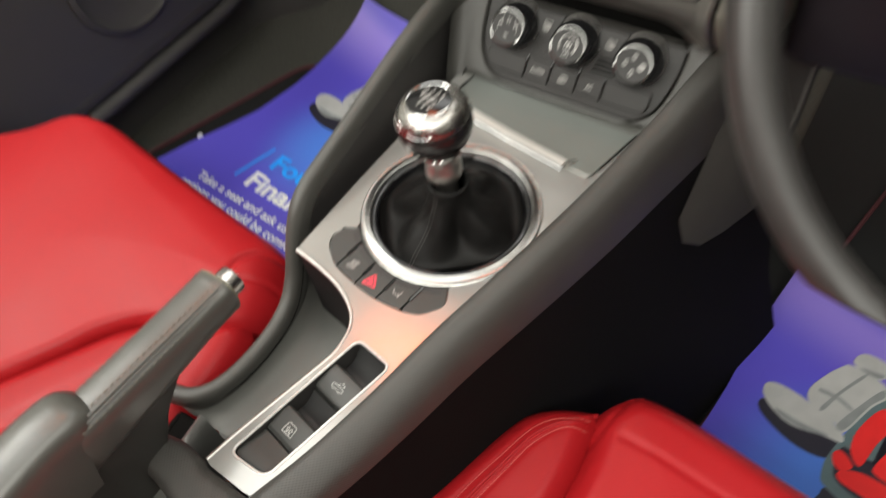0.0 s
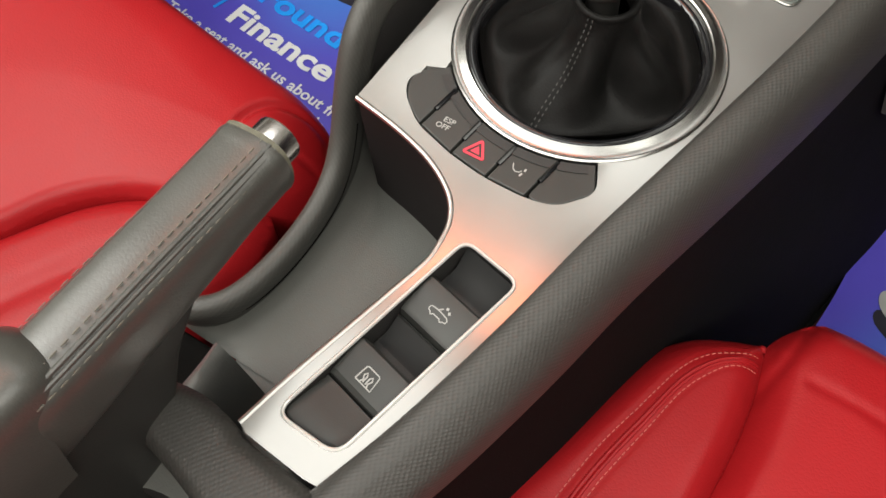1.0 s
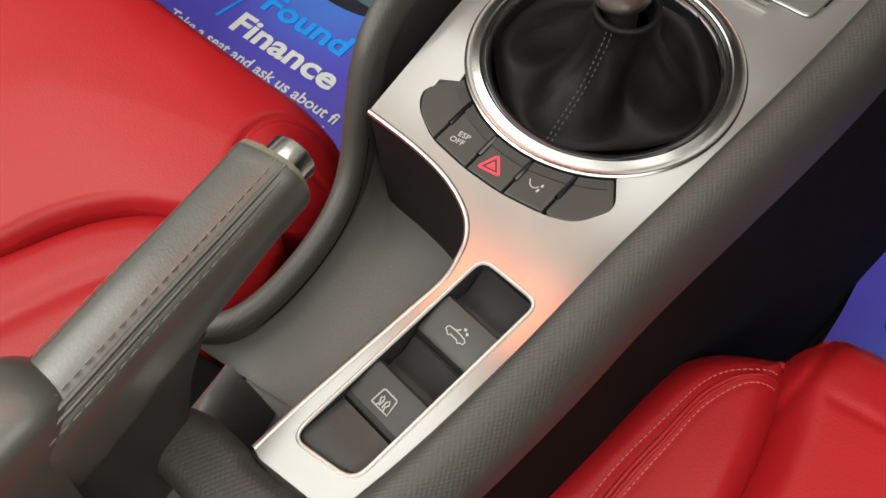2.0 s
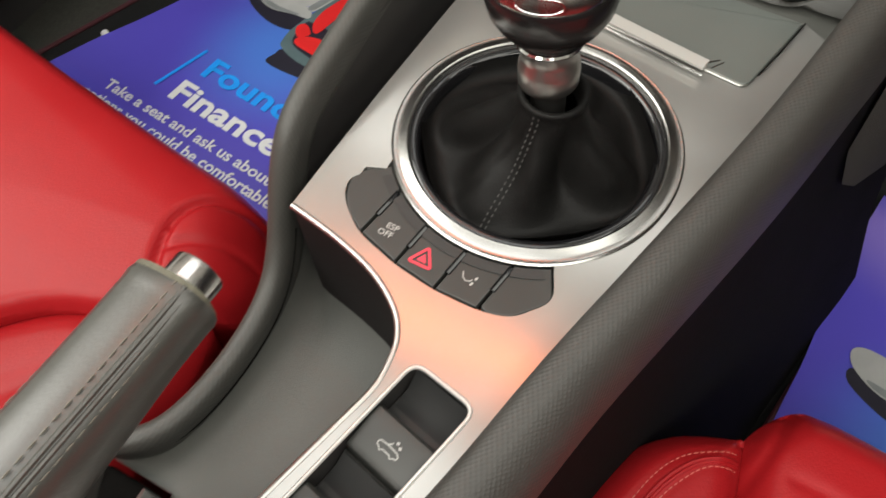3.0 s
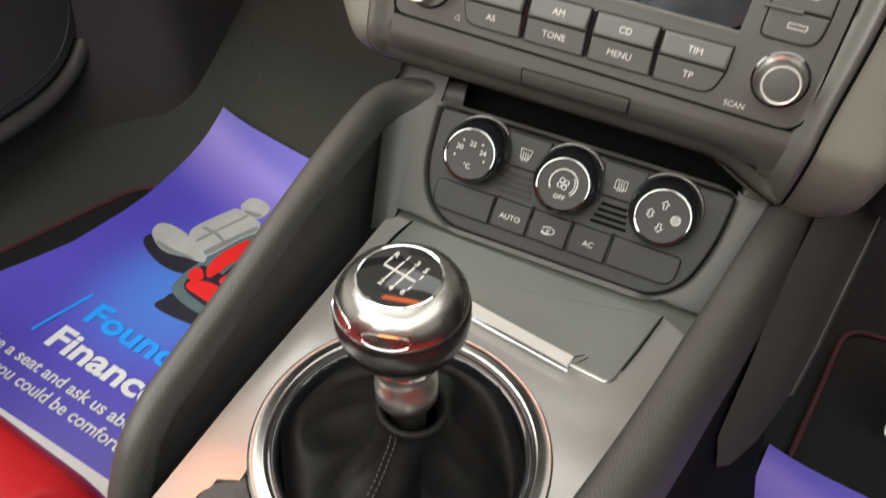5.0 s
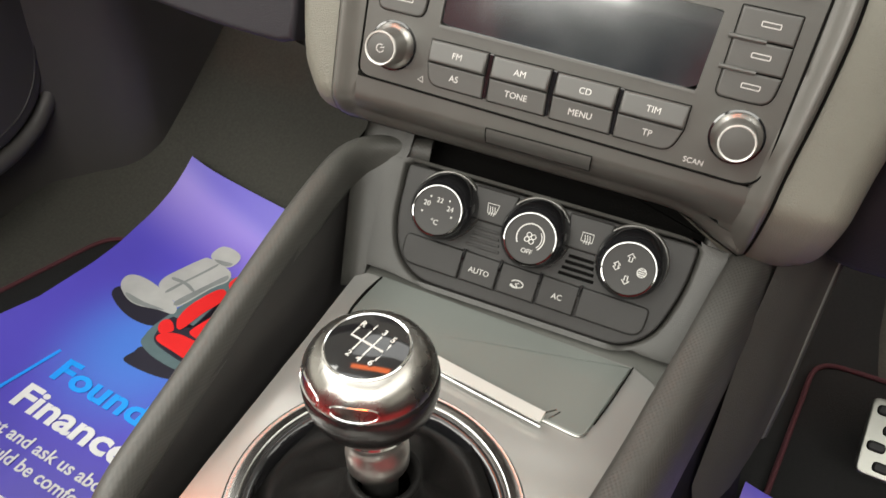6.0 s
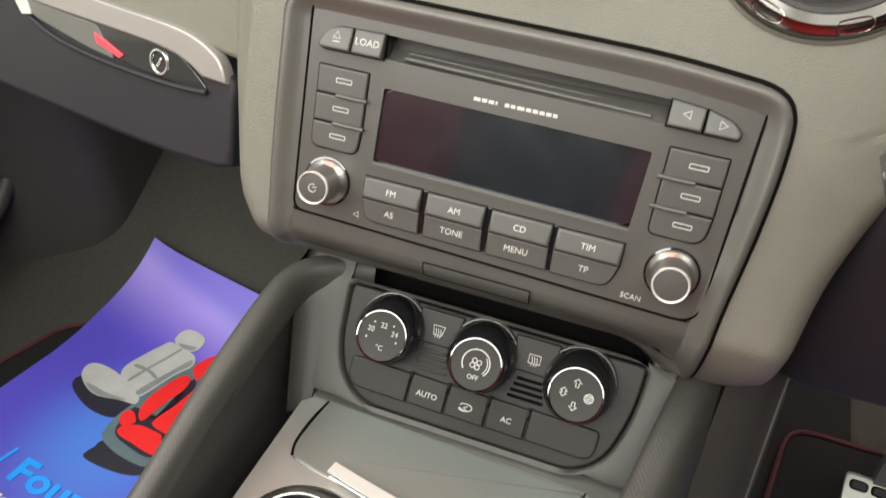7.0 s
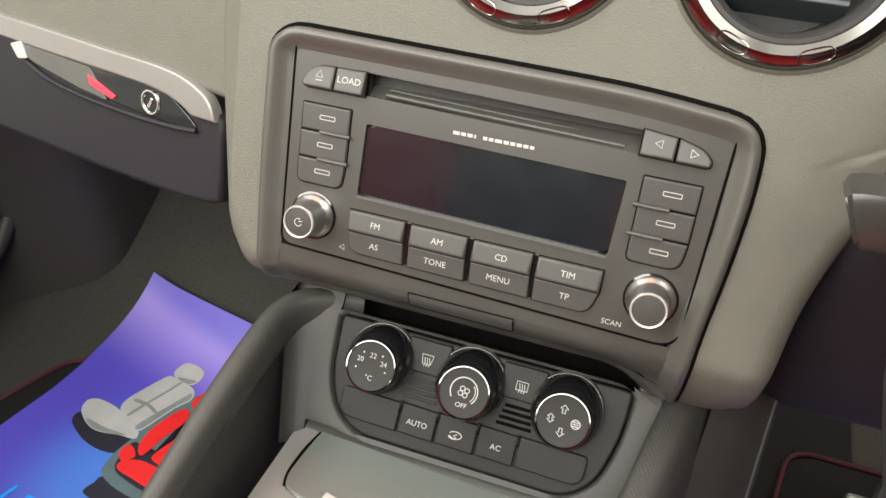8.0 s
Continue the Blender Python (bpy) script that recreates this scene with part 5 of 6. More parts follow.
up += [[Vector((x, 0.18, -0.06 - 0.25 * k)) for x in np.linspace(-0.9, 0.9, 13)] for k in (0.1, 0.5, 1)]
part("dash_top", rings_mesh(up, closed=False), SOFT, dash, "soft upper dash", angle=70)

# round vents
for cx, cy in VENTS:
    v = thing("air_vent", "round air vent with a chrome ring and dark slats", "air vent", M_RADIO @ pose(cx, cy, -0.004), "round dash vents")
    part("vent_collar", lathe([(0.0470, -0.002), (0.0462, 0.0025), (0.0450, 0.0035), (0.0445, 0.002)], 64), SOFT, v)
    part("vent_ring", lathe([(0.0350, -0.02), (0.0347, 0.0034), (0.0354, 0.0052), (0.0390, 0.0068), (0.0420, 0.0058), (0.0440, 0.0038), (0.0450, 0.0010), (0.0450, -0.004)], 72), VENTRING, v, "chrome vent ring")
    for a in (-112, -68, -22, 22, 68, 112, 158, 202):
        loop = []
        for k in range(25):
            th = 2 * math.pi * k / 24
            rr, aa = 0.0402 + 0.0027 * math.copysign(abs(math.sin(th)) ** 0.7, math.sin(th)), a + 9 * math.copysign(abs(math.cos(th)) ** 0.7, math.cos(th))
            zz = float(np.interp(rr, [0.0347, 0.0354, 0.0390, 0.0420, 0.0440, 0.0450], [0.0034, 0.0052, 0.0068, 0.0058, 0.0038, 0.0010]))
            loop.append(Vector((rr * math.cos(radians(aa)), rr * math.sin(radians(aa)), zz)))
        part("ring_lug", tube(loop, 0.00035, 6), VENTRING, v)
    part("vent_barrel", lathe([(0.0348, 0.0036), (0.0332, 0.0036), (0.0312, 0.0008), (0.0308, -0.005), (0.0308, -0.035), (0.0, -0.036)], 56), DARK, v, "dark vent barrel")
    for k in (-0.021, -0.007, 0.007, 0.021):
        half = math.sqrt(0.0305 ** 2 - k * k)
        part("vent_slat", tilt_to(Matrix.Translation((0, k, -0.009)) @ pose(0, 0, 0, 68), box(-half, half, -0.009, 0.009, -0.0009, 0.0009, 0.0006)), SLAT, v, "dark slat")
    part("vent_tab", box(-0.0025, 0.0025, -0.010, -0.004, -0.010, 0.0, 0.001), DARK, v)

# ---- climate panel ----
M_HVAC = pose(0, 0.1425, 0.030, 51)
hvac = thing("climate_panel", "climate control panel with three chromed dials", "climate control", M_HVAC)
HV = rounded([(-0.0765, -0.0045), (-0.0700, -0.0225), (-0.0560, -0.0335), (0.0600, -0.0338), (0.0740, -0.0225), (0.0815, 0.0030), (0.0826, 0.0275), (-0.0783, 0.0275)], [0.02, 0.01, 0.014, 0.014, 0.01, 0.02, 0.002, 0.002], 5)
hv_o = resample(HV, 90)
part("panel", slab(hv_o, -0.012, -0.0012, 0.0012), CLIMATE, hvac, "moulded panel with the shade of the stack in its colour")
# console cowl round the panel
cowl_o = resample(rounded([(-0.0920, -0.034), (0.0900, -0.034), (0.0985, 0.0290), (-0.0955, 0.0290)], 0.006, 4), 90)
start = (-0.0765, -0.0045)
a_, b_ = resample(HV, 90, start), resample(cowl_o, 90, (-0.0940, -0.0045))
part("cowl", rings_mesh([[Vector((p.x, p.y, -0.010)) for p in inset(a_, -0.0006)], [Vector((p.x, p.y, -0.0004)) for p in inset(a_, -0.0012)], [Vector((p.x, p.y, 0.0008)) for p in inset(a_, -0.0030)], [Vector((p.x, p.y, 0.0)) for p in b_], [Vector((p.x, p.y, -0.03)) for p in b_]], False, False), COWL, hvac, "console cowl round the panel", angle=60)


def climate_dial(x, label):
    d = part("dial", lathe([(0.0207, -0.002), (0.0207, 0.0040), (0.0202, 0.0090), (0.0188, 0.0132), (0.0168, 0.0160), (0.0146, 0.0172)], 56), DIALBLACK, hvac, label, Matrix.Translation((x, 0.0068, 0)) @ Matrix.Diagonal((0.87, 0.87, 0.95, 1)))
    lean = Matrix(((1, 0, 0, 0), (0, 1, -0.28, 0.0050), (0, 0, 1, 0), (0, 0, 0, 1)))
    d.data.transform(lean)
    part("dial_ring", lathe([(0.0164, 0.0156), (0.0162, 0.0174), (0.0156, 0.0186), (0.0149, 0.0187), (0.0145, 0.0180)], 56), CHROMERIM, d, "chrome dial ring")
    part("dial_face", lathe([(0.0147, 0.0180), (0.0130, 0.0178), (0.0, 0.0178)], 48), CLIMATE, d, "dark dial face")
    part("base_ring", tilt_to(lean, lathe([(0.0216, -0.001), (0.0216, 0.0006), (0.0211, 0.0012), (0.0206, 0.0010)], 56)), SATIN, d, "thin bright base ring")
    return d


d1 = climate_dial(-0.0500, "temperature dial marked in degrees")
d2 = climate_dial(0.0012, "fan dial with an OFF mark")
d3 = climate_dial(0.0525, "air direction dial with arrows")
for t_, x, y in (("20", -0.0075, 0.0028), ("22", 0.0, 0.0064), ("24", 0.0075, 0.0028), ("°C", 0.0, -0.0072)):
    lettering(t_, 0.0044, d1, x, y, 0.0179)
part("dial_dots", join(*[slab(circle(0.0096 * math.cos(radians(a)), 0.0096 * math.sin(radians(a)), 0.0006, 10), 0.0178, 0.0180, 0.0001) for a in (195, 130, 52, -10)]), MARK, d1)
lettering("OFF", 0.0040, d2, 0.0, -0.0076, 0.0179)
part("symbol", join(stroke(circle(0, 0.0008, 0.0082, 36, 215, -45), 0.0007, 0.0178), stroke(circle(0, 0.0008, 0.0068, 20, 40, -45), 0.0005, 0.0178), *[stroke(circle(0.0021 * math.cos(radians(a)), 0.0005 + 0.0021 * math.sin(radians(a)), 0.0014, 12), 0.0005, 0.0178, closed=True) for a in (30, 120, 210, 300)]), MARK, d2, "pale fan symbol")


def arrow(cx, cy, turn, s=0.0025, double=False):
    p = [(-0.35, -0.9), (0.35, -0.9), (0.35, 0.1), (0.9, 0.1), (0, 1.0), (-0.9, 0.1), (-0.35, 0.1)]
    if double:
        p = [(0, -1.0), (0.8, -0.25), (0.35, -0.25), (0.35, 0.25), (0.8, 0.25), (0, 1.0), (-0.8, 0.25), (-0.35, 0.25), (-0.35, -0.25), (-0.8, -0.25)]
    r = Matrix.Rotation(radians(turn), 2)
    return stroke([r @ Vector((a * s, b * s)) + Vector((cx, cy)) for a, b in p], 0.0006, 0.0178, closed=True)


part("symbol", join(arrow(-0.0005, 0.0066, 0), arrow(-0.0070, 0.0, 0, double=True), arrow(0.0, -0.0064, 180), stroke(circle(0.0074, 0.0, 0.0025, 20), 0.0006, 0.0178, closed=True), *[stroke([(0.0056, k), (0.0092, k)], 0.0006, 0.0178) for k in (-0.0012, 0, 0.0012)]), MARK, d3, "pale air direction symbols")
for x0, x1 in ((-0.0372, -0.0125), (0.0155, 0.0398)):
    key = part("climate_key", slab(rounded([(x0 + 0.003, 0.0080), (x1 - 0.003, 0.0080), (x1, 0.0262), (x0, 0.0262)], 0.0015, 3), -0.003, 0.0016, 0.0010), CLIMATE, hvac, "screen heating key")
    c = (x0 + x1) / 2
    if x0 < 0:
        o = [(c - 0.0022, 0.0135), (c - 0.0032, 0.0185), (c + 0.0032, 0.0185), (c + 0.0022, 0.0135)]
    else:
        o = [(c - 0.0030, 0.0135), (c - 0.0030, 0.0180), (c + 0.0030, 0.0180), (c + 0.0030, 0.0135)]
    part("symbol", join(stroke(o, 0.0005, 0.0016, closed=True), *[stroke([(c + k, 0.0122), (c + k + 0.0004, 0.0145), (c + k - 0.0003, 0.0170)], 0.0004, 0.0016) for k in (-0.0013, 0, 0.0013)]), MARK, key, "pale heating symbol")
    for k in range(4):
        w = 0.0068 + 0.0009 * k
        part("grille_slot", box(c - w, c + w, 0.0040 - 0.0033 * k - 0.0009, 0.0040 - 0.0033 * k + 0.0009, -0.003, -0.0006, 0.0004), (JOINTSHADE if x0 > 0 else CLIMATE), hvac, "narrow grille slot")
bx = [-0.0680, -0.0330, -0.0118, 0.0106, 0.0322, 0.0690]
for i in range(5):
    a, b = bx[i] + 0.0004, bx[i + 1] - 0.0004
    rr = [0.010 if i == 0 else 0.0004, 0.010 if i == 4 else 0.0004, 0.003 if i == 4 else 0.0004, 0.003 if i == 0 else 0.0004]
    key = part("climate_key", slab(rounded([(a, -0.0258), (b, -0.0262), (b, -0.0100), (a, -0.0095)], rr, 4), -0.004, 0.0012, 0.0010), CLIMATE, hvac, ["blank key", "AUTO key", "recirculation key", "AC key", "blank key"][i])
    c = (a + b) / 2
    if i in (1, 3):
        lettering("AUTO" if i == 1 else "AC", 0.0042, key, c, -0.0188, 0.0013)
    elif i == 2:
        part("symbol", join(stroke([Vector((c + 0.0034 * math.cos(radians(a_2)), -0.0186 + 0.0019 * math.sin(radians(a_2)))) for a_2 in range(200, 521, 20)], 0.0005, 0.0012), stroke([(c - 0.0036, -0.0200), (c - 0.0016, -0.0208), (c + 0.0006, -0.0206)], 0.0006, 0.0012), stroke([(c + 0.0010, -0.0180), (c - 0.0010, -0.0190), (c + 0.0006, -0.0200)], 0.0005, 0.0012)), MARK, key, "pale recirculation symbol")
    if i:
        part("key_bar", tube([(bx[i], -0.0088, 0.0012), (bx[i] - 0.0001, -0.0120, 0.0017), (bx[i] - 0.0002, -0.0150, 0.0012)], 0.0009, 8), GLOSS, hvac)
# solid near-black box paints the shade between panel and stack
part("cavity", box(-0.096, 0.100, 0.0280, 0.080, -0.060, -0.018, 0.002), JOINTSHADE, hvac, "near-black box standing in for the shaded hollow under the stack")
part("cowl_cheek", slab(rounded([(0.0845, 0.0255), (0.0985, 0.0255), (0.1020, 0.075), (0.0850, 0.075)], 0.003, 3), -0.04, -0.0002, 0.002), COWL, hvac, "console cheek beside the cavity")
wing = []
for y in np.linspace(-0.0480, 0.050, 18):
    x0 = float(np.interp(y, [0.018, 0.030], [-0.0850, -0.0795]))
    k = min(0.20, max(0.10, (0.021 - 0.777 * y) / 0.629 / 0.060))
    # narrower below, shaped after the edge of the lit area
    wide = float(np.interp(y, [-0.048, 0.02], [0.35, 1.0]))
    wing.append([Vector((x0, y, -0.03))] + [Vector((x0 + (p.x - x0) * wide, y, p.y * k)) for p in spline([Vector(q) for q in ((x0, 0.0002), (-0.0900, 0.0020), (-0.0958, 0.0075), (-0.1000, 0.0165), (-0.1030, 0.0280), (-0.1050, 0.0430), (-0.1056, 0.0600))], 3)])
part("cowl_wing", rings_mesh(wing, closed=False), COWL, hvac, "cowl curving up into the console's side", angle=80)

# ---- glovebox and passenger dash ----
glove = thing("glovebox", "closed dark glovebox with a silver trim strip and lens-shaped handle", "glovebox", pose(-0.150, 0.174, 0.150, 76, 0, -13.0))
VIOLET = material("violet_grey_plastic", (0.0155, 0.0145, 0.018), 0.55, spec=0.35, vary=0.08, grain=0.3, grain_scale=1200)
part("door", slab(resample(rounded([(-0.44, -0.067), (-0.194, -0.061), (-0.0835, -0.057), (-0.036, -0.054), (0.0035, -0.049), (0.0020, 0.0010), (-0.004, 0.0050), (-0.44, 0.0000)], [0, 0.02, 0.02, 0.02, 0.004, 0.004, 0.004, 0], 4), 90), -0.03, 0.0, 0.003), VIOLET, glove, "dark glovebox door")
part("upper_panel", slab(resample(rounded([(-0.44, 0.006), (-0.131, 0.010), (-0.046, 0.012), (-0.018, 0.011), (0.030, 0.010), (0.030, 0.10), (-0.44, 0.10)], 0.004, 3), 90), -0.03, -0.0015, 0.003), SOFT, glove, "soft dash above the strip")
strip_top = [(-0.44, 0.0096), (-0.1845, 0.0144), (-0.131, 0.0154), (-0.082, 0.0163), (-0.046, 0.0172), (-0.025, 0.0158), (-0.010, 0.0110), (-0.004, 0.0054), (-0.001, -0.002)]
strip_low = [(-0.018, -0.003), (-0.028, 0.0012), (-0.046, 0.0042), (-0.082, 0.0037), (-0.111, 0.0028), (-0.142, 0.0019), (-0.186, 0.0011), (-0.44, -0.0037)]
part("trim_strip", slab([(p.x, p.y) for p in spline([Vector(p) for p in strip_top], 4)] + [(p.x, p.y) for p in spline([Vector(p) for p in strip_low], 4)], -0.004, 0.0028, 0.0012), SILVER, glove, "satin silver trim strip")
lens = spline([(-0.111, 0.0030, 0), (-0.082, 0.0036, 0), (-0.046, 0.0042, 0), (-0.033, 0.0018, 0), (-0.0154, -0.0096, 0), (-0.037, -0.0126, 0), (-0.080, -0.0126, 0), (-0.100, -0.0085, 0)], 5, closed=True)
part("handle_recess", slab([(p.x, p.y) for p in lens], -0.002, 0.0012, 0.0005), GLOSS, glove, "gloss black handle recess")
part("handle_lip", tube([Vector((p.x, p.y, 0.0014)) for p in spline([(-0.015, -0.0108, 0), (-0.037, -0.0139, 0), (-0.068, -0.0159, 0), (-0.107, -0.0166, 0), (-0.138, -0.0146, 0), (-0.159, -0.0090, 0)], 5)], 0.0014, 8), VIOLET, glove, "grey lip of the handle")
part("handle_scoop", slab(rounded([(-0.161, 0.0015), (-0.156, -0.0072), (-0.133, -0.0100), (-0.109, -0.0125), (-0.085, -0.0134), (-0.100, 0.0022)], 0.003, 3), 0.0, 0.0018, 0.0006), HARD, glove, "grey scoop of the handle")
part("handle_stripe", slab(rounded([(-0.1016, -0.0019), (-0.0994, -0.0078), (-0.0802, -0.0112), (-0.0777, -0.0087)], 0.001, 3), 0.0012, 0.0024, 0.0003), REDMARK, glove, "red stripe in the handle recess")
part("handle_tab", slab(rounded([(-0.172, -0.001), (-0.165, -0.0086), (-0.156, -0.0065), (-0.161, 0.0030)], 0.001, 3), 0.0, 0.0030, 0.0005), BAR, glove, "pale tab of the handle")
part("lock_ring", tilt_to(Matrix.Translation((-0.050, -0.0048, 0.0013)), lathe([(0.0052, 0), (0.0056, 0.0008), (0.0064, 0.0010), (0.0070, 0.0008), (0.0074, 0)], 40)), CHROME, glove, "chrome ring of the lock")
part("lock_slot", tilt_to(pose(-0.050, -0.0048, 0.0013, 0, 0, 60), box(-0.0030, 0.0030, -0.0008, 0.0008, 0, 0.0006, 0.0003)), CHROME, glove)
lower = [[Vector((-0.135 - 0.5 * k, 0.178 + 0.11 * k, 0.092 + 0.01 * k)), Vector((-0.135 - 0.5 * k, 0.24 + 0.1 * k, 0.086 + 0.01 * k)), Vector((-0.135 - 0.5 * k, 0.40, 0.06)), Vector((-0.135 - 0.5 * k, 0.6, 0.02))] for k in (0, 0.25, 0.5, 0.75, 1.0)]
under = thing("under_dash_panel", "dark panel closing the underside of the dash", "trim panel")
part("panel", rings_mesh(lower, closed=False), DARK, under, angle=60)

# ---- driver's side of the dash ----
knee = thing("knee_panel", "dark grey knee panel under the steering column", "knee panel")
kp = []
for y, z, x in ((0.180, 0.215, 0.150), (0.166, 0.185, 0.146), (0.165, 0.16, 0.143), (0.170, 0.12, 0.140), (0.176, 0.085, 0.138), (0.180, 0.052, 0.138), (0.186, 0.045, 0.142), (0.25, 0.040, 0.150), (0.5, 0.0, 0.18)):
    kp.append([Vector((x + dx, y + dy, z)) for dx, dy in ((0.0, 0.02), (0.004, 0.004), (0.016, 0.0), (0.06, 0.0), (0.16, 0.004), (0.45, 0.02))])
part("panel", rings_mesh(kp[:7], closed=False), VIOLET, knee, "dark violet-grey panel", angle=60)
part("under_panel", rings_mesh(kp[6:], closed=False), DARK, knee, "dark underside panel", angle=60)
stalk = thing("column_stalk", "dark grey squared steering column stalk", "stalk", pose(0.150, 0.125, 0.200, 0, 0, -12))
part("stalk", sweep(spline([(0.10, 0.02, -0.004), (0.05, 0.008, 0.0), (0.012, 0.0, 0.0), (-0.010, -0.002, -0.002), (-0.016, -0.003, -0.004)], 4), [(-0.0085, -0.010), (-0.0100, -0.006), (-0.0100, 0.006), (-0.0080, 0.0105), (0.0080, 0.0105), (0.0100, 0.006), (0.0100, -0.006), (0.0085, -0.010)], side=(0, 1, 0), scale=lambda s: 1.0 if s < 0.9 else 0.85), material("stalk_plastic", (0.045, 0.045, 0.042), 0.22, vary=0.1), stalk, angle=40)
part("stalk_mark", stroke([(-0.006, -0.0108), (0.004, -0.0108)], 0.002, 0.0), MARK, stalk, "", pose(0, 0, 0.004, 90, 0, 0))

# ---- steering wheel ----
wheel = thing("steering_wheel", "leather-rimmed steering wheel with dark spokes", "steering wheel", pose(0.32, 0.04, 0.24, 60))
rim = []
for i in range(72):
    a = 2 * math.pi * i / 72
    ring = []
    for j in range(14):
        b = 2 * math.pi * j / 14
        r = 0.1805 + 0.0125 * math.cos(b)
        x, y = r * math.cos(a), r * math.sin(a)
        if y < -0.155:
            y = -0.155 + (y + 0.155) * 0.25
        ring.append(Vector((x, y, 0.0125 * math.sin(b))))
    rim.append(ring)
rim.append(rim[0])
bm = rings_mesh(rim, False, False)
bmesh.ops.remove_doubles(bm, verts=bm.verts, dist=1e-6)
part("rim", bm, material("wheel_leather", (0.026, 0.025, 0.024), 0.33, vary=0.1, scale=60, grain=0.1, grain_scale=900), wheel, "dark grey leather rim", angle=70)
part("hub", tilt_to(Matrix.Translation((0, 0, -0.05)), pillow(circle(0, -0.01, 0.075, 48), 0.04, 0.0, 0.02, 0.008)), DARK, wheel, "dark airbag hub")
for a in (172, 8, 270):
    c, s_ = math.cos(radians(a)), math.sin(radians(a))
    rr = 0.17 if a != 270 else 0.158
    part("spoke", sweep([Vector((c * r, s_ * r, -0.025 + 0.02 * (r - 0.06) / 0.11)) for r in (0.055, 0.09, 0.13, rr)], [(-0.020, -0.004), (-0.018, 0.005), (0.018, 0.005), (0.020, -0.004)], side=(-s_, c, 0)), DARK, wheel, "dark spoke")
part("column", tilt_to(Matrix.Translation((0, 0, -0.17)), lathe([(0.05, 0), (0.055, 0.06), (0.045, 0.11), (0.0, 0.11)], 32)), DARK, wheel, "steering column shroud")

# ---- seats ----
def seat(name, label, pads, far_bolster, back_x, rows, welts, top, base_x):
    """pads: (part, outline, top, radius, crown, grooves); rows and welts: (pad, line) laid on that pad."""
    s = thing(name, label, "car seat", group="front seats")
    tops = []
    for nm, o, z, r, crown, grooves, fall in pads:
        hf = pad_height(resample(o, 160), z, r, crown, grooves, fall)
        tops.append(hf)
        part(nm, pad(o, hf, z - 0.17, 0.0018), RED, s, "red leather seat cushion" if nm == "cushion" else "red leather side bolster", angle=75)
    part("side_bolster", pillow(far_bolster, top + 0.003, top - 0.17, 0.024, 0.006, 8), RED, s, "red leather side bolster", angle=75)
    back = pillow(rounded([(back_x - 0.23, -0.05), (back_x + 0.23, -0.05), (back_x + 0.22, 0.40), (back_x + 0.12, 0.62), (back_x - 0.12, 0.62), (back_x - 0.22, 0.40)], 0.06, 6), 0.05, -0.06, 0.04, 0.01)
    part("backrest", tilt_to(Matrix.Translation((0, -0.55, top)) @ pose(0, 0, 0, 105, 0, 0), back), RED, s, "red leather backrest", angle=75)
    part("seat_base", box(base_x[0], base_x[1], -0.50, -0.13, -0.345, top - 0.10, 0.02), JOINTSHADE, s, "dark seat base")
    for k, line in rows:
        pts = spline([(*p, 0) for p in line], 8)
        z = tops[k]([(p.x, p.y) for p in pts])
        part("stitching", stitches([Vector((p.x, p.y, h + 0.0002)) for p, h in zip(pts, z)], (0, 0, 1), 0.0022, 0.00028, 0.0010), RED_THREAD, s, "pale red seam stitches")
    for k, line, r in welts:
        pts = spline([(*p, 0) for p in line], 8)
        z = tops[k]([(p.x, p.y) for p in pts])
        part("welt", tube([Vector((p.x, p.y, h - 0.3 * r)) for p, h in zip(pts, z)], r, 8), RED, s, "raised leather welt")
    return s


TS = -0.088
ROW_A = [(0.1225, -0.0655), (0.108, -0.0735), (0.098, -0.082), (0.090, -0.096), (0.082, -0.122), (0.074, -0.149), (0.068, -0.180), (0.062, -0.22), (0.058, -0.30)]
ROW_B = [(0.1245, -0.0735), (0.112, -0.0795), (0.104, -0.089), (0.096, -0.105), (0.090, -0.129), (0.084, -0.153), (0.080, -0.173), (0.075, -0.22), (0.070, -0.30)]
ROW_M = [((a[0] + b[0]) / 2, (a[1] + b[1]) / 2) for a, b in zip(ROW_A, ROW_B)]
ROW_N = [(a[0] * 0.3 + b[0] * 0.7, a[1] * 0.3 + b[1] * 0.7) for a, b in zip(ROW_A, ROW_B)]
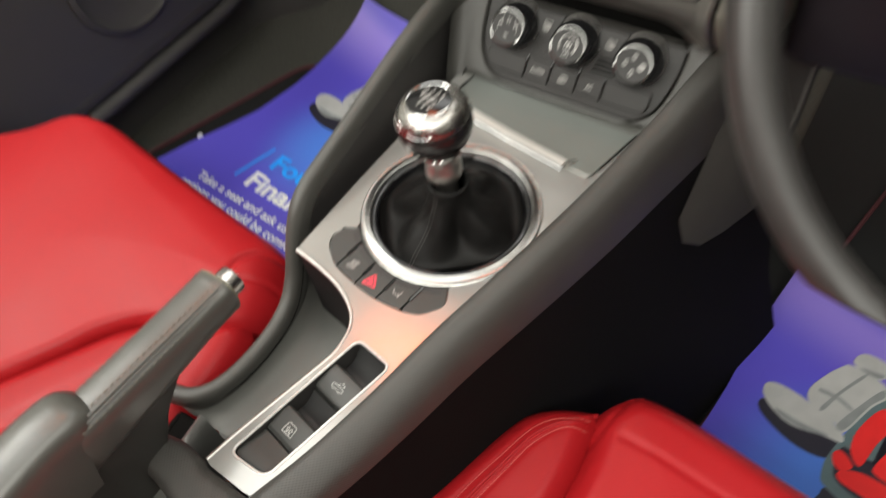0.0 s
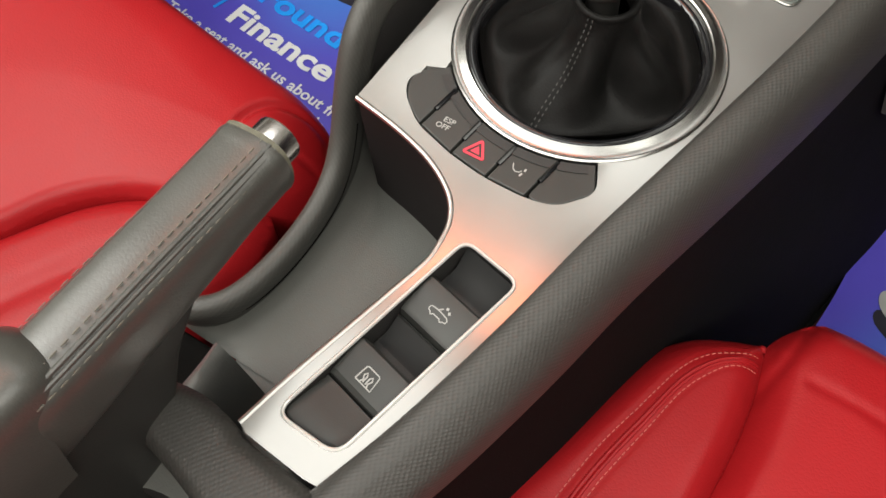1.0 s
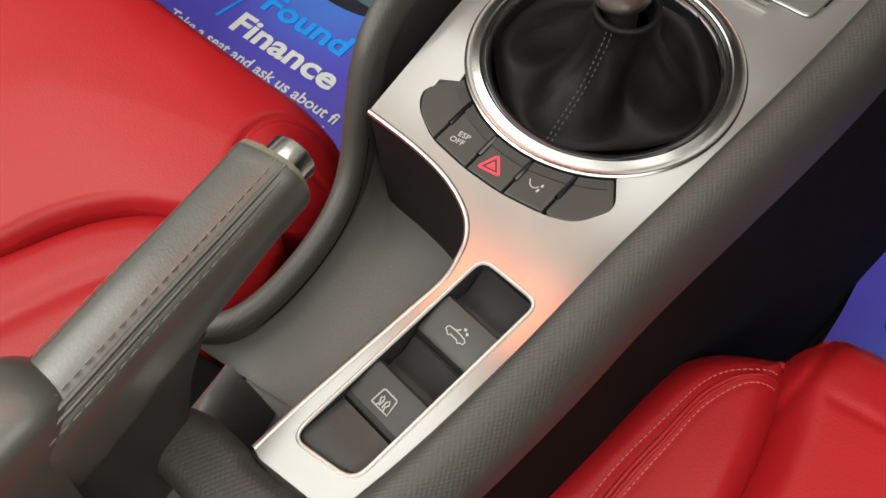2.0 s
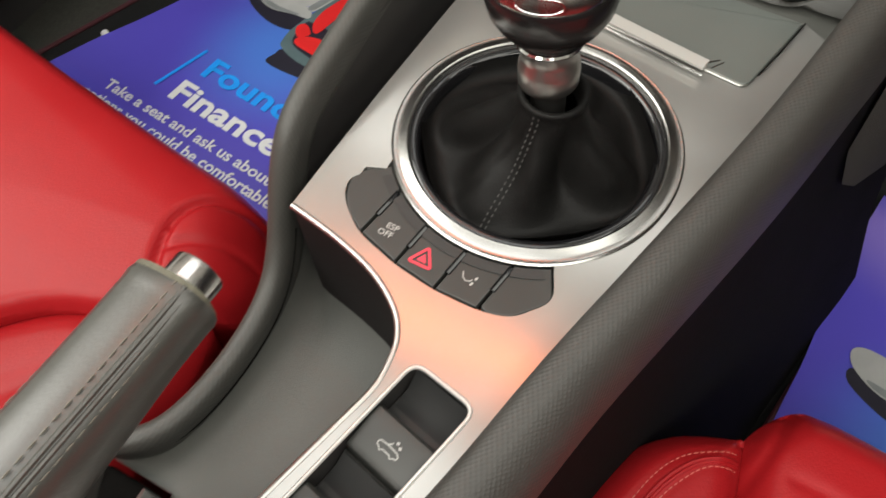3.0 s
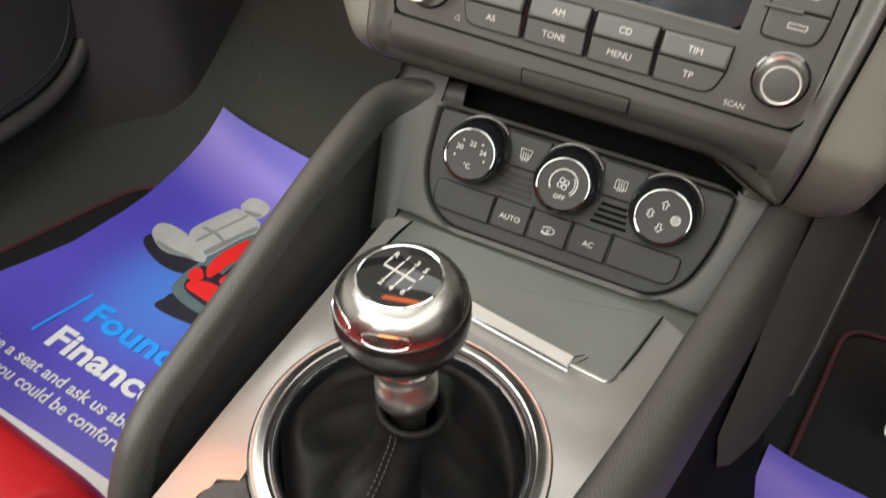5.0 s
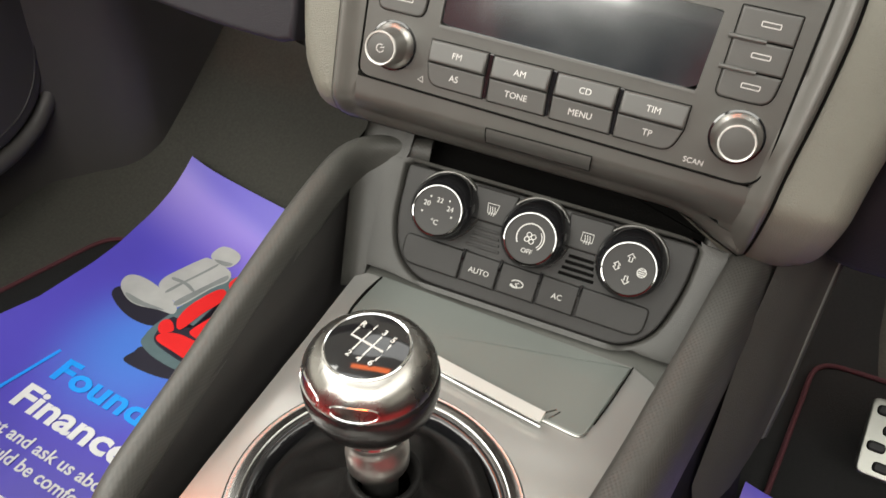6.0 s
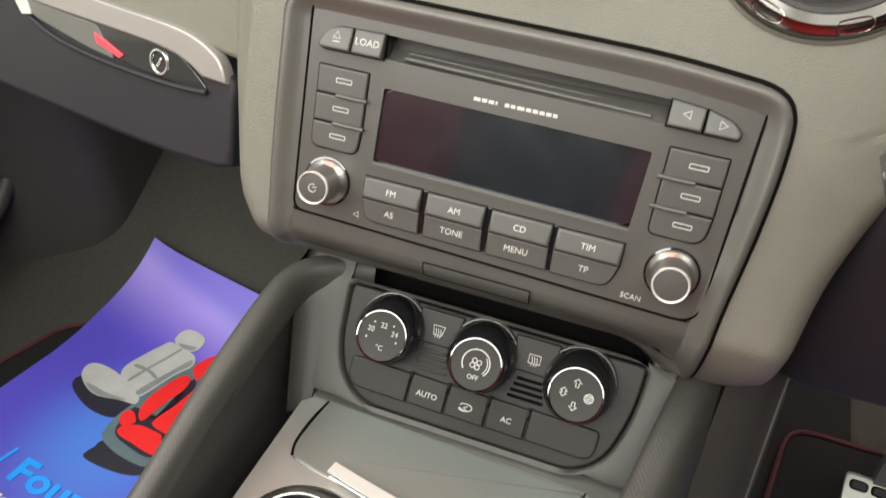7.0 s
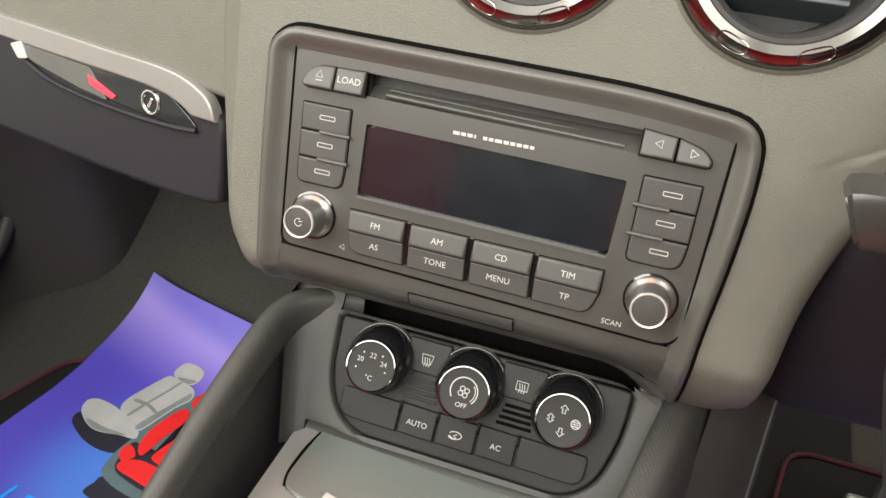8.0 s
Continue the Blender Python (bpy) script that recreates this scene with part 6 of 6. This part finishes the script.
seat("driver_seat", "red leather driver seat with stitched side bolsters",
     [("cushion", rounded([(0.128, -0.55), (0.128, -0.144), (0.130, -0.109), (0.129, -0.088), (0.126, -0.071), (0.1235, -0.057), (0.129, -0.044), (0.142, -0.0275), (0.158, -0.025), (0.190, -0.027), (0.30, -0.045), (0.42, -0.035), (0.44, -0.06), (0.44, -0.55)], [0.004, 0.02, 0.02, 0.01, 0.01, 0.006, 0.008, 0.008, 0.01, 0.03, 0.05, 0.02, 0.02, 0.01], 5),
       TS, 0.022, 0.006,
       [([(0.129, -0.086), (0.135, -0.060), (0.1405, -0.032)], 0.0022, 0.0022), ([(0.148, -0.068), (0.168, -0.069), (0.190, -0.071), (0.26, -0.08)], 0.0012, 0.003), ([(0.130, -0.125), (0.140, -0.140), (0.150, -0.165)], 0.0014, 0.0025)], None),
      ("side_bolster", rounded([(0.006, -0.55), (0.018, -0.25), (0.041, -0.183), (0.057, -0.143), (0.070, -0.103), (0.079, -0.082), (0.092, -0.069), (0.107, -0.061), (0.1245, -0.0545), (0.129, -0.075), (0.132, -0.11), (0.130, -0.144), (0.130, -0.55)], [0.02, 0.05, 0.03, 0.03, 0.02, 0.015, 0.015, 0.01, 0.003, 0.01, 0.02, 0.02, 0.01], 5),
       TS - 0.001, 0.018, 0.004,
       [(ROW_A, 0.0008, 0.0018), (ROW_B, 0.0008, 0.0018)], None)],
     rounded([(0.435, -0.55), (0.435, -0.06), (0.47, -0.07), (0.52, -0.12), (0.55, -0.25), (0.56, -0.55)], 0.02, 4), 0.24,
     [(1, ROW_A), (1, ROW_B)], [(1, ROW_M, 0.0013), (1, ROW_N, 0.0011)], TS, (0.10, 0.42))
TP_ = -0.082
CREASE = [(-0.330, -0.55), (-0.322, -0.36), (-0.300, -0.279), (-0.2640, -0.220), (-0.251, -0.193), (-0.238, -0.177), (-0.221, -0.164), (-0.206, -0.157), (-0.174, -0.146), (-0.150, -0.130)]
seat("passenger_seat", "red leather passenger seat with creased side bolsters",
     [("cushion", rounded([(-0.550, -0.55)] + CREASE + [(-0.1335, -0.106), (-0.140, -0.073), (-0.158, -0.053), (-0.186, -0.0490), (-0.249, -0.0415), (-0.33, -0.0295), (-0.43, -0.012), (-0.475, -0.020), (-0.50, -0.06), (-0.55, -0.10)], [0.01, 0.004] + [0.02] * 8 + [0.015, 0.015, 0.015, 0.012, 0.012, 0.03, 0.04, 0.03, 0.02, 0.02, 0.02], 5),
       TP_, 0.010, 0.005,
       [([(-0.166, -0.148), (-0.176, -0.130), (-0.1865, -0.108), (-0.1905, -0.092), (-0.1895, -0.081), (-0.184, -0.070), (-0.172, -0.062), (-0.158, -0.061), (-0.146, -0.068)], 0.0045, 0.0027),
        ([(-0.1825, -0.1052), (-0.1780, -0.0996), (-0.1716, -0.0944), (-0.1593, -0.0873), (-0.1470, -0.0855)], 0.0026, 0.0024)],
       [((-0.188, -0.085), (0.98, 0.2), 17.0), ((-0.26, -0.076), (0.22, 0.975), 7.0)]),
      ("side_bolster", rounded([(-0.345, -0.55), (-0.128, -0.55), (-0.130, -0.22), (-0.134, -0.16), (-0.142, -0.128), (-0.158, -0.122), (-0.185, -0.140), (-0.215, -0.150), (-0.245, -0.175), (-0.270, -0.215), (-0.312, -0.28)], [0.01, 0.02, 0.03, 0.02, 0.01, 0.01, 0.02, 0.03, 0.03, 0.03, 0.03], 5),
       TP_ - 0.007, 0.022, 0.009, [([(-0.255, -0.30), (-0.222, -0.235), (-0.20, -0.20), (-0.172, -0.172)], 0.0020, 0.008)], None)],
     rounded([(-0.66, -0.55), (-0.545, -0.55), (-0.545, -0.09), (-0.58, -0.06), (-0.62, -0.10), (-0.65, -0.2)], 0.02, 4), -0.45,
     [], [], TP_, (-0.53, -0.16))


# ---- floor mats ----
def carpet_mat(name, label, x0, x1, y0, y1, slant):
    mt = thing(name, label, "car mat", group="carpet mats")
    o = rounded([(x0, y0), (x1, y0), (x1 + slant * 0.2, y1), (x0 + slant, y1)], 0.03, 6)
    o = resample(o, 400)
    c = sum(o, Vector((0, 0))) / len(o)
    rings_ = [[Vector((c.x + (p.x - c.x) * k, c.y + (p.y - c.y) * k, floor_height(c.y + (p.y - c.y) * k, c.x) - dz)) for p in o] for k, dz in ((1, 0.010), (1, 0.002), (0.985, 0.0), (0.8, 0.0), (0.6, 0.0), (0.4, 0.0), (0.2, 0.0), (0.02, 0.0))]
    part("mat", rings_mesh(rings_, False, True), MATPILE, mt, "black carpet pile", angle=80)
    edge = [Vector((p.x, p.y, floor_height(p.y, c.x) + 0.001)) for p in o] + [Vector((o[0].x, o[0].y, floor_height(o[0].y, c.x) + 0.001))]
    part("piping", tube(edge, 0.0028, 8), PIPING, mt, "dark red woven edging")
    return mt


pmat = carpet_mat("carpet_mat", "black carpet mat edged in dark red on the passenger floor", -0.726, -0.22, -0.15, 0.357, 0.181)
part("stud", lathe([(0.0042, -0.001), (0.0042, 0.0016), (0.0030, 0.0030), (0.0, 0.0034)], 20), WHITE, pmat, "small white fastening stud", Matrix.Translation((-0.590, 0.1595, floor_height(0.1595) + 0.001)))
carpet_mat("carpet_mat", "black carpet mat edged in dark red on the driver floor", 0.137, 0.60, -0.15, 0.525, 0.135)


def mat_lift(y, x):
    return floor_height(y, x) + 0.0045


def paper_mat(label, corner, turn, length, width, edge):
    """A printed paper mat; its own axes start at its front left corner: u across, v back."""
    mt = thing("paper_mat", label, "paper mat", group="printed paper mats")
    c, s_ = math.cos(radians(turn)), math.sin(radians(turn))

    def at(u, v, lift=0.0):
        x, y = corner[0] + c * u + s_ * v, corner[1] + s_ * u - c * v
        curl = 0.008 * max(0.0, 1 - (v + 0.018) / 0.05) ** 2 + 0.006 * max(0.0, 1 - (u + 0.016) / 0.05) ** 2
        return Vector((x, y, mat_lift(y, corner[0]) + curl + lift))

    nu, nv = 20, 36
    bm = bmesh.new()

    def place(i, j, lift):
        """The sheet's edges wander: its long edge is drawn in by the mat, its front edge runs askew."""
        v = -0.012 + (length - 0.012) * j / nv
        u0 = float(np.interp(v, *edge))
        u = u0 + (width - 0.016 - u0) * i / nu
        v = v - 0.14 * (u + 0.019) * (1 - j / nv)
        return u, v, at(u, v, lift)

    uv = bm.loops.layers.uv.new("map")
    flat = {}

    def net(lift):
        out = []
        for j in range(nv + 1):
            row = []
            for i in range(nu + 1):
                u, v, p = place(i, j, lift)
                row.append(bm.verts.new(p))
                flat[row[-1]] = (u, v)
            out.append(row)
        return out

    top_, low_ = net(0.0), net(-0.0006)
    for j in range(nv):
        for i in range(nu):
            bm.faces.new((top_[j][i], top_[j][i + 1], top_[j + 1][i + 1], top_[j + 1][i]))
            bm.faces.new((low_[j][i], low_[j + 1][i], low_[j + 1][i + 1], low_[j][i + 1]))
    for j in range(nv):
        for i in (0, nu):
            bm.faces.new((top_[j][i], top_[j + 1][i], low_[j + 1][i], low_[j][i]))
    for i in range(nu):
        for j in (0, nv):
            bm.faces.new((top_[j][i], top_[j][i + 1], low_[j][i + 1], low_[j][i]))
    for fc in bm.faces:
        for lp in fc.loops:
            lp[uv].uv = flat[lp.vert]
    paper = part("sheet", bm, PAPER, mt, "violet-blue printed paper", angle=80)

    def patch(name, pts, mat, lift, lab="", soft=True):
        o = [p.xy for p in spline([(*p, 0) for p in pts], 4, closed=True)] if soft else [Vector(p) for p in pts]
        cc = sum(o, Vector((0, 0))) / len(o)
        b = rings_mesh([[at(cc.x + (p.x - cc.x) * k, cc.y + (p.y - cc.y) * k, lift) for p in o] for k in (1, 0.66, 0.33, 0.02)], False, True)
        part(name, b, mat, paper, lab)

    def words(text, cap_height, length_, u, v, mat, bold):
        """A printed line: its letters' height and its length on the sheet."""
        ob = lettering(text, cap_height / 0.70, paper, 0, 0, 0, mat, "LEFT", bold, 0, 1.0, line="BOTTOM_BASELINE")
        wide = length_ / max(p.co.x for p in ob.data.vertices)
        ob.matrix_local = Matrix.Translation(at(u, v, 0.0012)) @ pose(0, 0, 0, 0, 0, turn + 10.6) @ Matrix.Diagonal((wide, 1, 1, 1))

    # the printed seat
    patch("printed_shadow", [(0.052, 0.163), (0.049, 0.148), (0.088, 0.150), (0.127, 0.136), (0.125, 0.160), (0.092, 0.170)], BLACKPRINT, 0.0006)
    patch("printed_shadow", [(0.143, 0.209), (0.140, 0.195), (0.144, 0.183), (0.197, 0.172), (0.204, 0.186), (0.182, 0.200)], BLACKPRINT, 0.0006)
    patch("printed_seat", [(0.137, 0.184), (0.129, 0.174), (0.124, 0.157), (0.123, 0.130), (0.122, 0.086), (0.128, 0.060), (0.147, 0.046), (0.158, 0.078), (0.176, 0.110), (0.196, 0.156), (0.201, 0.177), (0.166, 0.186)], TEAL, 0.0008, "printed seat frame")
    patch("printed_seat", [(0.133, 0.160), (0.129, 0.138), (0.150, 0.140), (0.166, 0.118), (0.156, 0.082), (0.146, 0.072), (0.150, 0.090), (0.188, 0.142), (0.195, 0.168), (0.160, 0.174), (0.142, 0.172)], BLACKPRINT, 0.0010, "printed seat joints")
    patch("printed_seat", [(0.047, 0.148), (0.039, 0.136), (0.045, 0.127), (0.065, 0.122), (0.090, 0.122), (0.118, 0.126), (0.126, 0.136), (0.109, 0.143), (0.086, 0.154), (0.068, 0.155)], GREYPRINT, 0.0012, "printed grey seat wing")
    patch("printed_seat", [(0.077, 0.119), (0.072, 0.106), (0.075, 0.082), (0.081, 0.062), (0.086, 0.056), (0.100, 0.054), (0.121, 0.053), (0.130, 0.064), (0.125, 0.084), (0.122, 0.124), (0.114, 0.124), (0.087, 0.122)], GREYPRINT, 0.0012, "printed grey seat back")
    patch("printed_seat", [(0.0865, 0.053), (0.084, 0.043), (0.089, 0.034), (0.103, 0.030), (0.115, 0.032), (0.118, 0.043), (0.113, 0.052), (0.101, 0.055)], GREYPRINT, 0.0013, "printed headrest")
    patch("printed_seat", [(0.140, 0.142), (0.134, 0.134), (0.129, 0.116), (0.130, 0.089), (0.135, 0.076), (0.144, 0.078), (0.150, 0.091), (0.149, 0.115), (0.151, 0.142), (0.147, 0.146)], REDPRINT, 0.0015, "printed red back bolster")
    patch("printed_seat", [(0.163, 0.142), (0.159, 0.134), (0.160, 0.109), (0.158, 0.081), (0.162, 0.084), (0.172, 0.112), (0.186, 0.137), (0.181, 0.141)], REDPRINT, 0.0015, "printed red backrest")
    patch("printed_seat", [(0.134, 0.066), (0.133, 0.054), (0.137, 0.043), (0.145, 0.034), (0.150, 0.052), (0.150, 0.074), (0.146, 0.073)], REDPRINT, 0.0015, "printed red headrest")
    patch("printed_seat", [(0.131, 0.159), (0.126, 0.151), (0.129, 0.144), (0.137, 0.1445), (0.1455, 0.1495), (0.1455, 0.154), (0.1405, 0.162)], REDPRINT, 0.0015, "printed red side bolster")
    patch("printed_seat", [(0.140, 0.167), (0.142, 0.159), (0.154, 0.150), (0.169, 0.146), (0.182, 0.145), (0.193, 0.158), (0.192, 0.166), (0.167, 0.169), (0.147, 0.171)], REDPRINT, 0.0015, "printed red cushion")
    patch("printed_shade", [(0.062, 0.150), (0.088, 0.146), (0.112, 0.139), (0.109, 0.143), (0.086, 0.153), (0.068, 0.154)], GREYSHADE, 0.0014)
    patch("printed_shade", [(0.112, 0.123), (0.116, 0.090), (0.122, 0.060), (0.128, 0.064), (0.123, 0.084), (0.120, 0.123)], GREYSHADE, 0.0014)
    patch("printed_shade", [(0.080, 0.100), (0.098, 0.096), (0.113, 0.098), (0.113, 0.101), (0.098, 0.100), (0.081, 0.104)], GREYSHADE, 0.0014)
    patch("printed_shade", [(0.091, 0.118), (0.094, 0.090), (0.100, 0.058), (0.103, 0.058), (0.097, 0.090), (0.095, 0.119)], GREYSHADE, 0.0014)
    patch("printed_shade", [(0.093, 0.053), (0.104, 0.048), (0.115, 0.044), (0.112, 0.051), (0.101, 0.054)], GREYSHADE, 0.0015)
    patch("printed_rule", [(0.0825, 0.2430), (0.0865, 0.2428), (0.0855, 0.3105), (0.0815, 0.3105)], CYAN, 0.0012, "", False)
    words("Found", 0.0262, 0.118, 0.1050, 0.2690, CYAN, 0.0011)
    words("Finance", 0.0262, 0.146, 0.1050, 0.3105, WHITE, 0.0011)
    words("Take a seat and ask us about fi", 0.0128, 0.243, 0.0465, 0.3505, WHITE, 0.0003)
    words("options you could be comfortable", 0.0128, 0.262, 0.0360, 0.3725, WHITE, 0.0003)
    patch("printed_margin", [(0.05, 0.3960), (0.20, 0.3650), (width - 0.018, 0.3370), (width - 0.018, 0.40), (0.05, 0.41)], WHITE, 0.0012, "white lower margin", False)
    return mt


paper_mat("violet-blue printed paper mat on the passenger floor", (-0.478, 0.445), -17.0, 0.50, 0.36,
          ([-0.012, 0.087, 0.15, 0.22, 0.27, 0.32, 0.5], [-0.019, -0.015, -0.005, 0.0, -0.006, -0.014, -0.03]))
paper_mat("violet-blue printed paper mat on the driver floor", (0.225, 0.301), -17.0, 0.42, 0.34, ([-0.012, 0.05, 0.12, 0.175, 0.225, 0.26, 0.42], [-0.021, -0.012, 0.003, 0.016, 0.025, 0.032, 0.06]))

# ---- passenger door ----
door = thing("passenger_door", "dark passenger door panel with a rounded lower corner", "car door")
STAND = Matrix(((0, 0, 1, -0.655), (1, 0, 0, 0), (0, 1, 0, 0), (0, 0, 0, 1)))
DOOR_O = rounded([(-0.9, -0.238), (0.438, -0.238), (0.448, 0.06), (-0.9, 0.06)], [0.0, 0.125, 0.02, 0.0], 12)
part("panel", tilt_to(STAND, slab(DOOR_O, -0.06, 0.0, 0.010, 4)), DOORSKIN, door, "dark door panel", angle=60)
ARC = [p for p in DOOR_O if p.x > 0.25 and p.y < -0.05]
MID = Vector((0.318, -0.113))
LINE = [Vector((-0.6, -0.220))] + [MID + (p - MID) * 0.86 for p in ARC] + [Vector((0.425, 0.04))]
part("pocket_line", tilt_to(STAND, tube([Vector((p.x, p.y, 0.0)) for p in LINE], 0.0016, 6)), DARK, door, "moulded line of the door pocket")
part("speaker_ring", tilt_to(pose(-0.654, 0.20, -0.10, 0, 90, 0), lathe([(0.085, -0.002), (0.085, 0.004), (0.078, 0.007), (0.072, 0.002), (0.0, 0.001)], 48)), DOORSKIN, door, "round speaker cover")
kick = thing("kick_panel", "dark sill and side panel in the passenger footwell", "trim panel")
seal = [Vector((-0.88, -0.251)), Vector((0.0, -0.251))] + [MID + (p - MID) * 1.10 for p in ARC] + [Vector((0.460, 0.05))]
part("sill_lip", tilt_to(STAND, tube([Vector((p.x, p.y, -0.004)) for p in seal], 0.011, 10)), DOORSKIN, kick, "rounded pale lip of the door sill", angle=60)
lows = spline([(-0.700, -0.60, -0.36), (-0.700, 0.10, -0.36), (-0.700, 0.30, -0.355), (-0.690, 0.385, -0.345), (-0.650, 0.420, -0.335), (-0.589, 0.450, -0.315), (-0.562, 0.476, -0.300), (-0.553, 0.51, -0.28), (-0.545, 0.62, -0.22), (-0.54, 0.75, -0.15)], 4)
kw = []
for p in lows:
    lean = 0.02 if p.y > 0.44 else 0.0
    top_z = -0.215 if p.y < 0.36 else min(0.12, -0.215 + 4.0 * (p.y - 0.36))
    kw.append([Vector((p.x - (0.02 + lean) * f_ ** 2, p.y, p.z + (top_z - p.z) * f_)) for f_ in (0, 0.1, 0.3, 0.6, 1.0)])
part("panel", rings_mesh(kw, closed=False), DOORSKIN, kick, "dark side panel", angle=70)
far = thing("driver_door", "dark driver door panel", "car door")
part("panel", box(0.78, 0.86, -0.9, 0.75, -0.36, 0.30, 0.02), DARK, far)

# ---- pedals ----
def pedal(label, x, y, z):
    p = thing("pedal", label, "pedal", pose(x, y, z, 38, 0, -3), group="metal pedals")
    part("pad", slab(rounded([(-0.030, -0.036), (0.030, -0.036), (0.032, 0.036), (-0.032, 0.036)], 0.008, 4), -0.006, 0.0, 0.002), STEEL, p, "bright metal pad")
    for r in range(4):
        for c in range(2 + r % 2):
            cx, cy = (c - 0.5 * (1 + r % 2)) * 0.0185, -0.0255 + 0.017 * r
            part("stud_rim", slab(rounded([(cx - 0.0082, cy - 0.0048), (cx + 0.0082, cy - 0.0048), (cx + 0.0082, cy + 0.0048), (cx - 0.0082, cy + 0.0048)], 0.0045, 4), -0.001, 0.0006, 0.0004), JOINTSHADE, p, "dark rim round the stud")
            part("rubber_stud", slab(rounded([(cx - 0.0070, cy - 0.0036), (cx + 0.0070, cy - 0.0036), (cx + 0.0070, cy + 0.0036), (cx - 0.0070, cy + 0.0036)], 0.0034, 4), -0.001, 0.0026, 0.0012), RUBBER, p, "black rubber stud")
    part("arm", sweep([(0, 0.03, -0.008), (0, 0.06, 0.02), (-0.005, 0.10, 0.07), (-0.01, 0.16, 0.16), (-0.01, 0.22, 0.28)], [(-0.008, -0.005), (0.008, -0.005), (0.008, 0.005), (-0.008, 0.005)], side=(1, 0, 0)), HARD, p, "grey pedal arm")


pedal("metal clutch pedal with black rubber studs", 0.326, 0.380, -0.272)
pedal("metal brake pedal with black rubber studs", 0.432, 0.380, -0.265)

# ---- unseen panel closing the cabin, added to keep light off display and footwells ----
bulk = thing("rear_light_block", "unseen dark panel added behind the seats to block light", "bulkhead")
part("panel", box(-0.82, 0.82, -0.98, -0.90, -0.36, 0.50, 0.02), DARK, bulk)
part("shelf", box(-0.82, 0.82, -1.30, -0.985, 0.42, 0.49, 0.02), CARPET, bulk)
